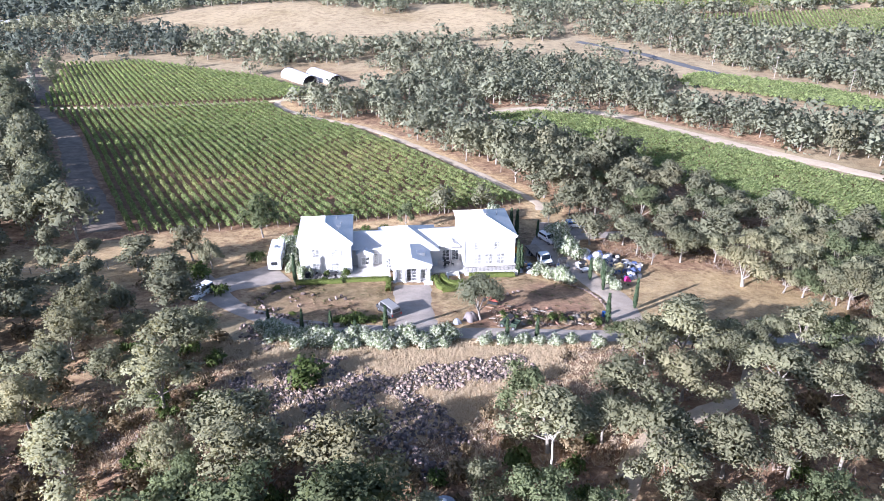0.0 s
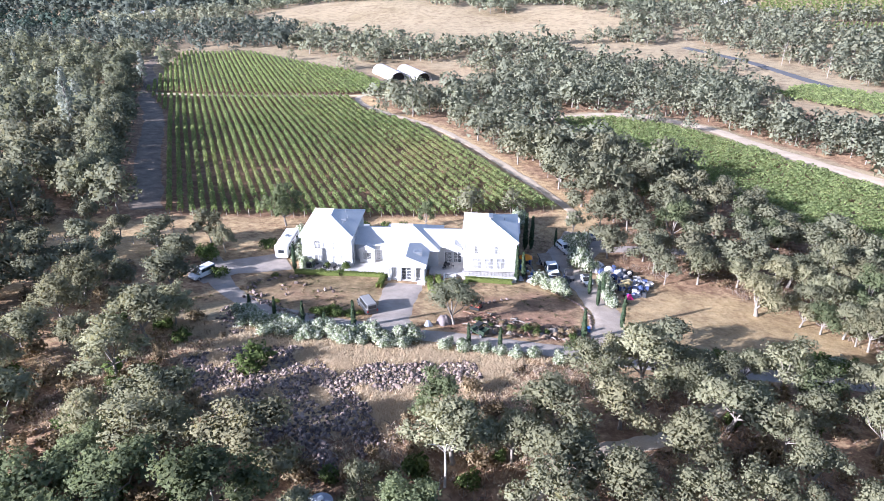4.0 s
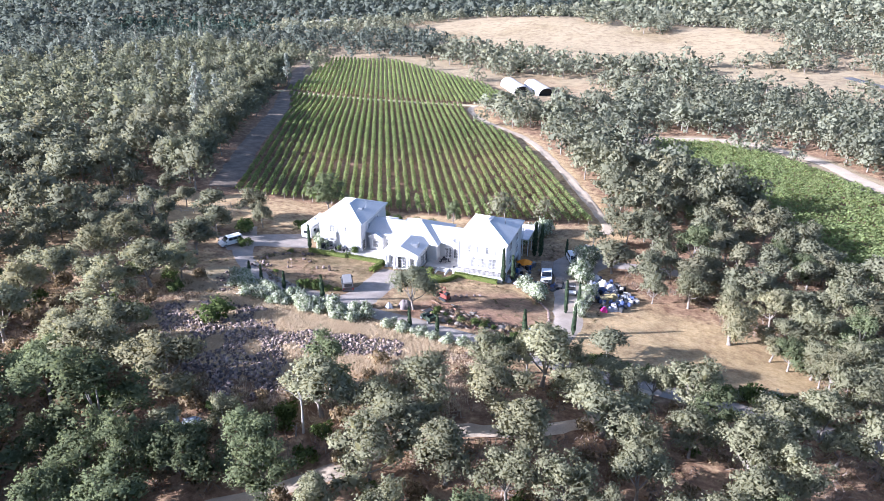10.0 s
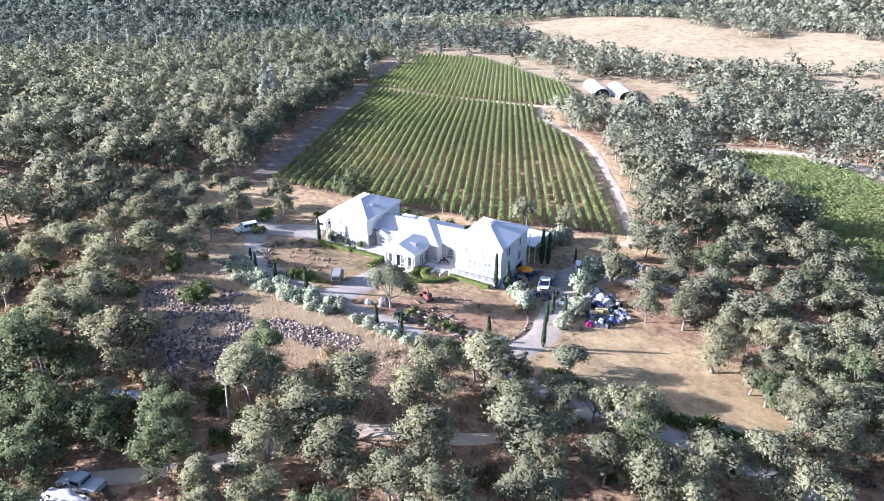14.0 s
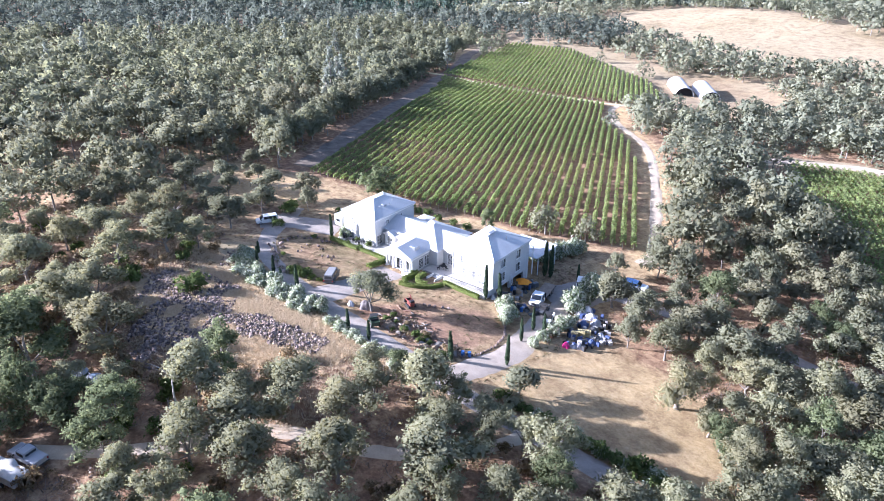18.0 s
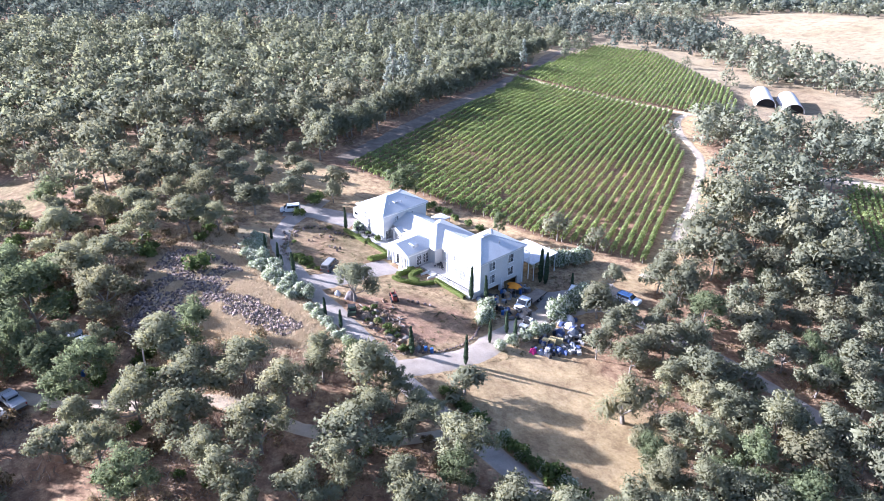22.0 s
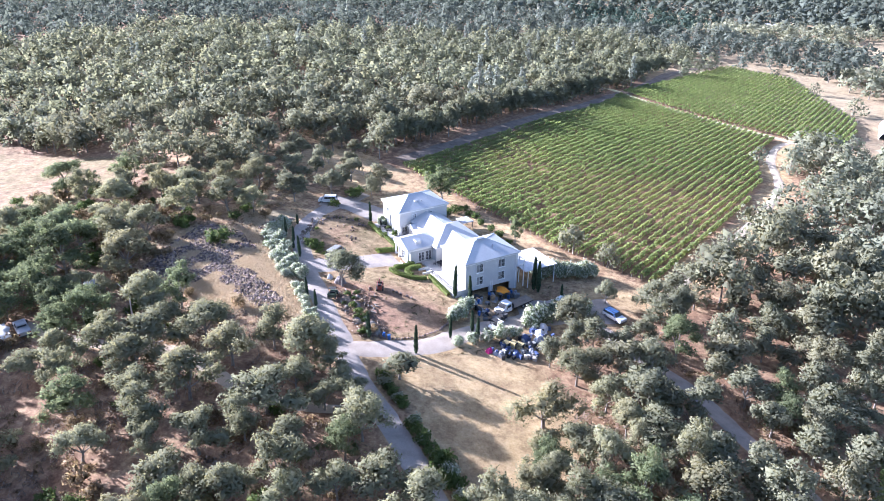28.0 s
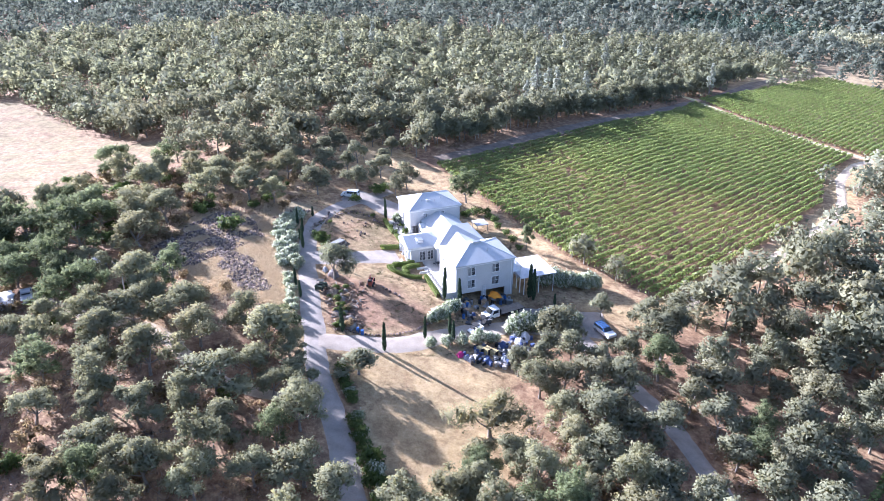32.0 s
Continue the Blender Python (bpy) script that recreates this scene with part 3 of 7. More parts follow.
# ---- house ----
HOUSE = pose(-5.0, 112.0, 0.0, 0, 0, 6.0)
house = new("house")
house.matrix_world = HOUSE
tagged(house, "white stucco country house with two hip-roofed wings and a columned portico", "house")


def window_part(parent, m, w, h, leaves=2, rows=3, shutters=False, door=False, name=None, pale_panes=False):
    """A casement or glazed door set in a wall that faces -y: frame, panes, bars, sill and shutters."""
    top = part(name or ("french_door" if door else "window"), boxes(
        (-w / 2 - 0.09, -w / 2, -0.06, 0.05, 0, h), (w / 2, w / 2 + 0.09, -0.06, 0.05, 0, h),
        (-w / 2 - 0.09, w / 2 + 0.09, -0.06, 0.05, h, h + 0.1), (-w / 2 - 0.09, w / 2 + 0.09, -0.06, 0.05, -0.08, 0)), M_TRIM, parent)
    top.matrix_basis = m
    for k in range(leaves):
        part("pane", boxes((-w / 2 + w * k / leaves, -w / 2 + w * (k + 1) / leaves, 0.0, 0.03, 0, h)), M_PALEGLASS if pale_panes or (k == 0 and not door) else M_GLASS, top)
    bars = [(-w / 2 + w * k / leaves - 0.04, -w / 2 + w * k / leaves + 0.04, -0.035, -0.002, 0, h) for k in range(1, leaves)]
    bars += [(-w / 2, w / 2, -0.03, -0.002, h * k / rows - 0.02, h * k / rows + 0.02) for k in range(1, rows)]
    each("glazing_bar", bars, M_TRIM, top)
    if not door:
        part("sill", boxes((-w / 2 - 0.16, w / 2 + 0.16, -0.14, -0.062, -0.16, -0.085), bevel=0.01), M_TRIM, top)
    if shutters:
        for s in (-1, 1):
            x = s * (w / 2 + 0.09 + 0.23)
            slats = [(x - 0.2, x + 0.2, -0.065, -0.03, 0.05 + 0.11 * k, 0.12 + 0.11 * k) for k in range(int((h - 0.1) / 0.11))]
            part("shutter", boxes((x - 0.22, x + 0.22, -0.05, -0.015, 0, h), *slats), M_SHUTTER, top)
    return top


def turned(x, y, z, side):
    """The pose of an opening in a wall that faces front (-y), east (+x), west or back."""
    return pose(x, y, z, 0, 0, {"front": 0, "east": 90, "back": 180, "west": 270}[side])


def walls(house_of, x0, x1, y0, y1, z0, z1, label="", t=0.3):
    """The four walls of a block, each a part with thickness."""
    for d in ((x0, x1, y0, y0 + t, z0, z1), (x0, x1, y1 - t, y1, z0, z1), (x0, x0 + t, y0 + t, y1 - t, z0, z1), (x1 - t, x1, y0 + t, y1 - t, z0, z1)):
        part("wall", boxes(d), M_STUCCO, house_of, label)


# west wing
walls(house, -20.6, -11.2, 4.8, 17.4, -1.8, 6.05, "white stucco wall of the west wing")
wr = part("roof", hip_roof(-21.0, -10.8, 4.4, 17.8, 6.2, 2.1), M_ROOF, house, "pale grey hipped roof")
each("cornice", ((-20.8, -11.0, 4.6, 4.797, 5.72, 5.98), (-11.197, -11.0, 4.797, 17.6, 5.72, 5.98),), M_TRIM, house)
for x in (-17.6, -14.1):
    window_part(house, turned(x, 4.8, 3.55, "front"), 1.15, 1.55, shutters=True, pale_panes=True)
    window_part(house, turned(x, 4.8, 0.15, "front"), 1.5, 2.1, door=True, pale_panes=True)
for y in (8.6, 12.9):
    window_part(house, turned(-11.2, y, 3.75, "east"), 1.0, 1.2, shutters=False)
window_part(house, turned(-11.2, 6.0, 0.15, "east"), 1.4, 2.1, door=True)
for y in (8.0, 13.5):
    window_part(house, turned(-20.6, y, 3.6, "west"), 1.0, 1.4)
for x, y, s in ((-13.4, 8.5, 0.35), (-13.0, 11.5, 0.25), (-13.8, 13.4, 0.22)):
    z = 6.2 + 2.1 * (-10.8 - x) / 5.1
    part("vent_pipe", cyl(0.1, z - 0.2, z + 0.45, 8, at=(x, y, 0)), M_STEEL, wr)
part("skylight", boxes((-13.9, -13.0, 9.6, 10.5, 7.2, 7.55), bevel=0.03), M_STEEL, wr)

# east wing, above the garage
walls(house, 9.6, 19.3, 4.8, 17.4, -0.3, 6.05, "white stucco wall of the east wing")
each("garage_wall", ((9.6, 19.3, 4.8, 5.3, -4.2, -0.3), (18.95, 19.3, 5.3, 6.0, -4.2, -0.3), (18.95, 19.3, 10.4, 11.3, -4.2, -0.3),
                          (18.95, 19.3, 15.6, 17.4, -4.2, -0.3), (9.6, 18.95, 17.0, 17.4, -4.2, -0.3), (12.6, 12.9, 5.3, 17.0, -4.2, -0.3), (9.6, 9.9, 5.3, 17.0, -4.2, -0.3),), M_STUCCO, house)
part("garage_floor", boxes((12.9, 19.2, 5.3, 17.0, -3.0, -2.75)), M_CONCRETE, house)
part("garage_beam", boxes((12.9, 18.95, 5.3, 17.0, -0.55, -0.305)), M_DARK, house)
er = part("roof", hip_roof(9.2, 19.7, 4.4, 17.8, 6.2, 2.1), M_ROOF, house, "pale grey hipped roof")
each("cornice", ((9.4, 19.5, 4.6, 4.797, 5.72, 5.98), (19.303, 19.5, 4.797, 17.6, 5.72, 5.98),), M_TRIM, house)
part("downpipe", boxes((9.75, 9.85, 4.7, 4.797, 0, 5.7)), M_TRIM, house)
part("downpipe", boxes((19.303, 19.4, 16.9, 17.0, -2.5, 5.7)), M_TRIM, house)
for x in (12.4, 16.0):
    window_part(house, turned(x, 4.8, 3.6, "front"), 1.3, 1.55, shutters=True, pale_panes=True)
for x in (12.2, 14.4, 16.6):
    window_part(house, turned(x, 4.8, 0.55, "front"), 1.5, 2.15, door=True, pale_panes=True)
for y in (8.1, 13.4):
    for z in (0.75, 3.6):
        window_part(house, turned(19.3, y, z, "east"), 1.5, 1.75, rows=2)
for y in (8, 13):
    window_part(house, turned(9.6, y, 3.7, "west"), 1.0, 1.3)
part("vent_pipe", cyl(0.1, 7.2, 8.0, 8, at=(17.0, 12.4, 0)), M_STEEL, er)
part("ridge_vent", boxes((14.1, 14.9, 10.0, 12.0, 8.55, 8.72), bevel=0.03), M_STEEL, er)

# middle wing
each("wall", ((-11.2, 9.6, 8.0, 8.3, -1.5, 3.3), (-11.2, 9.6, 15.2, 15.5, -3.0, 3.3),), M_STUCCO, house, "white single-storey wall between the wings")
part("roof", hip_roof(-11.197, 9.597, 7.4, 16.1, 3.45, 1.75, "x", hip0=False, hip1=False), M_ROOF, house, "pale low gabled roof between the wings")
part("roof", hip_roof(-6.0, 5.2, 5.6, 17.4, 3.5, 2.6, "y"), M_ROOF, house, "pale hipped roof over the hall")
each("wall", ((-5.6, 4.8, 5.9, 6.2, -1.5, 3.35), (-5.6, -5.3, 6.2, 8.0, -1.5, 3.35), (4.5, 4.8, 6.2, 8.0, -1.5, 3.35), (-5.6, 4.8, 16.7, 17.0, -3.0, 3.35),
                   (-5.6, -5.3, 15.5, 16.7, -3, 3.35), (4.5, 4.8, 15.5, 16.7, -3, 3.35),), M_STUCCO, house)
for x in (-8.9,):
    part("bay_wall", boxes((-10.1, -7.3, 6.6, 8.0, -1.5, 2.9)), M_STUCCO, house, "white projecting bay")
    part("bay_roof", hip_roof(-10.35, -7.05, 6.3, 9.4, 3.0, 0.8, "y", hip0=False), M_ROOF, house)
    window_part(house, turned(-8.7, 6.6, 0.7, "front"), 1.5, 1.5, rows=2)
window_part(house, turned(-6.75, 8.0, 0.15, "front"), 0.8, 2.0, leaves=1, door=True)
window_part(house, turned(-4.5, 5.9, 0.15, "front"), 1.3, 2.1, door=True)
for x in (6.6, 8.4):
    window_part(house, turned(x, 8.0, 0.15, "front"), 1.3, 2.1, door=True)
part("gable_dormer", hip_roof(6.4, 9.2, 7.0, 10.5, 3.46, 0.9, "y", hip0=False), M_ROOF, house)

# portico
each("wall", ((-3.6, 2.8, 0.55, 0.85, -0.3, 3.2), (-3.6, -3.3, 0.85, 5.8, -1.5, 3.2), (2.5, 2.8, 0.85, 5.8, -1.5, 3.2),), M_STUCCO, house, "white portico hall wall")
part("roof", hip_roof(-4.15, 3.35, -0.35, 9.0, 3.55, 1.55, "y", hip0=False), M_ROOF, house, "pale gabled portico roof")
each("entablature", ((-4.0, 3.2, -0.2, 0.25, 2.8, 3.34), (-4.0, -3.6, 0.25, 5.7, 2.95, 3.34), (2.8, 3.2, 0.25, 5.7, 2.95, 3.34),), M_TRIM, house)
part("pediment", prism([(-3.7, 3.56), (2.9, 3.56), (-0.4, 4.92)], 0.05, -0.3), M_STUCCO, house)
for x in (-3.55, -1.75, 0.95, 2.75):
    col = part("column", cyl(0.24, 0.1, 2.8, 14, at=(x, 0.05, 0), top=0.2), M_TRIM, house)
    part("capital", boxes((x - 0.3, x + 0.3, -0.25, 0.35, 2.62, 2.797), bevel=0.02), M_TRIM, col)
    part("plinth", boxes((x - 0.3, x + 0.3, -0.25, 0.35, 0.0, 0.14), bevel=0.02), M_TRIM, col)
window_part(house, turned(-0.4, 0.55, 0.05, "front"), 1.7, 2.4, rows=4, door=True, name="entrance_door")
for x in (-2.4, 1.7):
    window_part(house, turned(x, 0.55, 0.5, "front"), 0.8, 1.7, leaves=1)
for y in (3.2, 5.0):
    window_part(house, turned(2.8, y, 0.1, "east"), 1.3, 2.1, door=True)
    window_part(house, turned(-3.6, y, 0.4, "west"), 1.2, 1.7)
part("porch_floor", boxes((-4.1, 3.3, -0.5, 1.6, -0.9, 0.02), bevel=0.02), M_CONCRETE, house)
for k in range(3):
    part("step", boxes((-2.2, 1.4, -0.5 - 0.35 * (k + 1), -0.5 - 0.35 * k, -0.9, -0.15 * (k + 1)), bevel=0.01), M_CONCRETE, house)
part("skylight", boxes((0.7, 2.2, 2.2, 3.6, 3.95, 4.75), bevel=0.04), M_STEEL, house, "grey roof skylight")

# terraces
part("terrace", boxes((-21.0, -4.2, 1.8, 4.8, -1.2, 0.05), (-11.2, -4.2, 4.8, 8.0, -1.2, 0.05), bevel=0.02), M_STONE, house, "pale paved front terrace")
part("terrace", boxes((3.35, 9.6, 3.0, 8.0, -1.2, 0.1), bevel=0.02), M_STONE, house, "pale paved side court")
part("deck", boxes((9.5, 19.5, 1.9, 4.8, -2.6, 0.45), bevel=0.03), M_STUCCO, house, "white raised deck with retaining wall")
part("deck_paving", boxes((9.6, 19.4, 2.0, 4.79, 0.45, 0.48)), M_STONE, house)
rail = part("railing", boxes((9.6, 19.4, 2.02, 2.08, 1.32, 1.38)), M_IRON, house)
for k in range(40):
    part("baluster", boxes((9.65 + k * 0.25, 9.68 + k * 0.25, 2.035, 2.065, 0.48, 1.32)), M_IRON, rail)
part("stair", boxes(*[(6.4, 8.2, 2.7 - 0.4 * k, 3.0 - 0.4 * k + 0.1, -1.4, -0.05 - 0.16 * k) for k in range(5)]), M_CONCRETE, house, "pale garden stair")
for s in (6.15, 8.2):
    part("stair_wall", boxes((s, s + 0.25, 0.7, 3.1, -1.6, 0.25), bevel=0.03), M_STUCCO, house)
back = part("balcony", boxes((15.6, 19.3, 17.4, 19.3, 2.75, 2.95)), M_TRIM, house, "white back balcony")
for x in (15.7, 17.5, 19.2):
    part("balcony_post", boxes((x - 0.08, x + 0.08, 19.1, 19.26, -2.8, 3.9)), M_TRIM, back)
part("balcony_rail", boxes((15.6, 19.3, 19.15, 19.22, 3.85, 3.93), *[(15.7 + 0.2 * k, 15.74 + 0.2 * k, 19.16, 19.2, 2.95, 3.85) for k in range(18)]), M_TRIM, back)

# ridge and hip caps
def cap(parent, a, b):
    part("ridge_cap", fast_bm(tube([a, tuple((Vector(a) + Vector(b)) / 2), b], [0.09] * 3, 6)), M_TRIM, parent)


def tube_caps(roof, x0, x1, y0, y1, z, rise):
    w, c = (x1 - x0) / 2, (x0 + x1) / 2
    r0, r1 = (c, y0 + w, z + rise), (c, y1 - w, z + rise)
    for a, b in (((x0, y0, z), r0), ((x1, y0, z), r0), ((x0, y1, z), r1), ((x1, y1, z), r1), (r0, r1)):
        cap(roof, a, b)

# ---- plants ----
def quads(centres, normals, sizes, gen, stretch=1.0, tone=None):
    """Leaf-like four-cornered pieces at the centres, facing about along the normals."""
    n = len(centres)
    normals = normals / np.maximum(np.linalg.norm(normals, axis=1), 1e-6)[:, None]
    a = gen.standard_normal((n, 3))
    a -= normals * np.sum(a * normals, 1)[:, None]
    a /= np.maximum(np.linalg.norm(a, axis=1), 1e-6)[:, None]
    b = np.cross(normals, a)
    s = np.asarray(sizes)[:, None] * 0.5
    k = gen.uniform(0.55, 1.2, (n, 4, 1))
    v = np.stack([centres + a * s * stretch * k[:, 0], centres + b * s * k[:, 1], centres - a * s * stretch * k[:, 2], centres - b * s * k[:, 3]], 1)
    v[:, 0] += normals * s * 0.25
    v[:, 2] += normals * s * 0.25
    return v.reshape(-1, 3), np.arange(4 * n).reshape(n, 4)


def tris(centres, normals, sizes, gen):
    """Small three-cornered leaf sprays at the centres, facing about along the normals."""
    n = len(centres)
    normals = normals / np.maximum(np.linalg.norm(normals, axis=1), 1e-6)[:, None]
    a = gen.standard_normal((n, 3))
    a -= normals * np.sum(a * normals, 1)[:, None]
    a /= np.maximum(np.linalg.norm(a, axis=1), 1e-6)[:, None]
    b = np.cross(normals, a)
    s = np.asarray(sizes)[:, None] * 0.62
    v = np.stack([centres + (a * math.cos(q) + b * math.sin(q)) * s * gen.uniform(0.7, 1.35, (n, 1)) for q in (0.0, 2.1, 4.19)], 1)
    return v.reshape(-1, 3), np.arange(3 * n).reshape(n, 3)


def tube(points, radii, sides=6):
    """A tapered limb along the points: vertices and faces."""
    p, r = np.array(points, float), np.array(radii, float)
    d = np.gradient(p, axis=0)
    d /= np.linalg.norm(d, axis=1)[:, None]
    ref = np.array([0.0, 1.0, 0.0]) if abs(d[0][1]) < 0.8 else np.array([1.0, 0, 0])
    u = np.cross(d, ref)
    u /= np.linalg.norm(u, axis=1)[:, None]
    w = np.cross(d, u)
    ang = np.arange(sides) * 2 * np.pi / sides
    v = (p[:, None] + r[:, None, None] * (np.cos(ang)[None, :, None] * u[:, None] + np.sin(ang)[None, :, None] * w[:, None])).reshape(-1, 3)
    f = [(i * sides + j, i * sides + (j + 1) % sides, (i + 1) * sides + (j + 1) % sides, (i + 1) * sides + j) for i in range(len(p) - 1) for j in range(sides)]
    return v, np.array(f)


def merge(parts):
    vs, fs, n = [], [], 0
    for v, f in parts:
        vs.append(v)
        fs.append(f + n)
        n += len(v)
    return np.concatenate(vs), np.concatenate(fs)


def fast_bm(vf):
    bm = bmesh.new()
    vs = [bm.verts.new(p) for p in vf[0]]
    for f in vf[1]:
        bm.faces.new([vs[i] for i in f])
    return bm


def soft_normals(v, c, r, leafy=0.42):
    """Normals that follow the rounded masses of a crown, so that it is shaded as a mass of fine leaves."""
    k = np.argmin(np.linalg.norm(v[:, None] - c[None], axis=2) / r[None], axis=1)
    a = (v - c[k]) / r[k][:, None]
    mid = c.mean(0) - np.array([0, 0, 0.12 * c[:, 2].max()])
    b = (v - mid) / np.maximum(np.linalg.norm(v - mid, axis=1), 1e-6)[:, None]
    tri = v.reshape(-1, 3, 3)
    own = np.cross(tri[:, 1] - tri[:, 0], tri[:, 2] - tri[:, 0])
    own /= np.maximum(np.linalg.norm(own, axis=1), 1e-9)[:, None]
    return 0.7 * a + 0.4 * b + np.array([0, 0, 0.6]) + leafy * np.repeat(own, 3, axis=0)


def lobes(gen, height, width, count, low=0.32):
    """The rounded masses that make up an uneven crown, and their radii."""
    c, r = [], []
    if count > 16:
        # sub-crowns at the ends of the limbs, each of several masses, with gaps between them
        m = max(4, round(count / 6))
        ends = []
        for k in range(m):
            a = 2 * np.pi * (k * 0.382 + gen.uniform(-0.09, 0.09))
            s = math.sqrt((k + 0.25) / m)
            rad = width * 0.5 * 0.8 * s * gen.uniform(0.75, 1.12)
            ends.append((rad * math.cos(a), rad * math.sin(a), height * (low + (0.84 - low) * (1 - 0.75 * s ** 2) + gen.uniform(-0.13, 0.1))))
        for k in range(count):
            o = gen.normal(0, 1, 3) * np.array([0.092 * width, 0.092 * width, 0.055 * height])
            c.append(np.array(ends[k % m]) + (0 if k < m else 1) * o)
            r.append(width * gen.uniform(0.45, 0.95) / math.sqrt(count))
        return np.array(c), np.array(r)
    for k in range(count):
        a = 2 * np.pi * (k * 0.382 + gen.uniform(-0.08, 0.08))
        s = math.sqrt((k + 0.4) / count)
        z = height * (low + (0.86 - low) * (1 - s ** 2.2) + gen.uniform(-0.16, 0.1))
        rad = width * 0.5 * s * gen.uniform(0.6, 1.08) * 0.88
        c.append((rad * math.cos(a), rad * math.sin(a), z))
        r.append(width * gen.uniform(0.42, 0.95) / math.sqrt(count))
    return np.array(c), np.array(r)


def crown_leaves(gen, c, r, count, size, flat=0.8, core=3, upper=False, loose=0.95):
    """Leaves spread over the outer faces of the lobes."""
    w = r ** 2 / np.sum(r ** 2)
    k = gen.choice(len(c), count * 2, p=w)
    d = gen.standard_normal((count * 2, 3))
    d[:, 2] = np.abs(d[:, 2]) - 0.1 if upper else d[:, 2] + 0.35
    d /= np.linalg.norm(d, axis=1)[:, None]
    lump = 1 + 0.3 * np.sin(7 * d[:, 0] + 3 * k) * np.sin(6 * d[:, 1] + 2 * k)
    p = c[k] + d * (r[k] * gen.uniform(0.5, 1.25, count * 2) * lump)[:, None] * np.array([1, 1, flat])
    gap = np.min(np.linalg.norm(p[:, None] - c[None], axis=2) / r[None] + 10 * (np.arange(len(c))[None] == k[:, None]), axis=1)
    keep = np.flatnonzero(gap > 0.72)[:count]
    nrm = d[keep] + loose * gen.standard_normal((len(keep), 3))
    out = tris(p[keep], nrm, gen.uniform(0.55, 1.4, len(keep)) * size, gen)
    k = np.repeat(np.arange(len(c)), core)
    q = c[k] + gen.standard_normal((len(k), 3)) * (0.22 * r[k])[:, None]
    return merge([out, tris(q, gen.standard_normal((len(k), 3)), r[k] * 1.0, gen)]) if core else out


def oak_meshes(seed, height, width, count, size, lob, low=0.3, girth=1.0, leaves=M_OAK, dense=1.1):
    gen = np.random.default_rng(seed)
    c, r = lobes(gen, height, width, lob, low)
    r = r * dense
    v, f = crown_leaves(gen, c, r, count, size)
    crown = fast_mesh("crown", v, f, leaves, normals=soft_normals(v, c, r))
    fork = height * gen.uniform(0.2, 0.3)
    lean = gen.uniform(-0.25, 0.25, 2)
    parts = [tube([(0, 0, -0.4), (0.02, 0, 0.3), (lean[0] * 0.6, lean[1] * 0.6, fork * 0.6), (lean[0], lean[1], fork)], np.array([0.3, 0.22, 0.17, 0.15]) * girth, 7)]
    for k in range(max(4, round(lob / 6))):
        mid = (np.array([lean[0], lean[1], fork]) + c[k]) / 2 + gen.uniform(-0.35, 0.35, 3) - np.array([0, 0, 0.3])
        parts.append(tube([(lean[0], lean[1], fork - 0.15), mid, c[k]], np.array([0.11, 0.065, 0.025]) * girth, 5))
    return fast_mesh("trunk", *merge(parts), M_BARK, True), crown, width


OAK_SIZES = ((8.5, 8.0, 46), (9.4, 7.5, 42), (7.8, 6.5, 34), (9.4, 9.0, 54), (7.0, 6.0, 30), (9.2, 6.2, 36), (7.6, 7.4, 42))
OAKS = [oak_meshes(11 + i, h, w, 4200, 0.222, n, 0.3 + 0.02 * i) for i, (h, w, n) in enumerate(OAK_SIZES)]
OAKS_PLAIN = [oak_meshes(11 + i, h, w, 1900, 0.34, n, leaves=M_OAKPLAIN, dense=1.3) for i, (h, w, n) in enumerate(OAK_SIZES)]
OAKS_WEST = [oak_meshes(11 + i, h, w, 1800, 0.36, n, 0.3, 1.0, M_WESTWOODS, 1.3) for i, (h, w, n) in enumerate(OAK_SIZES)]
OAK_OPEN = [oak_meshes(31, 6.8, 10.2, 4200, 0.22, 30, 0.54, 1.7, M_OAK, 1.1)]
OAK_LAWN = [oak_meshes(77, 7.4, 6.4, 4600, 0.2, 36, 0.36, 0.9, M_WESTWOODS, 1.25)]
OAKS_DARK = [oak_meshes(41 + i, h, w, 4200, 0.225, n, 0.26, 1.0, M_LIVEOAK_SHADED) for i, (h, w, n) in enumerate(OAK_SIZES[:4])]
OAK_LABEL = "grey-green oak with a rounded uneven crown on dry ground"


def oak(x, y, scale=1.0, kind=None, tall=None, turn=None, label=OAK_LABEL, group="oaks round the homestead", meshes=OAKS):
    # darkened oaks are massed where the lower woods stand in shade
    if meshes is OAKS and rng.random() < (0.85 if -26 < x < 19 and y < 53 else 0.45 if x < 8 and y < 58 else 0.12 if y < 90 and x < 30 else 0.07):
        meshes, kind, label = OAKS_DARK, None if kind is None else kind % 4, "dark green live oak, leaves partly darkened for shade, dense rounded crown"
    if meshes is OAKS and (y > 128 or x < -62 or (y > 92 and x < 45)):
        meshes = OAKS_PLAIN
    trunk, crown, _ = meshes[int(rng.integers(len(meshes))) if kind is None else kind]
    t = new("oak_tree")
    t.matrix_world = pose(x, y, gz(x, y), 0, 0, rng.uniform(0, 360) if turn is None else turn) @ Matrix.Diagonal((scale, scale, (tall or scale) * rng.uniform(0.92, 1.06), 1))
    tagged(t, label, "tree", group)
    new("trunk", trunk).parent = t
    new("crown", crown).parent = t
    return t


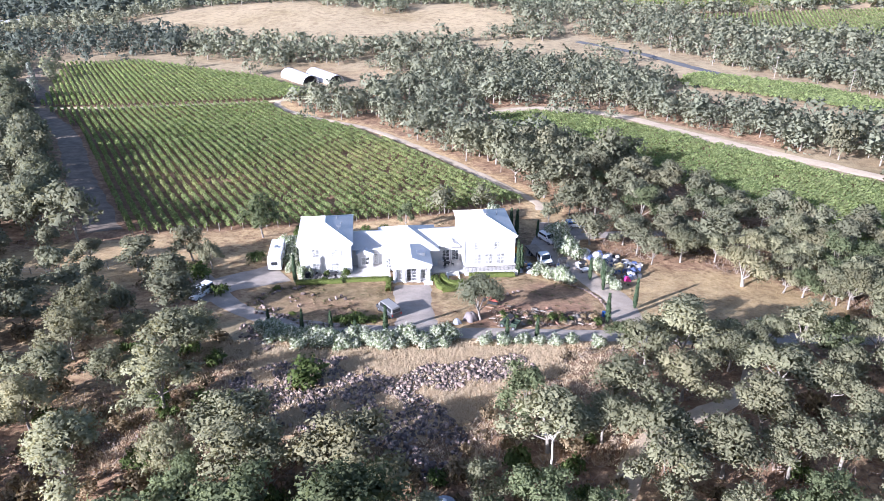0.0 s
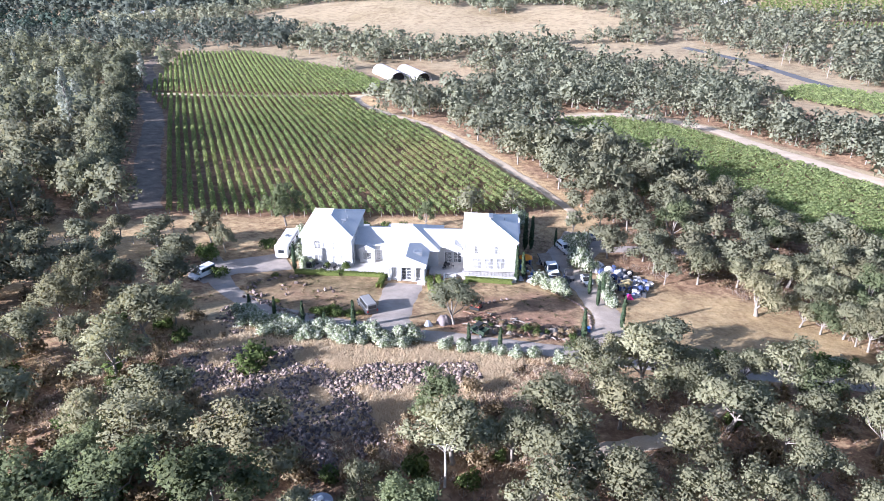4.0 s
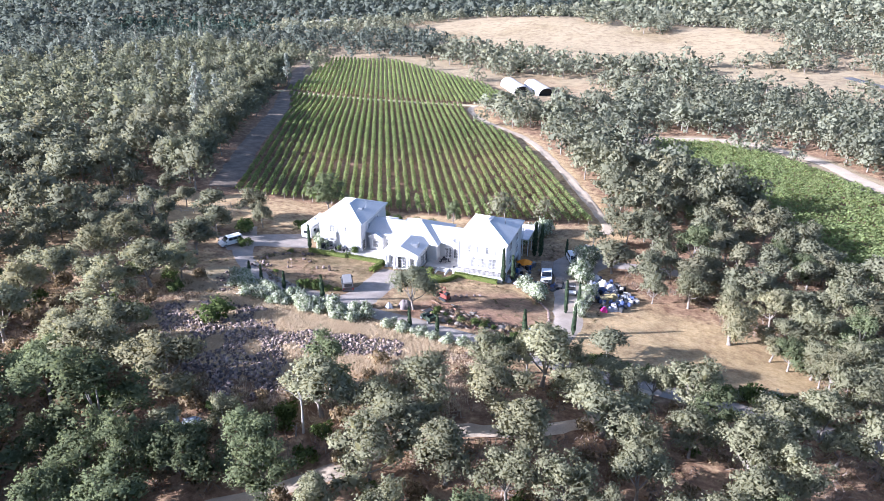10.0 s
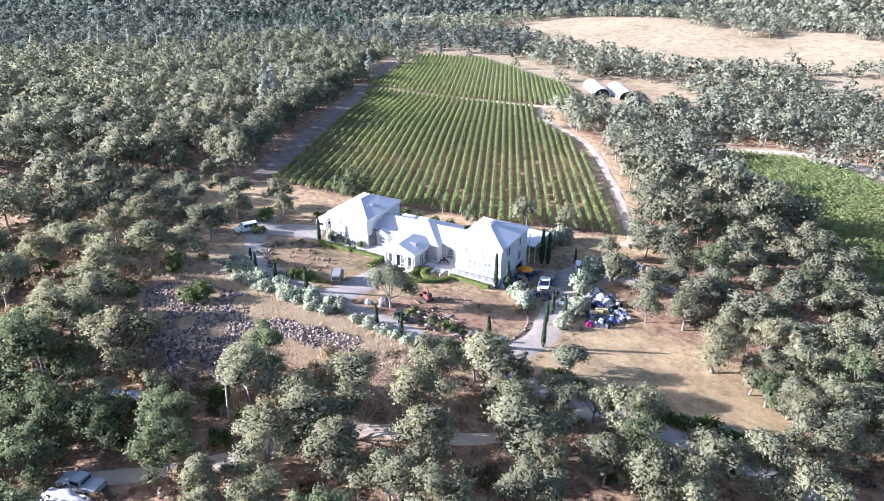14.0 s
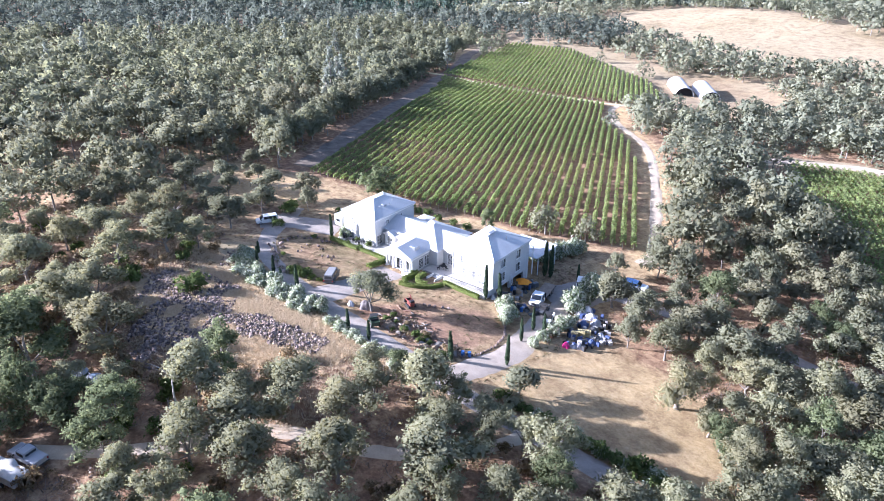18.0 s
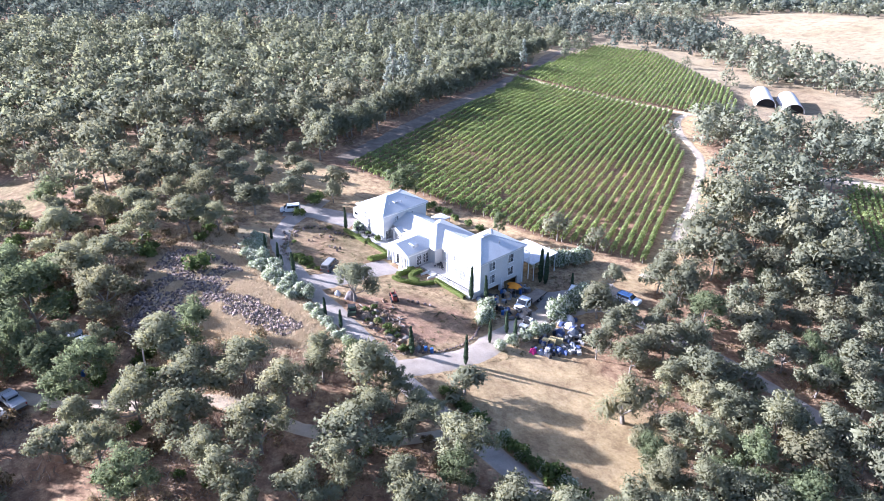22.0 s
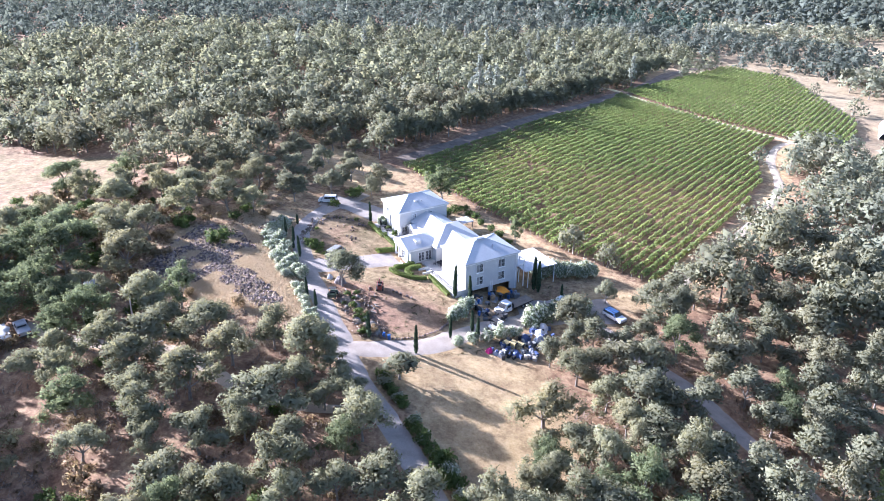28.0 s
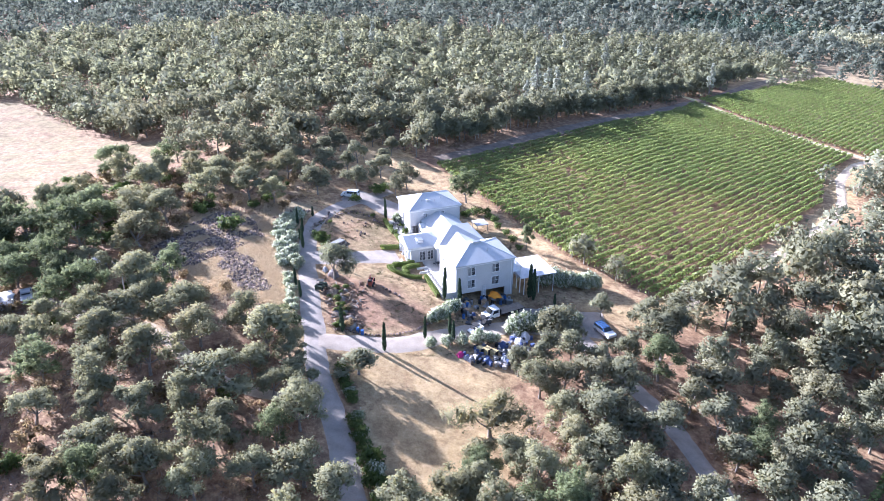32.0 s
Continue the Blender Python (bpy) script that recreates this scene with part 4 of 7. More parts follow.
def open_ground(x, y):
    """Where no woods stand."""
    r = np.zeros(np.shape(x), bool)
    for poly in (FIELD_NEAR, FIELD_UPPER, FIELD_STRIP, FIELD_EAST, FIELD_FAR, FIELD_TOP, HILL_GOLD, HILL_PATCH, MEADOW, HOMESTEAD, ROCK_BANK, WEST_GAP, BACK_EDGE, GREENHOUSES):
        r |= inside(poly, x, y)
    for line, w in ((DRIVE, 5), (WOOD_ROAD, 2.8), (EAST_TRACK, 4.0), (WEST_TRACK, 6.0), (STRIP_TRACK, 8), (FIELD_BAND, 6), (NORTH_TRACK, 8), (ROAD, 18), (BRANCH, 6), (YARD, 9), (TRAIL, 2.4)):
        r |= near_line(line, x, y) < w
    return r


def woods_points(x0, x1, y0, y1, cell, fill, uneven=0.3):
    gx, gy = np.meshgrid(np.arange(x0, x1, cell), np.arange(y0, y1, cell))
    x = (gx + rng.uniform(-0.45, 0.45, gx.shape) * cell).ravel()
    y = (gy + rng.uniform(-0.45, 0.45, gy.shape) * cell).ravel()
    patch = np.sin(x * 0.071 + 2 * np.sin(y * 0.043)) * np.sin(y * 0.083 + 1.7)
    keep = (rng.random(x.shape) < fill + uneven * patch) & ~open_ground(x, y)
    return np.stack([x[keep], y[keep]], 1)


def woodland(name, pts, count, size, label, leaves):
    """Many trees in one mesh: trunks and clumped crowns."""
    variants = []
    for i in range(6):
        gen = np.random.default_rng(90 + i)
        h, w = gen.uniform(7.0, 9.5), gen.uniform(6.5, 8.5)
        c, r = lobes(gen, h, w, 20 if count > 500 else 14 if count > 100 else 7, 0.3 if count > 500 else 0.26)
        cv, cf = crown_leaves(gen, c, r * (1.3 if count > 500 else 1.15), count, size, 0.95, core=1 if count > 500 else 0, loose=0.7)
        cn = soft_normals(cv, c, r, 0.2 if count > 500 else 0.05)
        tv, tf = tube([(0, 0, -0.4), (0.1, 0, h * 0.3), (0, 0.1, h * 0.6)], [0.25, 0.17, 0.07], 4)
        variants.append((cv, cf, tv, tf, cn))
    cvs, cfs, tvs, tfs, tones, cns, n, m = [], [], [], [], [], [], 0, 0
    z = ground(pts[:, 0], pts[:, 1])
    for (x, y), h in zip(pts, z):
        cv, cf, tv, tf, cn = variants[int(rng.integers(6))]
        a, s = rng.uniform(0, 6.283), rng.uniform(0.55, 1.3)
        b = s * (1.0 if count > 500 else 1.12)
        rot = np.array([[math.cos(a) * b, math.sin(a) * b, 0], [-math.sin(a) * b, math.cos(a) * b, 0], [0, 0, s * rng.uniform(0.85, 1.15)]])
        at = np.array([x, y, h])
        cvs.append(cv @ rot + at)
        cns.append(cn @ rot)
        cfs.append(cf + n)
        tones.append(np.full(len(cv), rng.random()))
        n += len(cv)
        tvs.append(tv @ rot + at)
        tfs.append(tf + m)
        m += len(tv)
    root = new(name)
    tagged(root, label, "woodland", kind="stuff")
    ob = new("crowns", fast_mesh("crowns", np.concatenate(cvs), np.concatenate(cfs), leaves, tone=np.concatenate(tones), normals=np.concatenate(cns)))
    ob.parent = root
    if count < 80:
        return
    tr = new("trunks", fast_mesh("trunks", np.concatenate(tvs), np.concatenate(tfs), M_BARK, True))
    tr.parent = root


# trees that stand where they can be told apart: x, y and the crown's width
TREES_EAST = [(31, 133.5, 8.4), (39.5, 128, 6.0), (41, 122.5, 5.0), (38, 133.5, 5.6), (24, 146, 4.6), (42, 137, 4.6), (45, 147, 8.9), (30, 153, 7.7), (26, 167, 9.0), (20, 180, 9.0),
              (30, 180, 9.4), (29, 190, 10), (49, 175, 10), (54, 170, 7.6), (50, 163, 5.9), (51, 155, 7.7), (60, 149, 6.3), (56, 130, 8.6), (64, 128, 9.2), (67, 116, 8.6), (68, 105, 6.2),
              (71, 121, 6.4), (69, 133, 7.4), (75, 136, 6.7), (66, 151, 6.9), (68, 159, 9.8), (61.3, 110.2, 4.8), (63.8, 108.3, 5.4), (67, 107.4, 6.0), (63.3, 114.3, 6.2), (60.8, 124.3, 6.4), (69.2, 103.4, 6.8), (67.3, 88.3, 7.2), (73.1, 97.1, 7.6), (72, 112, 7.0)]
TREES_EDGE = [(74, 149, 7.2), (79, 153, 8.5), (66, 168, 7.6), (26, 207, 9.6), (16, 214, 10), (14, 203, 9), (42, 191, 8.5), (61, 156, 5.9), (54, 135, 5.6), (59, 134, 6.0), (61, 177, 7.0),
              (77, 126, 10.6), (76, 111, 10), (74, 101, 8), (36, 152, 9.2), (47, 133, 7.1), (71, 97, 8.0), (80, 118, 8), (83, 108, 9), (84, 133, 8)]
TREES_NEAR = [(14.5, 46.5, 7.6), (5, 45, 7.1), (11.8, 60.4, 9.0), (10, 65, 7.6), (23, 53, 9.1), (28, 47, 6.8), (24.5, 43.5, 5.6), (22, 68, 9.7), (30, 71, 8.5), (27, 78, 7.4), (33, 81.5, 9.6), (39, 79, 6.7), (37, 64, 8.1),
              (37, 57, 7.5), (36, 49, 8.4), (45, 50, 6.1), (49, 64, 6.3), (48, 70, 5.7), (53, 75, 6.2), (51.7, 85.4, 8.6), (44, 82, 5.3), (55, 60, 7.2), (60, 66, 6.9), (64, 72, 6.6), (62, 79, 6.1), (62.5, 85.2, 7.6),
              (69, 83, 5.1), (61, 55, 6.4), (18, 62, 6.7), (4, 53, 4.6), (9.5, 50, 6.0)]
TREES_WEST = [(-72, 42, 10.0), (-39, 55, 10), (-28, 44, 10.4), (-15, 35, 10.7), (-9, 57, 10.8), (-34, 69, 9.7), (-36, 79, 9.7), (-68, 110, 5.8), (-60, 106, 5.0), (-56, 115, 7.2),
              (-48, 121, 7.5), (-42, 96, 8.1), (-53, 89, 10.8), (-34.8, 84.7, 7.6), (-20, 55, 9.5), (-22, 61, 8.5), (-26, 52, 6.2), (-43, 117, 4.7), (-47, 107, 7.3), (-51, 81, 8.8), (-50, 72, 9.8),
              (-42, 73, 7.2), (-29, 57, 6.2), (-1, 49, 4.5),
              (-44, 85.4, 4.8), (-60.3, 99.5, 7.0), (-63.3, 91.3, 7.8), (-50.6, 95.3, 5.0), (-75.6, 121.7, 5.2), (-83, 117, 6), (-70, 100, 6.4), (-59.8, 43.4, 6.0), (-78, 106, 6.6), (-66, 118, 4.6)]
TREES_SOUTH = [(23, 60, 8.5), (43, 74, 9.9), (-20, 48, 10.4), (-8, 46, 9.4), (-4, 40, 8.1), (3, 37, 8.9), (30, 57, 8.0), (26, 84.5, 5.1), (43, 58, 7.3), (-8, 142, 3.4), (36, 85, 6), (47, 86, 5.5), (55, 82, 6.5), (41, 86, 5), (30, 84, 5.5), (12, 31, 8), (-14, 26, 9), (28, 34, 8), (40, 38, 8)]
PINES_SEEN = [(-129, 190, 1.12), (-134, 197, 0.95), (-124, 184, 0.8), (-139, 203, 0.9), (-149, 221, 0.8), (-174, 300, 0.9)]
placed = []
for x, y, w in TREES_EAST + TREES_EDGE + TREES_NEAR + TREES_WEST + TREES_SOUTH:
    kind = int(rng.integers(len(OAKS)))
    w = min(w, 9.6)
    oak(x, y, w / OAKS[kind][2], kind, 0.36 + 0.5 * w / OAKS[kind][2])
    placed.append((x, y))
oak(-38, 135.5, 1.12, 3, 0.95, label="dark green live oak at the vineyard's edge", meshes=OAKS_DARK)
placed.append((-38, 135.5))
oak(38.6, 95.6, 1.0, 2, 0.6, label="low spreading grey-green oak beside the drive")
placed.append((38.6, 95.6))
oak(55, 113, 1.0, 0, label="broad oak with a thick pale trunk alone on dry grass", meshes=OAK_OPEN)
placed.append((55, 113))
for k, q in enumerate(spline(WOOD_ROAD, 6.0)):
    if q[0] > 42:
        off = (-3.9, 4.2)[k % 2] + rng.uniform(-0.5, 0.5)
        oak(q[0], q[1] + off, rng.uniform(0.75, 1.0), label="grey-green oak beside the gravel road", group="oaks along the wood road")
        placed.append((q[0], q[1] + off))
# taller oaks along the woods' edge west of the vineyard
for q in spline([(-86, 134), (-92, 150), (-110, 179), (-126, 208), (-145, 238), (-170, 274), (-192, 312), (-216, 350)], 4.6):
    oak(q[0] + rng.uniform(-3, 1.5), q[1] + rng.uniform(-2, 2), rng.uniform(0.9, 1.2), tall=rng.uniform(0.95, 1.25), label="tall grey-green oak at the edge of the vineyard", group="oaks beside the vineyard", meshes=OAKS_WEST)
placed += [(52, 118), (57, 107), (8.3, 39.9), (10.3, 37.2), (13, 39), (17, 39), (20.5, 39.5), (11, 56.2), (14, 54)]
placed = np.array(placed)
near = woods_points(-125, 130, 0, 215, 5.8, 0.84, 0.12)
near = near[~inside([(44, 98), (44, 121), (50, 125), (58, 125), (63, 120), (70, 100)], near[:, 0], near[:, 1])]
gap = np.min(np.hypot(near[:, None, 0] - placed[None, :, 0], near[:, None, 1] - placed[None, :, 1]), axis=1)
seen = (near[:, 0] > -30) & (near[:, 0] < 72) & (near[:, 1] > 34) & (near[:, 1] < 92)
bare = (near[:, 0] > -66) & (near[:, 0] < -25) & (near[:, 1] > 40) & (near[:, 1] < 122)
near = near[(gap > 4.0) & (rng.random(len(near)) < np.where(seen, 0.34, np.where(bare, np.where(near[:, 1] > 76, 0.2, 0.45), 1.0)))]
lit = np.zeros(len(near), bool)
for s in (4, 9, 14, 19, 24):
    lit |= inside([(-40, 84), (-26, 84), (-25, 97), (-36, 97)], near[:, 0] + 0.77 * s, near[:, 1] + 0.64 * s)
    lit |= inside(ROCK_BANK, near[:, 0] + 0.77 * s, near[:, 1] + 0.64 * s)
near = near[~lit & ~inside([(-30, 62), (16, 63), (23, 72), (23, 87), (-30, 87)], near[:, 0], near[:, 1])]
open_west = inside([(-108, 62), (-60, 60), (-46, 90), (-50, 128), (-82, 124), (-108, 100)], near[:, 0], near[:, 1])
near = near[~open_west | (rng.random(len(near)) < 0.6)]
order = np.argsort(near_line([(-25, 72), (40, 70), (78, 100), (72, 150)], near[:, 0], near[:, 1]))
count = 290 - len(placed)
for x, y in near[order[:count]]:
    oak(x, y, rng.uniform(0.7, 1.05))
left = near[order[count:]]
west = (left[:, 0] < -70) & (left[:, 1] > 60)
woodland("woodland", left[~west], 510, 0.6, "grey-green oak woodland round the homestead", M_OAKPLAIN)
woodland("woodland", left[west], 510, 0.6, "grey-green oak woodland west of the homestead", M_OAKPLAIN)


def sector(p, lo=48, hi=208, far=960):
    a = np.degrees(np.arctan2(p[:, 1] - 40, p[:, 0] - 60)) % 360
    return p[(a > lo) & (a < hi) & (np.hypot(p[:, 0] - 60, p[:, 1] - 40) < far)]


far1 = woods_points(-330, 300, -60, 400, 6.6, 0.85)
open_view = np.zeros(len(far1), bool)
for s in (12, 24, 36, 46):
    open_view |= inside(FIELD_EAST, far1[:, 0] + 0.4 * s, far1[:, 1] + 0.92 * s) | (near_line(ROAD, far1[:, 0] + 0.4 * s, far1[:, 1] + 0.92 * s) < 9)
far1 = far1[~open_view]
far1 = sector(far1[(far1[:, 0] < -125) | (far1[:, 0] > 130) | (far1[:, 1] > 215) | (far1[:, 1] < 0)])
def westward(p):
    """The woods west of the vineyard, which get darker leaves."""
    return (p[:, 0] < -135 - 0.12 * np.clip(p[:, 1] - 250, 0, 400)) & (p[:, 1] < 520 + 0.1 * p[:, 0])


west = westward(far1)
woodland("woodland", far1[~west], 200, 0.9, "dense oak woods on the valley floor", M_WOODS_HAZED)
woodland("woodland", far1[west], 190, 0.92, "dense dark green oak woods west of the vineyard", M_WESTWOODS)
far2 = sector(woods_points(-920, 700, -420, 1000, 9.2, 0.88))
far2 = far2[(far2[:, 0] < -330) | (far2[:, 0] > 300) | (far2[:, 1] > 400) | (far2[:, 1] < -60)]
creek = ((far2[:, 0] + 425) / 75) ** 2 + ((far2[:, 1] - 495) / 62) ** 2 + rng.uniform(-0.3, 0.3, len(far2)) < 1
west = westward(far2)
deep = far2[:, 0] < -150
remote = np.hypot(far2[:, 0] - 60, far2[:, 1] - 40) > 640
woodland("woodland", far2[~creek & ~west & ~remote], 84, 1.35, "oak woods on rolling land beyond the vineyards", M_WOODS_HAZED)
woodland("woodland", far2[~creek & west & ~remote], 84, 1.35, "oak woods far to the west, leaves darkened for shaded sides", M_FARWEST_SHADED)
woodland("woodland", far2[~creek & ~west & remote & ~deep], 22, 3.0, "distant oak woods on rolling land", M_WOODS_HAZED)
woodland("woodland", far2[~creek & (west | deep) & remote], 22, 3.0, "distant oak woods, leaves darkened for shaded sides", M_FARWEST_SHADED)
# the band in shade, drawn with the darkened leaves
woodland("woodland", far2[creek], 60, 1.7, "dense live oaks in a ravine, leaves darkened for its shade", M_RAVINE_SHADED)
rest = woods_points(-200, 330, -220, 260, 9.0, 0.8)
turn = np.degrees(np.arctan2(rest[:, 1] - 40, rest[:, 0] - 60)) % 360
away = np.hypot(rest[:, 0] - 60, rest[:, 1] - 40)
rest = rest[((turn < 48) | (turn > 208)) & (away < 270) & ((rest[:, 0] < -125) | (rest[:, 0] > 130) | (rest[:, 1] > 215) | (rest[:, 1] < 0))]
woodland("woodland", rest, 22, 3.0, "oak woods on the upper hillside", M_WOODS_HAZED)


def pine_mesh(seed):
    """A tall open grey pine: forked trunk and ragged tufts that thin out upwards."""
    gen = np.random.default_rng(seed)
    h = 19.0
    n = 26
    t = np.sort(gen.uniform(0.3, 1.0, n))
    a = gen.uniform(0, 6.283, n)
    rad = 2.9 * (1.08 - t) ** 0.7 * gen.uniform(0.35, 1.0, n)
    c = np.stack([np.cos(a) * rad, np.sin(a) * rad, t * h], 1)
    r = gen.uniform(0.7, 1.35, n) * (1.15 - 0.45 * t)
    v, f = crown_leaves(gen, c, r, 900, 0.5, 0.9, 1, loose=1.2)
    limbs = [tube([(0, 0, -0.5), (0.15, 0.1, h * 0.4), (0.3, 0.0, h * 0.75), (0.2, 0.1, h * 0.97)], [0.36, 0.26, 0.15, 0.04], 6)]
    for k in range(0, n, 2):
        limbs.append(tube([(0.2, 0.05, c[k][2] - 1.4), tuple(c[k] * np.array([0.5, 0.5, 1]) - np.array([0, 0, 0.7])), tuple(c[k])], [0.1, 0.07, 0.03], 4))
    return fast_mesh("trunk", *merge(limbs), M_BARK, True), fast_mesh("crown", v, f, M_PINE, normals=soft_normals(v, c, r, 0.4))


PINES = [pine_mesh(700 + i) for i in range(4)]


def pine(x, y, scale):
    t = tagged(new("pine_tree"), "tall pale grey-green pine rising above the oaks", "tree", "grey pines in the woods")
    t.matrix_world = pose(x, y, gz(x, y), 0, 0, rng.uniform(0, 360)) @ Matrix.Diagonal((scale, scale, scale, 1))
    trunk, crown = PINES[int(rng.integers(4))]
    new("trunk", trunk).parent = t
    new("crown", crown).parent = t


for x, y, s in PINES_SEEN:
    pine(x, y, s)
for k in range(46):
    x, y = rng.uniform(-430, -190), rng.uniform(60, 520)
    if not open_ground(np.array([x]), np.array([y]))[0] and x < -150 - 0.28 * y:
        pine(x, y, rng.uniform(0.6, 1.0))

# ---- roof caps ----
tube_caps(wr, -21.0, -10.8, 4.4, 17.8, 6.2, 2.1)
tube_caps(er, 9.2, 19.7, 4.4, 17.8, 6.2, 2.1)

# ---- vineyards ----
ROW_WAY = np.array([-0.5, 0.866])


def clip_row(poly, a, d):
    """Where the line a + s d runs inside the polygon."""
    hits = []
    for p, q in zip(poly, poly[1:] + poly[:1]):
        e = np.array(q, float) - p
        den = d[0] * e[1] - d[1] * e[0]
        if abs(den) < 1e-9:
            continue
        w = np.array(p, float) - a
        u = (w[0] * d[1] - w[1] * d[0]) / den
        if 0 <= u < 1:
            hits.append((w[0] * e[1] - w[1] * e[0]) / den)
    hits.sort()
    return list(zip(hits[::2], hits[1::2]))


def dryness(x, y):
    """How dry and thin the vines stand, from place to place."""
    d = sum(a * math.exp(-(((x - u) / w) ** 2 + ((y - v) / h) ** 2)) for u, v, w, h, a in
            ((-27, 200, 20, 26, 0.75), (-64, 172, 18, 14, 0.6), (-8, 172, 14, 16, 0.35), (-88, 214, 30, 9, -0.5), (-155, 307, 26, 10, -0.4), (-92, 240, 20, 10, -0.3)))
    return d + 0.12 * math.sin(x * 0.13 + 2 * math.sin(y * 0.07)) * math.sin(y * 0.11)


def vine_templates(count, size, seed, length):
    """Short stretches of a trellised row: a rounded ridge of leaves over bare stems."""
    out = []
    for i in range(5):
        gen = np.random.default_rng(seed + i)
        a = gen.uniform(-0.25, 3.39, count)
        x = gen.uniform(-0.55, 0.55, count) * length
        lump = 1 + 0.2 * np.sin(x * 5 + i) + np.abs(gen.normal(0, 0.16, count)) - 0.12
        p = np.stack([x, 0.47 * np.cos(a) * lump, 1.12 + 0.7 * np.sin(a) * lump], 1)
        d = np.stack([gen.normal(0, 0.5, count), np.cos(a) + gen.normal(0, 0.5, count), np.sin(a) + 0.3 + gen.normal(0, 0.5, count)], 1)
        out.append(tris(p, d, gen.uniform(0.6, 1.3, count) * size, gen))
    return out


def vineyard(poly, way, spacing, plant, templates, group, label, joined=False, kind_name="vine_row"):
    n = np.array([way[1], -way[0]])
    proj = [np.dot(n, p) for p in poly]
    rows = []
    for k in np.arange(min(proj) + spacing / 2, max(proj), spacing):
        for s0, s1 in clip_row(poly, n * k, way):
            if s1 - s0 < 4:
                continue
            parts, tones, dries = [], [], []
            for s in np.arange(s0 + 0.5, s1 - 0.5, plant):
                poor = dryness(*(n * k + way * s))
                if rng.random() < 0.025 + 0.12 * max(poor, 0):
                    continue
                v, f = templates[int(rng.integers(len(templates)))]
                q = rng.uniform(0.88, 1.12) * (1 - 0.2 * poor)
                x, y = n * (k + rng.normal(0, 0.07)) + way * (s + rng.uniform(-0.15, 0.15))
                sg = rng.choice([-1, 1])
                w = np.stack([x + (v[:, 0] * way[0] - v[:, 1] * n[0]) * q * sg, y + (v[:, 0] * way[1] - v[:, 1] * n[1]) * q * sg, v[:, 2] * q + gz(x, y)], 1)
                parts.append((w, f))
                tones.append(np.full(len(v), rng.random() * 0.3))
                dries.append(np.full(len(v), min(max(0.55 * poor + rng.uniform(-0.1, 0.14), 0), 1)))
            if parts:
                rows.append((parts, tones, n * k + way * s0, n * k + way * s1, dries))
    if joined:
        v, f = merge([p for r in rows for p in r[0]])
        me = fast_mesh("vines", v, f, M_VINE, tone=np.concatenate([t for r in rows for t in r[1]]))
        me.attributes.new("dry", "FLOAT", "POINT").data.foreach_set("value", np.concatenate([t for r in rows for t in r[4]]).astype(np.float32))
        tagged(new(kind_name, me), label, "vineyard", kind="stuff")
        return
    post = boxes((-0.05, 0.05, -0.05, 0.05, -0.3, 1.75))
    me = bpy.data.meshes.new("post")
    post.to_mesh(me)
    post.free()
    me.materials.append(M_POST)
    for parts, tones, a, b, dries in rows:
        root = new(kind_name)
        tagged(root, label, "vine row", group)
        v, f = merge(parts)
        me2 = fast_mesh("foliage", v, f, M_VINE, tone=np.concatenate(tones))
        me2.attributes.new("dry", "FLOAT", "POINT").data.foreach_set("value", np.concatenate(dries).astype(np.float32))
        new("foliage", me2).parent = root
        for q in (a, b):
            ob = new("end_post", me)
            ob.location = (q[0], q[1], gz(q[0], q[1]))
            ob.parent = root


vineyard(FIELD_NEAR, ROW_WAY, 2.4, 1.6, vine_templates(82, 0.4, 300, 1.6), "rows of the vineyard behind the house", "long row of green grapevines on a trellis in brown soil")
vineyard(FIELD_UPPER, ROW_WAY, 2.4, 2.0, vine_templates(38, 0.6, 310, 2.0), "rows of the upper vineyard", "row of green grapevines in the upper field")
vineyard(FIELD_STRIP, ROW_WAY, 2.0, 2.2, vine_templates(40, 0.62, 320, 2.2), "", "green grapevines in a narrow field between woods", True, "vineyard_strip")
vineyard(FIELD_EAST, ROW_WAY, 2.4, 2.6, vine_templates(20, 0.9, 330, 2.6), "", "green grapevines beside the road", True, "vineyard_east")
vineyard(FIELD_FAR, np.array([0.35, 0.937]), 3.0, 3.4, vine_templates(14, 1.2, 340, 3.4), "", "distant green vineyard with pale soil between the rows", True, "vineyard_far")
vineyard(FIELD_TOP, np.array([0.9, 0.436]), 4.0, 5.0, vine_templates(14, 1.7, 350, 5.0), "", "dark green vineyard on a far slope", True, "vineyard_top")

# ---- garden plants ----
def cypress_mesh(seed, h=4.6, w=0.75):
    gen = np.random.default_rng(seed)
    n = 520
    t = gen.random(n) ** 0.85
    rad = w * 0.5 * np.minimum(1, 4.5 * (t + 0.03)) * (1 - t) ** 0.55 * gen.uniform(0.8, 1.1, n)
    a = gen.uniform(0, 6.283, n)
    d = np.stack([np.cos(a), np.sin(a), np.full(n, 0.3)], 1)
    p = np.stack([np.cos(a) * rad, np.sin(a) * rad, 0.15 + t * h], 1)
    crown = fast_mesh("crown", *merge([quads(p, d + 0.35 * gen.standard_normal((n, 3)), gen.uniform(0.2, 0.42, n), gen, 1.3),
                                      tube([(0, 0, 0.3), (0, 0, h * 0.5), (0, 0, h * 0.95)], [w * 0.3, w * 0.3, 0.04], 6)]), M_CYPRESS)
    trunk = fast_mesh("trunk", *tube([(0, 0, -0.3), (0, 0, 0.5)], [0.1, 0.08], 6), M_BARK, True)
    return trunk, crown


CYPRESS = [cypress_mesh(50 + i) for i in range(3)]


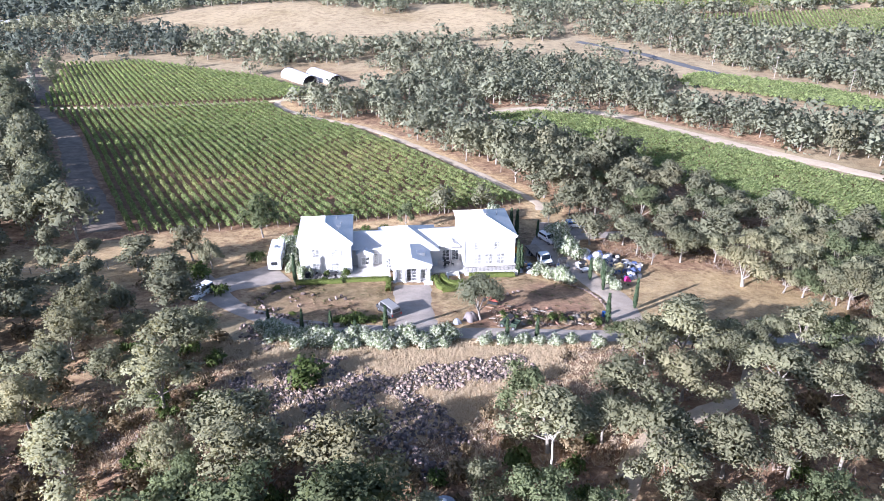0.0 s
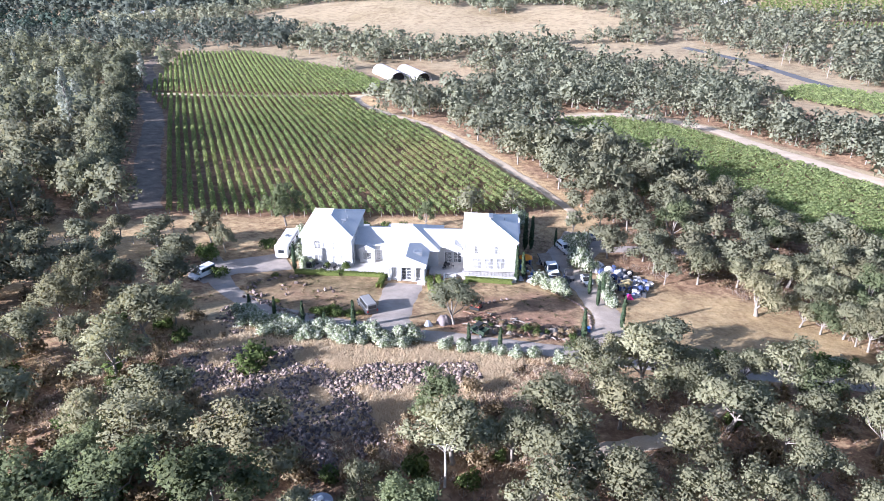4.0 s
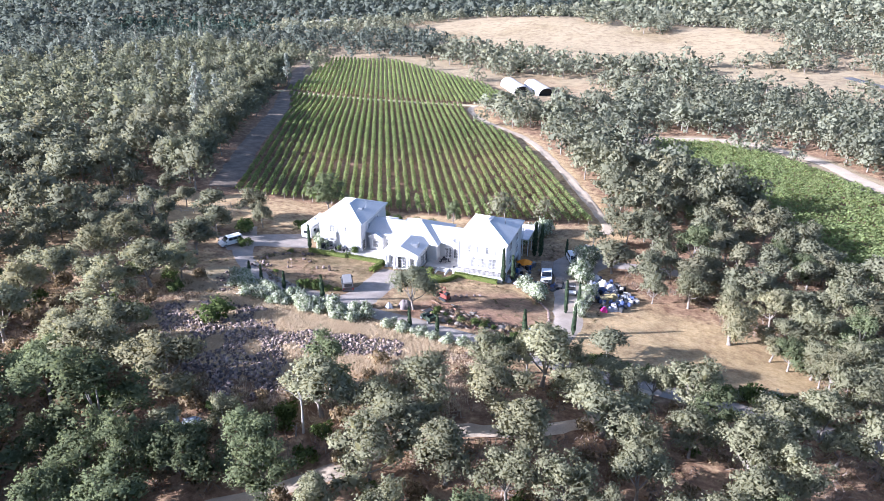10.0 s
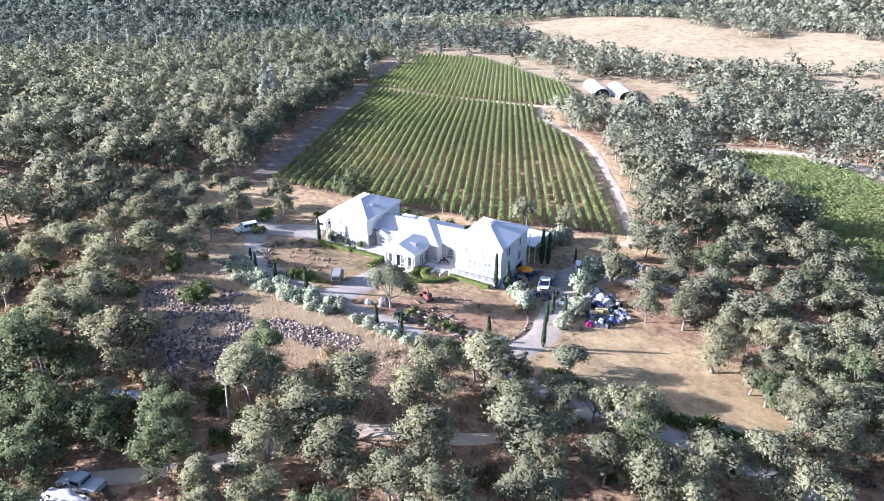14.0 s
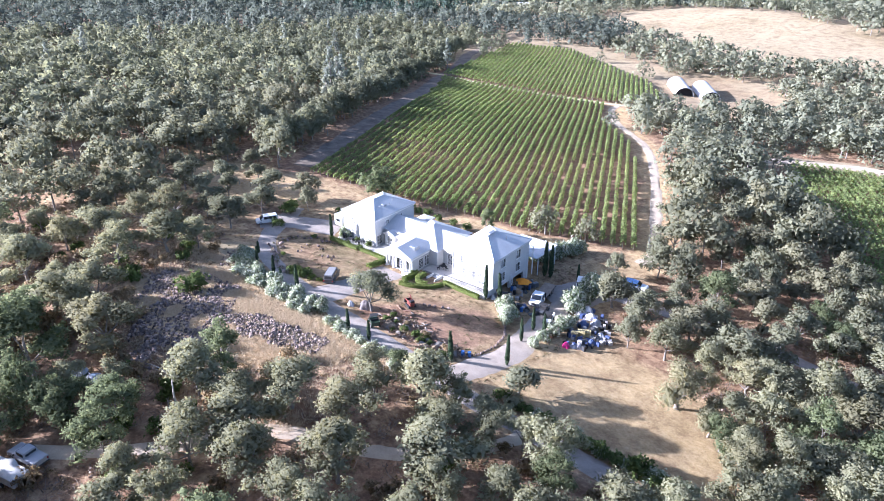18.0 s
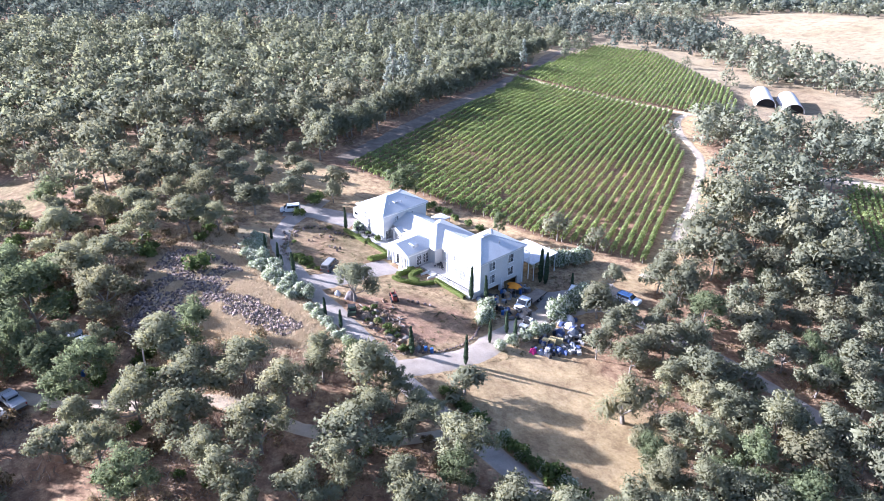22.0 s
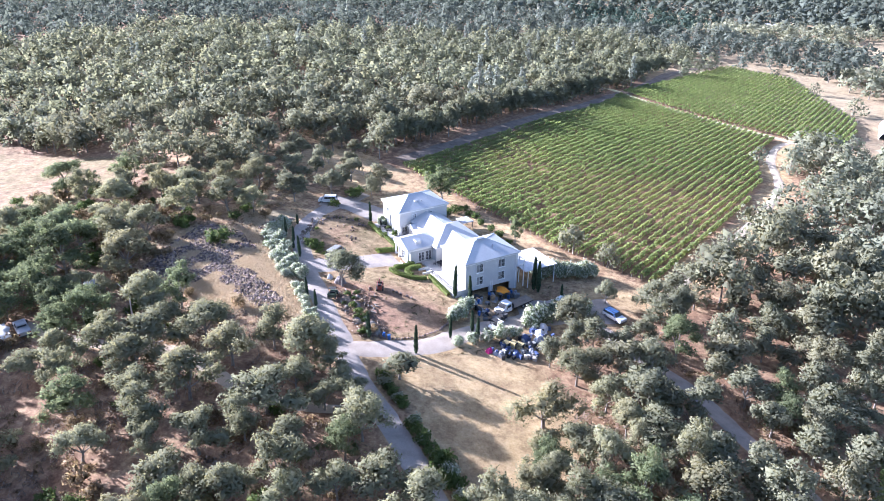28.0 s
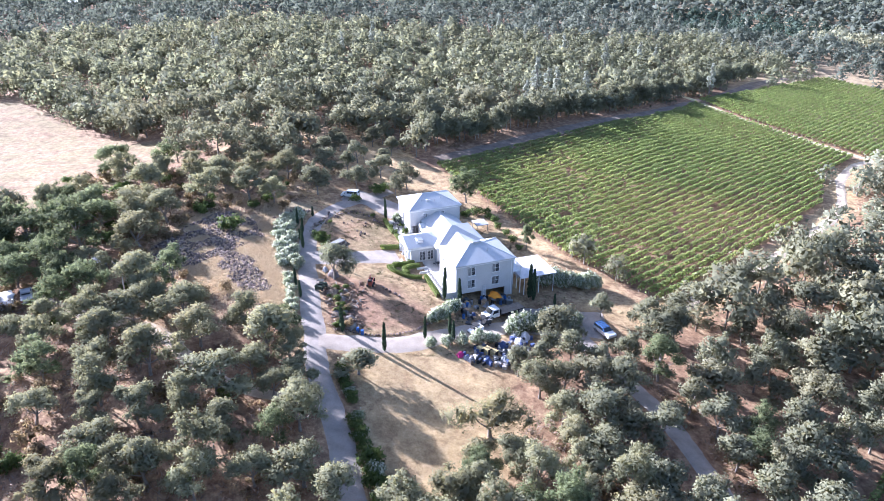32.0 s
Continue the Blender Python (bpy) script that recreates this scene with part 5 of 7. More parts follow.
def cypress(x, y, h, group="slim cypresses along the drive"):
    trunk, crown = CYPRESS[int(rng.integers(3))]
    t = tagged(new("cypress_tree"), "slim dark green Italian cypress standing upright", "tree", group)
    s = h / 4.6
    wide = rng.uniform(0.85, 1.1) * max(s, 0.9) ** 0.6
    t.matrix_world = pose(x, y, gz(x, y), rng.uniform(-1.5, 1.5), rng.uniform(-1.5, 1.5), rng.uniform(0, 360)) @ Matrix.Diagonal((wide, wide, s, 1))
    new("trunk", trunk).parent = t
    new("crown", crown).parent = t


for x, y, h in ((26, 94.5, 5.2), (32, 101, 5.6), (28.5, 109, 4.6), (27.2, 114, 4.4), (29.5, 114, 4.2), (14.2, 116.2, 6.8), (15.2, 119.2, 5.2), (14.4, 134.4, 7.6), (15.6, 134.8, 7.2), (-26.4, 111.4, 5.6),
                (-27, 93.5, 2.6), (-21, 89.6, 4.2), (-16.8, 90.4, 3.6), (-13, 89.6, 2.6), (-8.5, 90, 4.8), (9.6, 87.4, 4.0), (14, 88, 3.6), (20.5, 137.5, 4.0)):
    cypress(x, y, h)


def bush_mesh(seed, count, size, leaves, flowers=None, share=0.0, flat=0.85):
    """A rounded bush of leaves, with blossom over its outside where it flowers."""
    gen = np.random.default_rng(seed)
    c = np.column_stack([gen.uniform(-0.5, 0.5, (9, 2)), gen.uniform(0.35, 0.75, 9)])
    r = gen.uniform(0.3, 0.45, 9)
    v, f = crown_leaves(gen, c, r, count, size, flat, 2)
    root = tube([(0, 0, -0.2), (0.03, 0, 0.3), (0.0, 0.05, 0.6)], [0.07, 0.05, 0.03], 5)
    out = [fast_mesh("stem", *root, M_BARK, True), fast_mesh("foliage", v, f, leaves, normals=soft_normals(v, c, r))]
    if flowers:
        v, f = crown_leaves(gen, c, r * 1.06, int(count * share), size * 0.95, flat, 0)
        out.append(fast_mesh("blossom", v, f, flowers, normals=soft_normals(v, c, r)))
    return out


OLEANDERS = [bush_mesh(70 + i, 620, 0.125, M_OLEANDER, M_BLOSSOM, 1.15) for i in range(4)]
SHRUBS = [bush_mesh(80 + i, 420, 0.15, M_SHRUB) for i in range(3)]
GREENS = [bush_mesh(88 + i, 420, 0.15, M_HEDGE) for i in range(2)]
DRYBUSH = [bush_mesh(85 + i, 330, 0.15, M_DRYSHRUB) for i in range(3)]


def bush(kinds, name, x, y, w, h, label, group):
    b = tagged(new(name), label, "shrub", group)
    b.matrix_world = pose(x, y, gz(x, y) - 0.05, 0, 0, rng.uniform(0, 360)) @ Matrix.Diagonal((w / 1.6, w / 1.6, h / 1.1, 1))
    for me in kinds[int(rng.integers(len(kinds)))]:
        new(me.name.split(".")[0], me).parent = b


OL = "oleander bush covered in white blossom beside the drive"
for k, x in enumerate(np.arange(-27, 2.5, 1.75)):
    bush(OLEANDERS, "oleander_bush", x, 87.3 + 0.8 * math.sin(k * 1.7) + max(0, -x - 19) * 0.35, rng.uniform(2.3, 3.0), rng.uniform(1.8, 2.5), OL, "oleanders along the front drive")
for k, x in enumerate(np.arange(-25, 1.5, 2.1)):
    bush(OLEANDERS, "oleander_bush", x, 85.6 + 0.7 * math.sin(k * 2.1) + max(0, -x - 19) * 0.35, rng.uniform(2.3, 3.2), rng.uniform(1.6, 2.2), OL, "oleanders along the front drive")
for x, y in ((6.5, 86.6), (9, 86.3), (11.5, 86.2), (14, 86), (16.5, 86.4), (19, 86.6), (22.5, 85.8)):
    bush(OLEANDERS, "oleander_bush", x, y, rng.uniform(1.8, 2.6), rng.uniform(1.4, 2.0), OL, "oleanders along the front drive")
for x, y, w in ((18, 117, 3.2), (20, 115.4, 3.0), (21.8, 113.6, 3.4), (23, 111.6, 2.6), (30.2, 121.5, 2.6), (30, 118.5, 2.8), (30.2, 115.5, 2.6), (30.4, 112.5, 2.4), (30.8, 109.5, 2.2), (25.5, 134, 4.0), (25.8, 128.6, 4.6), (27.4, 126.4, 3.6), (25.2, 131, 4.0), (24, 137, 4.2), (26, 139.5, 3.6),
                (-31, 129, 3.6), (-29.5, 124, 3.4), (-28.8, 120, 3.2), (-28.4, 117.5, 2.6)):
    bush(OLEANDERS, "oleander_bush", x, y, w, w * 0.85, "tall oleander bush with white blossom by the yard", "oleanders round the yard")
for k in range(8):
    bush(OLEANDERS, "oleander_bush", 9.5 + k * 0.35, 138.5 + 1.6 * k, 3.6, 3.6, "tall oleander hedge bush with few white flowers", "oleanders behind the house")
for k, x in enumerate(np.concatenate([np.arange(37, 46.5, 1.25), np.arange(49.5, 68, 1.3)])):
    w = rng.uniform(1.7, 2.3) if x < 47 else rng.uniform(2.1, 2.9) + 0.7 * (58 < x < 64)
    bush(OLEANDERS if k % 3 == 2 else SHRUBS, "roadside_bush", x + rng.uniform(-0.4, 0.4), 93.3 + 0.055 * (x - 44) + rng.uniform(-0.45, 0.45), w, w * rng.uniform(0.65, 0.85), "dark green roadside bush with a few white flowers", "bushes along the lower drive")
bush(SHRUBS, "round_shrub", -17.5, 75, 5.6, 3.4, "large rounded dark green shrub on the rock slope", "")
for x, y, w in ((-14.5, 93.6, 2.6), (-12.4, 94, 2.2), (-43.5, 112, 4.4), (-38.2, 105.6, 3.0), (-46, 114, 3.2), (-36, 122, 3.2), (-27, 118.6, 2.0)):
    bush(SHRUBS, "garden_shrub", x, y, w, w * 0.75, "rounded olive green garden shrub", "garden shrubs")
for x, y, w in ((-16.4, 95.2, 2.2), (-10.8, 94.8, 2.0), (-13.4, 95.6, 2.6), (-9.4, 95.4, 1.6), (-29, 108.5, 1.6), (-24, 97.4, 1.4)):
    bush(GREENS, "low_shrub", x, y, w, w * 0.45, "low spreading bright green shrub on the lawn edge", "low shrubs on the lawn")
for k in range(150):
    x, y = rng.uniform(-66, 70), rng.uniform(36, 92)
    if open_ground(np.array([x]), np.array([y]))[0] and y > 70 and x < 10:
        y -= 22
    if near_line(DRIVE, np.array([x]), np.array([y]))[0] > 5 and not inside([(-29, 73), (-24, 79.5), (-14, 82), (3, 72), (3.5, 62), (0, 55.5), (-13, 62)], np.array([x]), np.array([y]))[0]:
        w = rng.uniform(1.5, 3.4)
        bush(DRYBUSH if k % 3 else SHRUBS, "brush", x, y, w, w * 0.8, "dry tan and olive brush under the oaks", "brush under the oaks")


for k in range(75):
    x, y = rng.uniform(-64, -12), rng.uniform(30, 72)
    if not inside(ROCK_BANK, np.array([x]), np.array([y]))[0]:
        w = rng.uniform(2.2, 4.2)
        bush(SHRUBS if k % 3 == 0 else DRYBUSH, "brush", x, y, w, w * 0.7, "dense olive and tan brush under the oaks", "brush under the oaks")


# clipped hedges round the front door
def hedge(name, line, width, height, label="low clipped green box hedge"):
    p = spline(line, 0.35)
    d = np.gradient(p, axis=0)
    d /= np.linalg.norm(d, axis=1)[:, None]
    n = np.stack([-d[:, 1], d[:, 0]], 1)
    gen = np.random.default_rng(len(p))
    k = gen.integers(0, len(p), len(p) * 34)
    side, up = gen.uniform(-1, 1, len(k)), gen.uniform(0, 1, len(k))
    face = gen.random(len(k))
    side = np.where(face < 0.35, np.sign(side), side)
    up = np.where(face >= 0.35, 1.0, up)
    q = p[k] + n[k] * (side * width / 2)[:, None] + d[k] * gen.uniform(-0.2, 0.2, len(k))[:, None]
    z = ground(p[k][:, 0], p[k][:, 1]) + up * height + gen.normal(0, 0.04, len(k))
    nrm = np.column_stack([n[k] * (np.where(face < 0.35, side, side * 0.2))[:, None], np.where(face < 0.35, 0.15, 1.0)]) + 0.4 * gen.standard_normal((len(k), 3))
    h = tagged(new(name), label, "hedge", "box hedges by the entrance")
    new("foliage", fast_mesh("foliage", *quads(np.column_stack([q, z]), nrm, gen.uniform(0.13, 0.28, len(k)), gen), M_HEDGE)).parent = h
    sides = []
    for s in (-1, 1):
        for t in (0.0, 0.92):
            e = p + n * (s * width * 0.46)
            sides.append(np.column_stack([e, ground(p[:, 0], p[:, 1]) + t * height]))
    m = len(p)
    v = np.concatenate(sides)
    i = np.arange(m - 1)
    f = np.concatenate([np.stack([i + a * m, i + 1 + a * m, i + 1 + b * m, i + b * m], 1) for a, b in ((0, 1), (1, 3), (3, 2))])
    new("inner_growth", fast_mesh("inner_growth", v, f, M_HEDGE)).parent = h


def at_house(*pts):
    return [tuple((HOUSE @ Vector((u, v, 0)))[:2]) for u, v in pts]


hedge("box_hedge", at_house((-21.2, 1.2), (-17, 1.0), (-13, 1.1)), 0.9, 0.75)
hedge("box_hedge", at_house((-12.2, 1.4), (-9, 1.4), (-4.8, 1.3)), 0.8, 0.7)
hedge("box_hedge", at_house((-4.7, 0.6), (-4.7, -2), (-4.9, -4.2)), 0.9, 0.9)
hedge("box_hedge", at_house((3.9, 0.8), (4.1, -2), (4.3, -3.6), (5.6, -4.6)), 0.9, 0.9)
hedge("box_hedge", at_house((5.2, 1.6), (5.4, -0.6), (6.8, -2.4), (8.6, -2.0)), 0.9, 0.9)
hedge("box_hedge", at_house((4.6, -5.2), (6.8, -4.6), (9.6, -2.2), (10.6, 0.4)), 0.8, 0.7)
hedge("box_hedge", at_house((10.2, 1.3), (14, 1.2), (18.6, 1.2)), 0.8, 0.8)
for u, v in ((-12.6, 1.3), (-4.4, 0.2), (3.5, 0.2), (-16.2, 1.4)):
    x, y = at_house((u, v))[0]
    bush(SHRUBS, "door_shrub", x, y, 1.5, 1.3, "small rounded green shrub by the terrace", "shrubs by the terrace")

for u, v, w, h in ((-20.4, 3.9, 1.9, 2.8), (-19.0, 4.0, 1.5, 2.2), (-15.8, 3.9, 1.4, 1.6), (-12.2, 3.9, 1.5, 1.9)):
    x, y = at_house((u, v))[0]
    bush(OLEANDERS if u < -18 else SHRUBS, "wall_shrub", x, y, w, h, "tall loose shrub against the white wall", "shrubs against the wall")

# ---- rock slope ----
def rock_mesh(seed):
    gen = np.random.default_rng(seed)
    bm = bmesh.new()
    bmesh.ops.create_icosphere(bm, subdivisions=1, radius=0.5)
    s = gen.uniform(0.65, 1.2, 3)
    for v in bm.verts:
        v.co = Vector([c * k for c, k in zip(v.co, s)]) * gen.uniform(0.75, 1.2)
    me = bpy.data.meshes.new("rock")
    bm.to_mesh(me)
    bm.free()
    me.materials.append(M_ROCK)
    return me


ROCKS = [rock_mesh(400 + i) for i in range(8)]


def in_rocks(x, y):
    fan = inside([(-29, 73), (-24, 79.5), (-14, 82), (-6, 75), (0, 69), (3.5, 62), (0, 55.5), (-6, 57.5), (-13, 62), (-20, 66)], x, y)
    strip = inside([(-6, 76), (-2, 79.5), (5, 81.5), (11, 83), (13, 78), (2, 72.5), (-4, 72)], x, y)
    patchy = np.sin(x * 0.55 + 2) * np.sin(y * 0.6 + 0.4 * x)
    return (fan & (patchy > -0.5)) | (strip & (patchy > -0.45))


rocks = tagged(new("rock_slope"), "tumbled grey and tan field rocks on the bank", "rocks")
pts = np.stack([rng.uniform(-31, 14, 12000), rng.uniform(55, 84, 12000)], 1)
pts = pts[in_rocks(pts[:, 0], pts[:, 1])][:3000]
west = np.stack([rng.uniform(-31, -24, 260), rng.uniform(84, 97, 260)], 1)
west = west[np.abs(west[:, 1] - 90.5 + (west[:, 0] + 30) * 0.9) < 2.6][:120]
pts = np.concatenate([pts, west])
for i, (x, y) in enumerate(pts[:300]):
    ob = new("rock", ROCKS[i % 8])
    s = rng.uniform(0.45, 0.95)
    ob.matrix_world = pose(x, y, gz(x, y) + 0.18 * s, rng.uniform(0, 360), rng.uniform(0, 360), rng.uniform(0, 360)) @ Matrix.Diagonal((s, s, s, 1))
    ob.parent = rocks
vs, fs, n = [], [], 0
for i, (x, y) in enumerate(pts[300:]):
    me = ROCKS[i % 8]
    co = np.array([v.co[:] for v in me.vertices])
    m = np.array(Euler(rng.uniform(0, 6.28, 3)).to_matrix()) * rng.uniform(0.28, 0.72)
    vs.append(co @ m.T + np.array([x, y, gz(x, y) + 0.12]))
    fs.append(np.array([p.vertices[:] for p in me.polygons]) + n)
    n += len(co)
rest = new("loose_rock", fast_mesh("loose_rock", np.concatenate(vs), np.concatenate(fs), M_ROCKPILE))
rest.parent = rocks
tagged(rest, "smaller tumbled rocks", kind="stuff")
edging = tagged(new("stone_edging"), "row of rough stones along the lawn edge", "edging")
for k, (x, y) in enumerate(spline([(21.5, 112.5), (25.6, 108), (27.2, 102), (26.5, 97), (24, 94)], 0.55)):
    ob = new("stone", ROCKS[k % 8])
    s = rng.uniform(0.4, 0.65)
    ob.matrix_world = pose(x + rng.uniform(-0.15, 0.15), y, gz(x, y) + 0.12, *rng.uniform(0, 360, 3)) @ Matrix.Diagonal((s, s, s, 1))
    ob.parent = edging


# ---- dry grass ----
def grass(pts, size, name, label, material, blades=4):
    v, f = [], []
    z = ground(pts[:, 0], pts[:, 1])
    gen = np.random.default_rng(len(pts))
    n = len(pts)
    parts = []
    for b in range(blades):
        a = gen.uniform(0, 6.283, n)
        w, h = gen.uniform(0.03, 0.09, n) * size, gen.uniform(0.2, 0.8, n) * size
        lean = gen.normal(0, 0.45, (n, 2)) * size
        dx, dy = np.cos(a) * w, np.sin(a) * w
        base = np.column_stack([pts + gen.normal(0, 0.25, (n, 2)) * size, z - 0.03])
        q = np.stack([base - np.column_stack([dx, dy, 0 * dx]), base + np.column_stack([dx, dy, 0 * dx]), base + np.column_stack([lean[:, 0], lean[:, 1], h])], 1)
        parts.append((q.reshape(-1, 3), np.arange(3 * n).reshape(n, 3)))
    v, f = merge(parts)
    tagged(new(name, fast_mesh(name, v, f, material)), label, "grass", kind="stuff")


pts = np.stack([rng.uniform(-40, 26, 60000), rng.uniform(58, 87.0, 60000)], 1)
ok = (inside(ROCK_BANK, pts[:, 0], pts[:, 1]) | inside([(-40, 82), (-27, 82), (-25, 87), (-38, 87)], pts[:, 0], pts[:, 1]) | (rng.random(len(pts)) < 0.2)) & ~(in_rocks(pts[:, 0], pts[:, 1]) & (rng.random(len(pts)) < 0.78))
grass(pts[ok], 0.7, "dry_grass", "tall pale dry grass on the bank", M_DRYGRASS, 5)
pts = np.stack([rng.uniform(30, 76, 4500), rng.uniform(93, 122, 4500)], 1)
ok = inside([(31, 96), (31, 110), (44, 118), (62, 118), (70, 104), (74, 95)], pts[:, 0], pts[:, 1])
grass(pts[ok], 0.32, "meadow_grass", "short yellow dry grass round the lone oak", M_SHORTGRASS, 3)
pts = np.stack([rng.uniform(-60, 100, 7000), rng.uniform(25, 160, 7000)], 1)
ok = ~inside(HOMESTEAD, pts[:, 0], pts[:, 1]) & ~inside(FIELD_NEAR, pts[:, 0], pts[:, 1]) & (near_line(spline(DRIVE, 4), pts[:, 0], pts[:, 1]) > 3) & (near_line(WOOD_ROAD, pts[:, 0], pts[:, 1]) > 3)
grass(pts[ok], 0.6, "woodland_grass", "sparse dry grass under the oaks", M_SHORTGRASS, 3)
pts = np.stack([rng.uniform(-66, 92, 15000), rng.uniform(30, 152, 15000)], 1)
ok = ((pts[:, 0] > -20) | (pts[:, 1] < 74)) & ~open_ground(pts[:, 0], pts[:, 1]) & (np.sin(pts[:, 0] * 0.21 + 1.3 * np.sin(pts[:, 1] * 0.17)) * np.sin(pts[:, 1] * 0.26 + 0.7) > -0.2)
grass(pts[ok], 1.25, "underbrush", "tangled grey-brown twigs and dead brush under the oaks", M_TWIG, 4)

def undergrowth(pts, name, label, material, seed, size=1.0, leaves=46, low=1.0):
    """Low loose clumps of dry leaves and stems, all in one mesh."""
    gen = np.random.default_rng(seed)
    kinds = []
    for i in range(6):
        d = gen.standard_normal((leaves, 3))
        d[:, 2] = np.abs(d[:, 2]) * 0.8
        d /= np.linalg.norm(d, axis=1)[:, None]
        p = d * gen.uniform(0.35, 1.0, (leaves, 1)) * np.array([1, 1, 0.75])
        kinds.append((*tris(p, d + 0.9 * gen.standard_normal((leaves, 3)), gen.uniform(0.14, 0.34, leaves) * (46 / leaves) ** 0.5, gen), np.repeat(d, 3, axis=0)))
    z = ground(pts[:, 0], pts[:, 1])
    vs, fs, ns, ts, n = [], [], [], [], 0
    for (x, y), h in zip(pts, z):
        v, f, d = kinds[int(gen.integers(6))]
        a, s = gen.uniform(0, 6.283), gen.uniform(0.45, 1.35) * size
        m = np.array([[math.cos(a), math.sin(a), 0], [-math.sin(a), math.cos(a), 0], [0, 0, gen.uniform(0.6, 1.1) * low]])
        vs.append(v @ m * s + np.array([x, y, h]))
        ns.append(d @ m + np.array([0, 0, 0.4]))
        ts.append(np.full(len(v), gen.random()))
        fs.append(f + n)
        n += len(v)
    tagged(new(name, fast_mesh(name, np.concatenate(vs), np.concatenate(fs), material, tone=np.concatenate(ts), normals=np.concatenate(ns))), label, "undergrowth", kind="stuff")


pts = np.stack([rng.uniform(-90, 105, 7400), rng.uniform(20, 150, 7400)], 1)
ok = ~open_ground(pts[:, 0], pts[:, 1]) & ~in_rocks(pts[:, 0], pts[:, 1]) & (np.sin(pts[:, 0] * 0.17 + 1.1 * np.sin(pts[:, 1] * 0.21)) * np.sin(pts[:, 1] * 0.19 + 0.4) > -0.35)
pts = pts[ok]
undergrowth(pts[::2], "undergrowth", "dry tan and rust-brown undergrowth below the oaks", M_DRYSHRUB, 601)
undergrowth(pts[1::4], "undergrowth", "grey twiggy undergrowth below the oaks", M_TWIG, 602)

# weeds on the lawns
def bare_yard(p):
    """Ground of the homestead that is neither paved nor built on."""
    ok = ~inside(at_house((-21.5, 0.5), (-4.8, 0.5), (-4.8, -2), (4.2, -2), (4.2, 0.5), (20.5, 0.5), (20.5, 20), (-21.5, 20)), p[:, 0], p[:, 1])
    for way, w in ((DRIVE, 2.5), (BRANCH, 2.9), (YARD, 6.0), ([(-5.2, 110.4), (-4.2, 97), (-4.0, 90)], 3.8), ([(-30, 116.5), (-38, 111), (-43, 104)], 4.8)):
        ok &= near_line(spline(way, 3), p[:, 0], p[:, 1]) > w
    return ok


pts = np.stack([rng.uniform(-46, 34, 7000), rng.uniform(84, 152, 7000)], 1)
pts = pts[inside(HOMESTEAD, pts[:, 0], pts[:, 1]) & bare_yard(pts)]
lumpy = np.sin(pts[:, 0] * 0.45 + 1.2 * np.sin(pts[:, 1] * 0.5)) * np.sin(pts[:, 1] * 0.41 + 1.0)
pts = pts[lumpy + rng.uniform(-0.5, 0.5, len(pts)) > 0]
undergrowth(pts[::3], "lawn_weeds", "olive weeds and dead grass on the neglected lawn", M_WEED, 613, 0.42, 14, 0.45)
undergrowth(pts[1::3], "lawn_weeds", "brown dead weeds on the neglected lawn", M_DRYSHRUB, 614, 0.42, 14, 0.45)
edge = spline([(-15.5, 92.6), (-20, 93.2), (-25, 95.8), (-29.5, 99.8), (-31, 104), (-28.5, 108.5), (-22, 110)], 0.45)
undergrowth(edge + rng.normal(0, 0.5, edge.shape), "border_weeds", "dark weeds among the stones bordering the lawn", M_WEED, 615, 0.55, 22)
bed = np.stack([rng.uniform(8, 26, 260), rng.uniform(92.6, 98.5, 260)], 1)
undergrowth(bed, "bed_brush", "dark cut brush heaped on the dug bed", M_TWIG, 616, 0.6, 24)

# ---- vehicles ----
def paint(name, c, rough=0.3, metal=0.0):
    return surface(name, tuple(0.9 * v for v in c), c, 0.8, 25.0, rough, 0.03, metal, own=True, spec=0.5)


M_WHITEPAINT = paint("white_paint", (0.78, 0.78, 0.77))
M_BLUEPAINT = paint("blue_paint", (0.05, 0.11, 0.26))
M_DARKPAINT = paint("dark_grey_paint", (0.06, 0.062, 0.066))
M_REDPAINT = paint("rust_red_paint", (0.24, 0.055, 0.04), 0.6)
M_GREENPAINT = paint("dark_green_paint", (0.03, 0.05, 0.03), 0.5)
M_CARGLASS = surface("car_glass", (0.02, 0.024, 0.028), (0.03, 0.034, 0.04), 1.0, 5.0, 0.08, 0.0, spec=0.7, own=True)
M_LAMP = surface("lamp_lens", (0.6, 0.6, 0.58), (0.75, 0.75, 0.72), 3.0, 20.0, 0.15, 0.0, own=True)
M_DUSTY = surface("dusty_white_sheet", (0.40, 0.37, 0.33), (0.60, 0.57, 0.53), 1.2, 9.0, 0.8, 0.3, own=True)
M_REDLAMP = surface("red_lens", (0.3, 0.02, 0.02), (0.4, 0.03, 0.03), 3.0, 20.0, 0.2, 0.0, own=True)
M_PLANK = surface("weathered_plank", (0.20, 0.15, 0.11), (0.36, 0.29, 0.22), 1.5, 14.0, 0.9, 0.4, own=True)
M_CANVAS = surface("grey_canvas", (0.26, 0.25, 0.25), (0.38, 0.36, 0.35), 1.2, 12.0, 0.9, 0.3, own=True)


def wheel(parent, x, y, r, w=0.24):
    t = part("wheel", cyl(r, y - w / 2, y + w / 2, 16, "y", (x, 0, r)), M_BLACK, parent)
    part("rim", cyl(r * 0.58, y - w / 2 - 0.015, y + w / 2 + 0.015, 12, "y", (x, 0, r)), M_STEEL, t)
    return t


def stand(name, label, category, x, y, heading, lift=0.0, group=""):
    """A thing's base on the ground; its front points along the heading."""
    ob = tagged(new(name), label, category, group)
    ob.matrix_world = pose(x, y, gz(x, y) + 0.14 + lift, 0, 0, heading)
    return ob


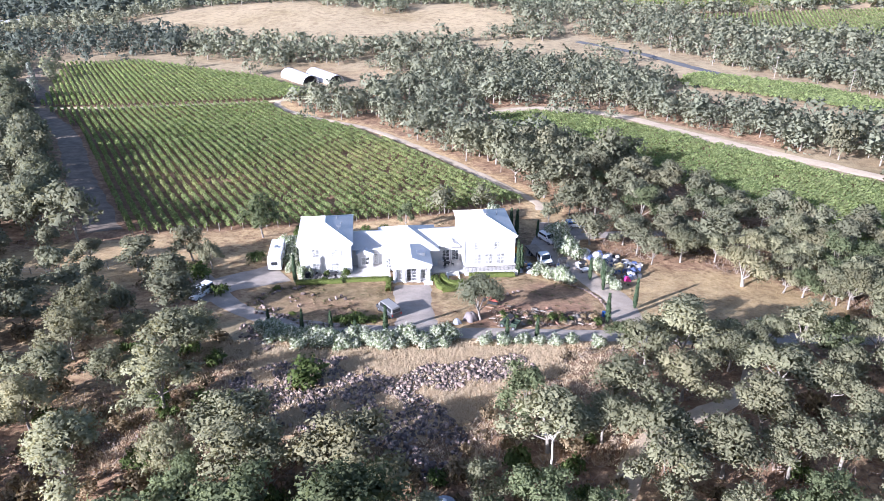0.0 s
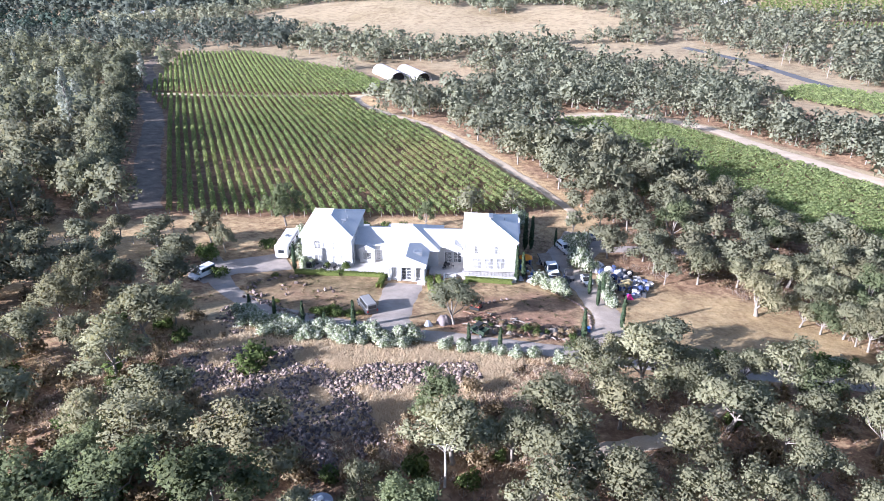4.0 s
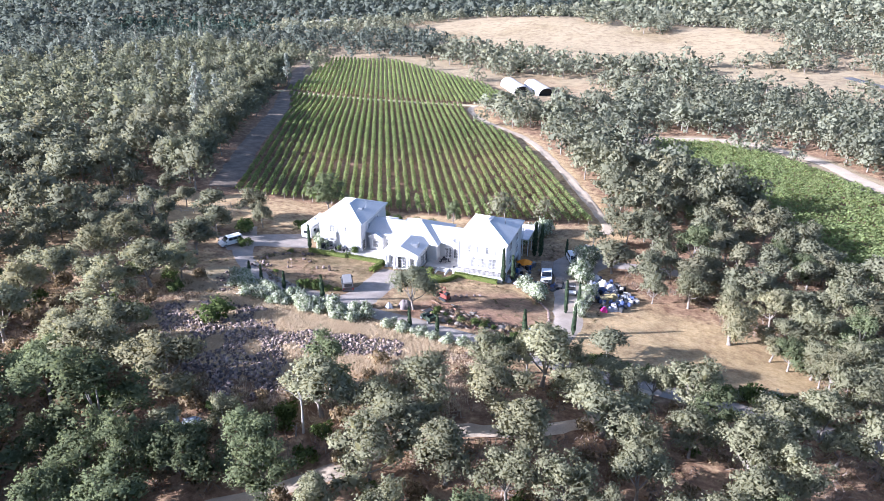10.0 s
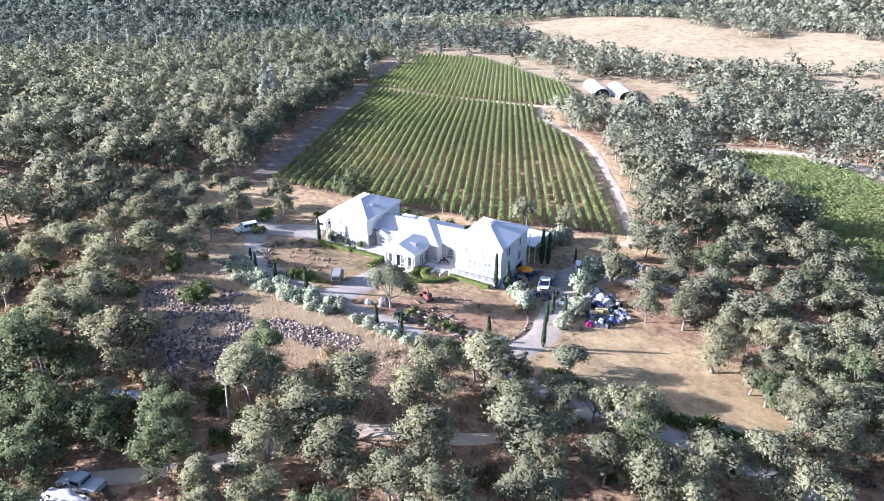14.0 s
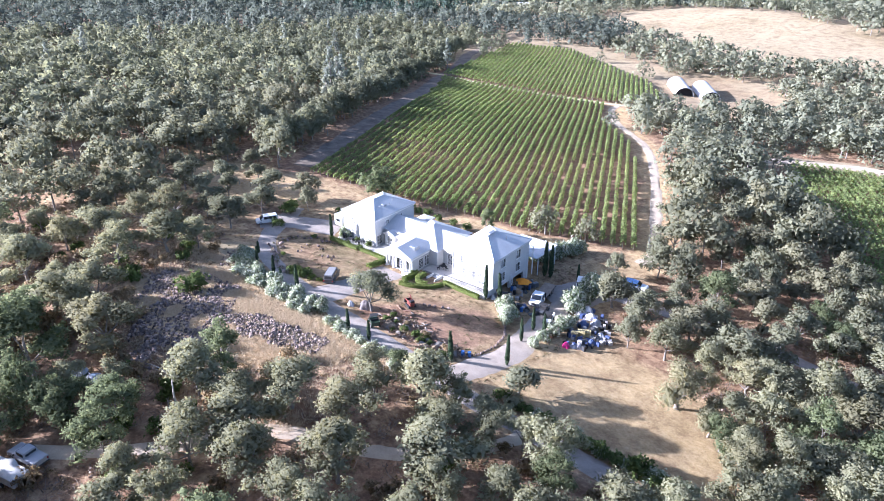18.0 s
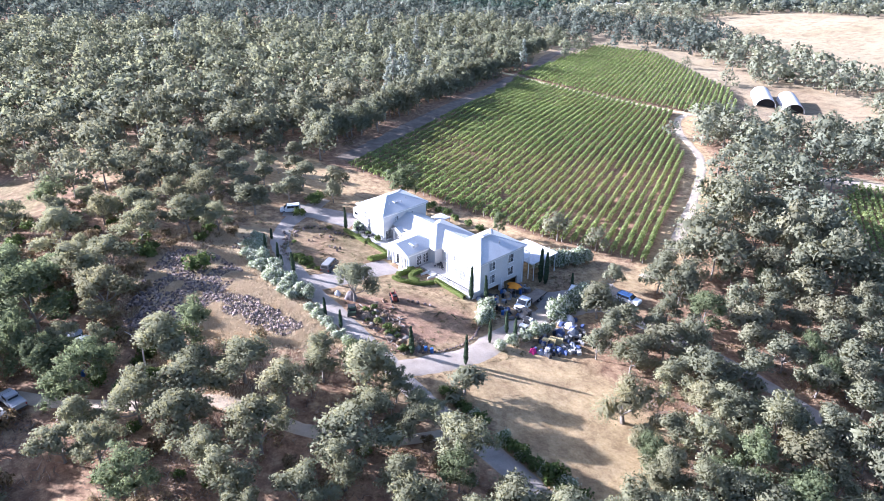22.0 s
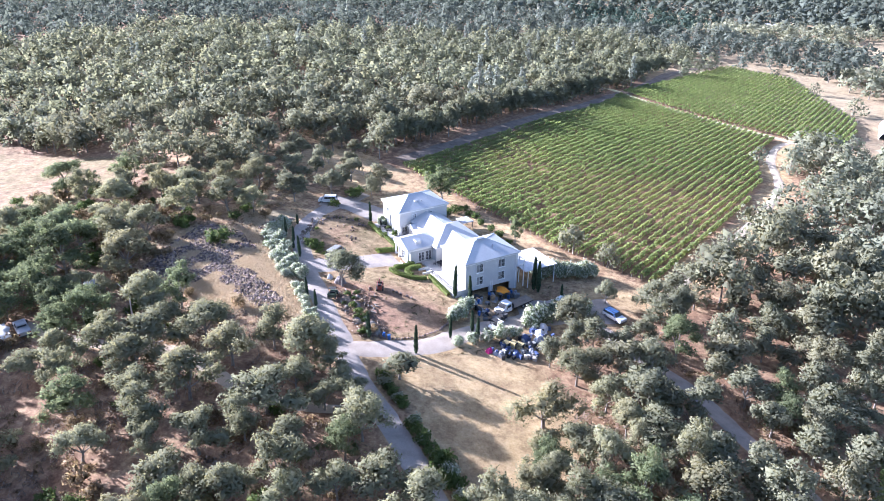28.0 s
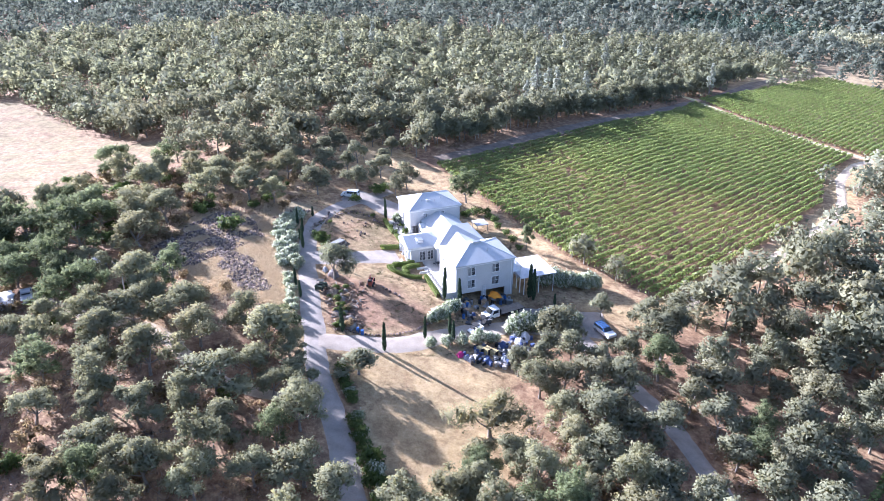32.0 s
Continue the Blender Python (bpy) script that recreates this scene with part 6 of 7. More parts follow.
def car(name, label, x, y, heading, length, width, body, cabin, material, roof_material=None, r=0.34, wheels=(0.8, -0.8), rack=False):
    """A car: lower body and cabin by their side profiles, glass, lamps, bumpers and wheels."""
    v = stand(name, label, "car", x, y, heading)
    w = width / 2
    b = part("body", prism(body, -w, w, 0.06), material, v)
    c = part("cabin", prism(cabin, -w + 0.06, w - 0.06, 0.05, 0.16), roof_material or material, v)
    xs, zs = [p[0] for p in cabin], [p[1] for p in cabin]
    z0, z1 = min(zs), max(zs)
    tops = [p[0] for p in cabin if p[1] > z1 - 0.12]
    for s in (-1, 1):
        y0 = s * (w - 0.13)
        n = 3 if max(xs) - min(xs) > 2.4 else 2
        a, e = min(tops) + 0.08, max(tops) - 0.05
        for k in range(n):
            x0, x1 = a + (e - a) * k / n + 0.05, a + (e - a) * (k + 1) / n - 0.05
            part("side_window", boxes((x0, x1, min(y0, y0 + s * 0.06), max(y0, y0 + s * 0.06), z0 + 0.12, z1 - 0.14)), M_CARGLASS, c)
    front = [p for p in cabin if p[0] == max(xs)][0]
    top_f = max(tops)
    part("windscreen", prism([(front[0] + 0.02, z0 + 0.06), (top_f + 0.03, z1 - 0.06), (top_f - 0.01, z1 - 0.06), (front[0] - 0.06, z0 + 0.06)], -w + 0.2, w - 0.2), M_CARGLASS, c)
    part("rear_window", boxes((min(xs) - 0.01, min(xs) + 0.05, -w + 0.3, w - 0.3, z0 + 0.2, z1 - 0.2)), M_CARGLASS, c)
    for s in (-1, 1):
        part("headlight", boxes((max(p[0] for p in body) - 0.05, max(p[0] for p in body) + 0.02, s * (w - 0.3) - 0.17, s * (w - 0.3) + 0.17, 0.62, 0.78), bevel=0.015), M_LAMP, b)
        part("tail_light", boxes((min(p[0] for p in body) - 0.02, min(p[0] for p in body) + 0.05, s * (w - 0.16) - 0.09, s * (w - 0.16) + 0.09, 0.7, 0.98), bevel=0.015), M_REDLAMP, b)
        part("mirror", boxes((front[0] - 0.3, front[0] - 0.14, s * (w + 0.1) - 0.1, s * (w + 0.1) + 0.1, z0 + 0.02, z0 + 0.2), bevel=0.02), M_BLACK, b)
    for k in (0, 1):
        e = (max, min)[k](p[0] for p in body)
        part("bumper", boxes((e - 0.06, e + 0.08, -w + 0.05, w - 0.05, 0.36, 0.54), bevel=0.03), M_DARKPAINT, b)
    for k in wheels:
        for s in (-1, 1):
            wheel(v, k * length / 2 * 0.78, s * (w - 0.1), r)
    if rack:
        rk = part("roof_rack", boxes(*[(min(tops) + 0.1, max(tops) - 0.1, q - 0.02, q + 0.02, z1 + 0.06, z1 + 0.1) for q in (-w + 0.3, w - 0.3)]), M_IRON, c)
        for k in range(5):
            q = min(tops) + 0.2 + k * (max(tops) - min(tops) - 0.4) / 4
            part("rack_bar", boxes((q - 0.02, q + 0.02, -w + 0.3, w - 0.3, z1 + 0.02, z1 + 0.06)), M_IRON, rk)
    return v


VAN_BODY = [(-2.35, 0.35), (2.3, 0.35), (2.4, 0.8), (2.1, 1.02), (1.5, 1.12), (-2.4, 1.12)]
VAN_CABIN = [(-2.36, 1.06), (1.5, 1.06), (0.75, 1.86), (-2.2, 1.9)]
SUV_BODY = [(-2.4, 0.42), (2.35, 0.42), (2.42, 0.95), (2.2, 1.08), (1.1, 1.16), (-2.42, 1.16)]
SUV_CABIN = [(-2.36, 1.1), (1.05, 1.1), (0.45, 1.76), (-2.2, 1.8)]
car("minivan", "white minivan parked on gravel beside an olive shrub", -41, 104.4, 245, 4.8, 1.95, VAN_BODY, VAN_CABIN, M_WHITEPAINT)
car("sport_utility_car", "dark blue sport utility car with white hood and roof rack", 30, 144, 12, 4.9, 1.95, SUV_BODY, SUV_CABIN, M_WHITEPAINT, M_BLUEPAINT, 0.38, rack=True)
car("dark_van", "dark grey van with paler grey roof by the forecourt", -8.6, 97.8, 127, 4.8, 1.95, VAN_BODY, [(-2.36, 1.06), (1.9, 1.06), (1.2, 1.96), (-2.2, 2.0)], M_DARKPAINT, paint("dusty_grey_paint", (0.22, 0.215, 0.21), 0.6))
car("parked_car", "white car half hidden behind oleanders in the yard", 22.5, 135.5, 300, 4.6, 1.85, SUV_BODY, SUV_CABIN, M_WHITEPAINT)
car("pickup", "old pale grey pickup truck with open bed under the oaks", 8.4, 39.9, 197, 5.2, 1.95, [(-2.6, 0.45), (2.45, 0.45), (2.5, 0.95), (2.3, 1.1), (0.9, 1.15), (-2.6, 1.15)], [(-0.9, 1.1), (1.1, 1.1), (0.55, 1.75), (-0.75, 1.78)], paint("dull_grey_paint", (0.42, 0.42, 0.43), 0.5), None, 0.38)

# flatbed truck in the yard
tr = stand("flatbed_truck", "white-cab flatbed truck with wooden bed in the yard", "truck", 19.5, 127.0, -74)
cabp = part("cab", prism([(1.5, 0.6), (4.5, 0.6), (4.55, 1.35), (3.6, 1.5), (3.1, 2.35), (1.6, 2.4)], -1.1, 1.1, 0.07, 0.1), M_WHITEPAINT, tr)
part("windscreen", prism([(3.66, 1.52), (3.17, 2.28), (3.12, 2.28), (3.58, 1.52)], -0.9, 0.9), M_CARGLASS, cabp)
for s in (-1, 1):
    part("side_window", boxes((1.9, 2.95, s * 1.07 - 0.03, s * 1.07 + 0.03, 1.55, 2.15)), M_CARGLASS, cabp)
    part("headlight", boxes((4.5, 4.58, s * 0.8 - 0.15, s * 0.8 + 0.15, 0.85, 1.1), bevel=0.02), M_LAMP, cabp)
    part("mirror", boxes((3.2, 3.3, s * 1.3 - 0.1, s * 1.3 + 0.1, 1.5, 1.95), bevel=0.02), M_BLACK, cabp)
part("grille", boxes((4.55, 4.6, -0.5, 0.5, 0.8, 1.25), bevel=0.01), M_IRON, cabp)
part("bumper", boxes((4.5, 4.75, -1.1, 1.1, 0.45, 0.7), bevel=0.03), M_IRON, tr)
part("chassis", boxes((-4.2, 4.3, -0.45, 0.45, 0.5, 0.75)), M_IRON, tr)
for k in range(12):
    part("plank", boxes((-4.4, 1.3, -1.2 + 0.2 * k, -1.205 + 0.2 * (k + 1), 1.0, 1.06)), M_PLANK, tr)
part("bed_frame", boxes((-4.4, 1.3, -1.22, -1.12, 0.85, 0.995), (-4.4, 1.3, 1.12, 1.22, 0.85, 0.995), (-4.4, -4.3, -1.12, 1.12, 0.85, 0.995)), M_IRON, tr)
part("headboard", boxes((1.3, 1.38, -1.2, 1.2, 1.0, 2.1), bevel=0.02), M_IRON, tr)
for x in (3.4, -2.6, -1.5):
    for s in (-1, 1):
        wheel(tr, x, s * 0.98, 0.48, 0.32)


def cart(name, label, x, y, heading, material, cage=True):
    """A small utility cart with a roll cage, seats and a cargo bed."""
    v = stand(name, label, "utility cart", x, y, heading)
    part("body", prism([(-1.4, 0.4), (1.3, 0.4), (1.4, 0.75), (0.7, 0.95), (0.5, 0.6), (-0.4, 0.6), (-0.45, 0.95), (-1.4, 0.95)], -0.7, 0.7, 0.04), material, v)
    part("seat", boxes((-0.4, 0.1, -0.6, 0.6, 0.62, 0.8), (-0.45, -0.3, -0.6, 0.6, 0.82, 1.25), bevel=0.04), M_BLACK, v)
    part("cargo_bed", boxes((-1.45, -0.5, -0.72, -0.66, 0.96, 1.2), (-1.45, -0.5, 0.66, 0.72, 0.96, 1.2), (-1.5, -1.45, -0.72, 0.72, 0.96, 1.2)), material, v)
    if cage:
        for s in (-1, 1):
            part("cage_tube", fast_bm(tube([(0.75, s * 0.65, 0.9), (0.45, s * 0.62, 1.8), (-0.45, s * 0.62, 1.8), (-0.5, s * 0.65, 0.9)], [0.035] * 4, 6)), M_IRON, v)
        part("roof", boxes((-0.5, 0.5, -0.68, 0.68, 1.8, 1.86), bevel=0.02), M_BLACK, v)
    for x in (0.95, -0.95):
        for s in (-1, 1):
            wheel(v, x, s * 0.68, 0.32, 0.26)
    return v


cart("utility_cart", "dark utility cart with roll cage at the drive edge", 10.4, 92.2, 150, M_GREENPAINT)
cart("utility_cart", "dark utility cart parked in front of the truck", 23.6, 121.6, -80, M_DARKPAINT)
cart("utility_cart", "white-topped utility cart beside the truck", 26.8, 119.0, -70, M_WHITEPAINT)

# small red loader on the dug lawn
ld = stand("skid_loader", "small red tracked loader on the dug lawn", "loader", 8.6, 102.2, 160)
ld.scale = (0.95, 0.95, 0.95)
part("body", prism([(-0.9, 0.35), (0.7, 0.35), (0.8, 0.8), (0.3, 1.2), (-0.9, 1.25)], -0.45, 0.45, 0.05), M_REDPAINT, ld)
part("engine_cover", boxes((-1.0, -0.2, -0.4, 0.4, 1.2, 1.6), bevel=0.06), M_BLACK, ld)
for s in (-1, 1):
    tk = part("track", prism([(-1.0, 0.15), (-0.8, 0.0), (0.7, 0.0), (0.9, 0.2), (0.8, 0.5), (-0.9, 0.5)], s * 0.62 - 0.15, s * 0.62 + 0.15, 0.03), M_BLACK, ld)
    part("lift_arm", boxes((-0.7, 1.5, s * 0.5 - 0.06, s * 0.5 + 0.06, 1.05, 1.25), bevel=0.02), M_REDPAINT, ld)
part("bucket", prism([(1.3, 0.3), (2.0, 0.25), (1.5, 0.6), (1.4, 1.1), (1.25, 1.1)], -0.7, 0.7), M_IRON, ld)
part("stick", fast_bm(tube([(-0.4, 0, 1.4), (-0.1, 0, 2.5), (0.9, 0, 2.2)], [0.1, 0.09, 0.06], 6)), M_REDPAINT, ld)

# caravan beside the west wing
cv = stand("caravan", "long white caravan trailer parked beside the west wing", "caravan", -31.8, 121.5, 96)
shell = part("shell", prism([(-4.6, 0.6), (4.3, 0.6), (4.6, 1.3), (4.4, 2.6), (3.9, 3.1), (-4.3, 3.15), (-4.6, 2.7)], -1.25, 1.25, 0.1), M_WHITEPAINT, cv)
for x in (-3.0, -0.6, 2.4):
    for s in (-1, 1):
        part("window", boxes((x - 0.5, x + 0.5, s * 1.26 - 0.02, s * 1.26 + 0.02, 1.7, 2.3), bevel=0.01), M_CARGLASS, shell)
part("end_window", boxes((-4.63, -4.58, -0.6, 0.6, 1.6, 2.3)), M_CARGLASS, shell)
part("roof_vent", boxes((-0.5, 0.5, -0.35, 0.35, 3.12, 3.4), bevel=0.05), M_STEEL, shell)
part("awning", boxes((-3.6, 3.2, -1.4, -1.27, 2.75, 2.9), bevel=0.03), M_CANVAS, shell)
part("door", boxes((0.6, 1.3, -1.29, -1.255, 0.75, 2.5), bevel=0.01), M_TRIM, shell)
for x in (-0.5, 0.5):
    for s in (-1, 1):
        wheel(cv, x, s * 1.1, 0.36)
part("hitch", boxes((4.3, 5.6, -0.06, 0.06, 0.5, 0.6)), M_IRON, cv)

def heap_mesh(seed, w, d, h, sides=18, rings=6, rough=0.18, folds=5, dome=2.2):
    """A sagging, folded heap such as a tarp over things."""
    gen = np.random.default_rng(seed)
    bm = bmesh.new()
    ph = gen.uniform(0, 6.28, 4)
    top = bm.verts.new((0, 0, h * gen.uniform(0.9, 1.05)))
    last = None
    for r in range(1, rings + 1):
        ring = []
        for k in range(sides):
            a = 2 * math.pi * k / sides
            s = r / rings
            wob = 1 + rough * math.sin(folds * a + ph[0]) * s + 0.5 * rough * math.sin(3 * a + ph[1])
            z = h * (1 - s ** dome) + rough * h * 0.6 * math.sin(4 * a + 5 * s + ph[2]) * (1 - s) + gen.uniform(-0.04, 0.04)
            ring.append(bm.verts.new((math.cos(a) * w / 2 * s * wob, math.sin(a) * d / 2 * s * wob, max(z, -0.25 if r == rings else 0.02))))
        for k in range(sides):
            j = (k + 1) % sides
            bm.faces.new((top, ring[k], ring[j]) if last is None else (last[k], ring[k], ring[j], last[j]))
        last = ring
    for f in bm.faces:
        f.smooth = True
    return bm


# bleached dead tree in the open below the rocks
snag = stand("dead_tree", "bare bleached dead tree standing on dry ground", "tree", 11.0, 56.2, 20)
M_SNAG = surface("bleached_wood", (0.25, 0.225, 0.2), (0.38, 0.35, 0.315), 2.0, 14.0, 0.9, 0.4)
part("trunk", fast_bm(tube(np.array([(0, 0, -0.3), (0.1, 0, 0.8), (0.25, 0.1, 1.8), (0.2, 0.15, 2.5)]) * 0.48, [0.11, 0.085, 0.06, 0.04], 7)), M_SNAG, snag)
for bend in ([(0.2, 0.1, 1.6), (0.8, 0.3, 2.3), (1.3, 0.2, 2.5)], [(0.2, 0.12, 2.2), (-0.4, 0.0, 2.9), (-1.0, -0.2, 2.9)], [(0.2, 0.15, 2.4), (0.5, 0.3, 3.2), (0.9, 0.1, 3.7)], [(0.12, 0.05, 1.2), (-0.5, 0.4, 1.7), (-0.8, 0.7, 1.6)]):
    part("branch", fast_bm(tube(np.array(bend) * 0.48, [0.045, 0.03, 0.015], 5)), M_SNAG, snag)

# white box trailer next to the pickup
bt = stand("cargo_trailer", "white tarp-covered cargo trailer under the oaks", "trailer", 10.2, 37.2, 18)
part("box", boxes((-2.6, 2.6, -1.1, 1.1, 0.55, 1.75), bevel=0.08), M_DUSTY, bt)
part("tarp_cover", heap_mesh(9, 5.4, 2.5, 0.55), M_DUSTY, bt).location = (0, 0, 1.7)
part("tongue", boxes((2.4, 3.5, -0.05, 0.05, 0.5, 0.6)), M_IRON, bt)
for x in (-0.45, 0.45):
    for s in (-1, 1):
        wheel(bt, x, s * 1.2, 0.34)


# ---- tents, tanks and clutter ----
def tarp(name, label, x, y, w, d, h, material, seed, category="tarp", group="", turn=0):
    ob = part(name, heap_mesh(seed, w, d, h, dome=3.4 if category == "tent" else 2.2), material)
    ob.matrix_world = pose(x, y, gz(x, y) + 0.02, 0, 0, turn)
    tagged(ob, label, category, group)
    return ob


M_TENT = surface("brown_grey_tent", (0.12, 0.10, 0.10), (0.22, 0.19, 0.185), 0.9, 10.0, 0.7, 0.2, own=True)
M_WHITETARP = surface("white_tarp", (0.5, 0.48, 0.485), (0.68, 0.655, 0.65), 1.0, 10.0, 0.6, 0.3, own=True)
M_BLUETARP = surface("blue_tarp", (0.045, 0.065, 0.15), (0.11, 0.145, 0.28), 1.0, 10.0, 0.6, 0.3, own=True)
M_GREYTARP = surface("grey_blue_tarp", (0.20, 0.21, 0.24), (0.38, 0.39, 0.42), 1.0, 10.0, 0.6, 0.3, own=True)
M_PINK = surface("magenta_plastic", (0.50, 0.02, 0.14), (0.66, 0.05, 0.24), 1.0, 10.0, 0.45, 0.2, own=True)
M_YELLOW = surface("yellow_wood", (0.45, 0.35, 0.15), (0.58, 0.47, 0.25), 1.5, 12.0, 0.6, 0.2, own=True)
M_ORANGE = surface("orange_fabric", (0.72, 0.22, 0.015), (0.85, 0.33, 0.03), 1.5, 12.0, 0.7, 0.2, own=True)
M_BLUEPLASTIC = surface("blue_plastic", (0.03, 0.09, 0.27), (0.06, 0.14, 0.36), 1.5, 12.0, 0.4, 0.1, own=True)
M_TERRA = surface("terracotta", (0.22, 0.125, 0.09), (0.34, 0.2, 0.145), 1.5, 12.0, 0.8, 0.2, own=True)
M_CARDBOARD = surface("cardboard", (0.34, 0.24, 0.14), (0.46, 0.34, 0.22), 1.5, 12.0, 0.9, 0.2, own=True)
tarp("dome_tent", "brown-grey dome tent beside the drive", 4.5, 95.2, 2.4, 2.2, 1.35, M_TENT, 1, "tent")
tarp("covered_cart", "grey tarp thrown over a cart by the drive", 2.3, 93.7, 1.4, 1.2, 0.9, M_GREYTARP, 2)
J = "things in the junk pile"
for k, (x, y, w, d, h, m, lab) in enumerate((
        (29.2, 128.0, 2.6, 2.2, 1.4, M_WHITETARP, "white plastic tarp heaped over stored goods"), (31.0, 126.4, 2.4, 2.0, 1.2, M_WHITETARP, "white plastic tarp heaped over stored goods"),
        (28.6, 126.4, 1.8, 1.5, 1.0, M_WHITETARP, "white plastic tarp heaped over stored goods"), (33.0, 125.0, 2.4, 2.0, 1.1, M_GREYTARP, "grey-blue tarp over stacked goods"),
        (36.2, 121.6, 2.2, 1.7, 0.9, M_GREYTARP, "grey-blue tarp over stacked goods"), (31.8, 122.8, 1.9, 1.6, 1.1, M_BLUETARP, "dark blue tarp over stacked goods"),
        (34.2, 122.4, 2.0, 1.6, 1.0, M_DARKPAINT, "black plastic sheet over stacked goods"), (36.4, 118.4, 1.9, 1.5, 0.9, M_BLUETARP, "dark blue tarp over stacked goods"),
        (34.1, 114.1, 1.5, 1.3, 0.8, M_PINK, "bright magenta plastic bundle on dry grass"), (35.7, 115.6, 1.4, 1.2, 0.7, M_WHITETARP, "white plastic tarp heaped over stored goods"),
        (35.0, 115.0, 1.5, 1.2, 0.6, M_GREYTARP, "grey-blue tarp over stacked goods"), (35.2, 117.0, 1.6, 1.3, 0.8, M_DARKPAINT, "black plastic sheet over stacked goods"))):
    tarp("tarp", lab, x, y, w, d, h, m, 20 + k, "tarp", J, k * 37)


def crate(x, y, w, d, h, m, label, name="crate", turn=0, group=J, lift=0.0):
    """A slatted crate, pallet or box."""
    c = tagged(new(name), label, name.replace("_", " "), group)
    c.matrix_world = pose(x, y, gz(x, y) + lift, 0, 0, turn)
    # yellow pallets have a near-black core that paints shade between the boards
    part("box", boxes((-w / 2 + 0.03, w / 2 - 0.03, -d / 2 + 0.03, d / 2 - 0.03, -0.12, h - 0.02), bevel=0.02), M_DARK if m is M_YELLOW else m, c)
    n = max(2, int(h / 0.28))
    for k in range(n):
        z = h * k / n
        for y0 in (-d / 2, d / 2 - 0.028):
            part("slat", boxes((-w / 2, w / 2, y0, y0 + 0.028, z + 0.03, z + h / n - 0.03)), m, c)
    for k in range(5):
        x0 = -w / 2 + w * k / 5
        part("top_board", boxes((x0 + 0.03, x0 + w / 5 - 0.03, -d / 2 + 0.03, d / 2 - 0.03, h - 0.018, h + 0.01)), m, c)
    return c


for k, (x, y) in enumerate(((33.0, 118.2), (33.6, 119.3), (34.2, 120.3))):
    crate(x, y, 1.3, 1.1, 0.9 + 0.2 * (k % 2), M_YELLOW, "stack of yellow wooden pallets in the junk pile", "pallet_stack", 20 + 8 * k)
for k in range(190):
    x, y = rng.uniform(28.6, 38.8), rng.uniform(113, 131)
    if not inside([(33.8, 113.2), (31, 120.5), (28, 127), (29, 129.4), (32, 129), (37, 124.5), (38.8, 120.5), (36.6, 115.2)], np.array([x]), np.array([y]))[0]:
        continue
    m = (M_CANVAS, M_BLUETARP, M_DUSTY, M_DARKPAINT, M_BLUETARP, M_BLACK)[k % 6]
    crate(x, y, rng.uniform(0.35, 0.9), rng.uniform(0.3, 0.7), rng.uniform(0.3, 0.9), m, ("weathered grey box", "dark blue plastic bin", "dusty white cabinet", "dark metal box", "blue plastic bin", "black plastic crate")[k % 6] + " in the junk pile", "storage_box", rng.uniform(0, 360))


def barrel(x, y, m, label, r=0.29, h=0.88, name="barrel", group=""):
    b = tagged(new(name), label, name.replace("_", " "), group)
    b.matrix_world = pose(x, y, gz(x, y), 0, 0, rng.uniform(0, 360))
    body = part("body", cyl(r, -0.05, h, 16), m, b)
    part("lid", cyl(r * 0.9, h, h + 0.03, 16), m, b)
    for z in (0.3, 0.62):
        part("hoop", cyl(r + 0.02, h * z, h * z + 0.05, 16), m, body)


barrel(26.0, 97.2, M_BLUEPLASTIC, "bright blue plastic barrel on the garden bed")
barrel(26.8, 97.9, M_BLUEPLASTIC, "bright blue plastic barrel on the garden bed")
barrel(7.2, 49.2, M_BLUEPLASTIC, "bright blue plastic barrel among the oaks")
for x, y in ((-2.6, 50.2), (0.2, 51.0)):
    t = tagged(new("water_tank"), "round water tank with pale lid and white pipe", "water tank", "water tanks under the oaks")
    t.matrix_world = pose(x, y, gz(x, y))
    part("tank", cyl(1.25, -0.2, 1.9, 24), M_GREENPAINT, t)
    part("lid", cyl(1.25, 1.9, 2.25, 24, top=0.35), M_GREYTARP, t)
    part("pipe", boxes((-1.3, 1.3, -0.05, 0.05, 2.1, 2.2)), M_TRIM, t)
    part("hatch", cyl(0.3, 2.2, 2.36, 14, at=(0, 0.1, 0)), M_TRIM, t)

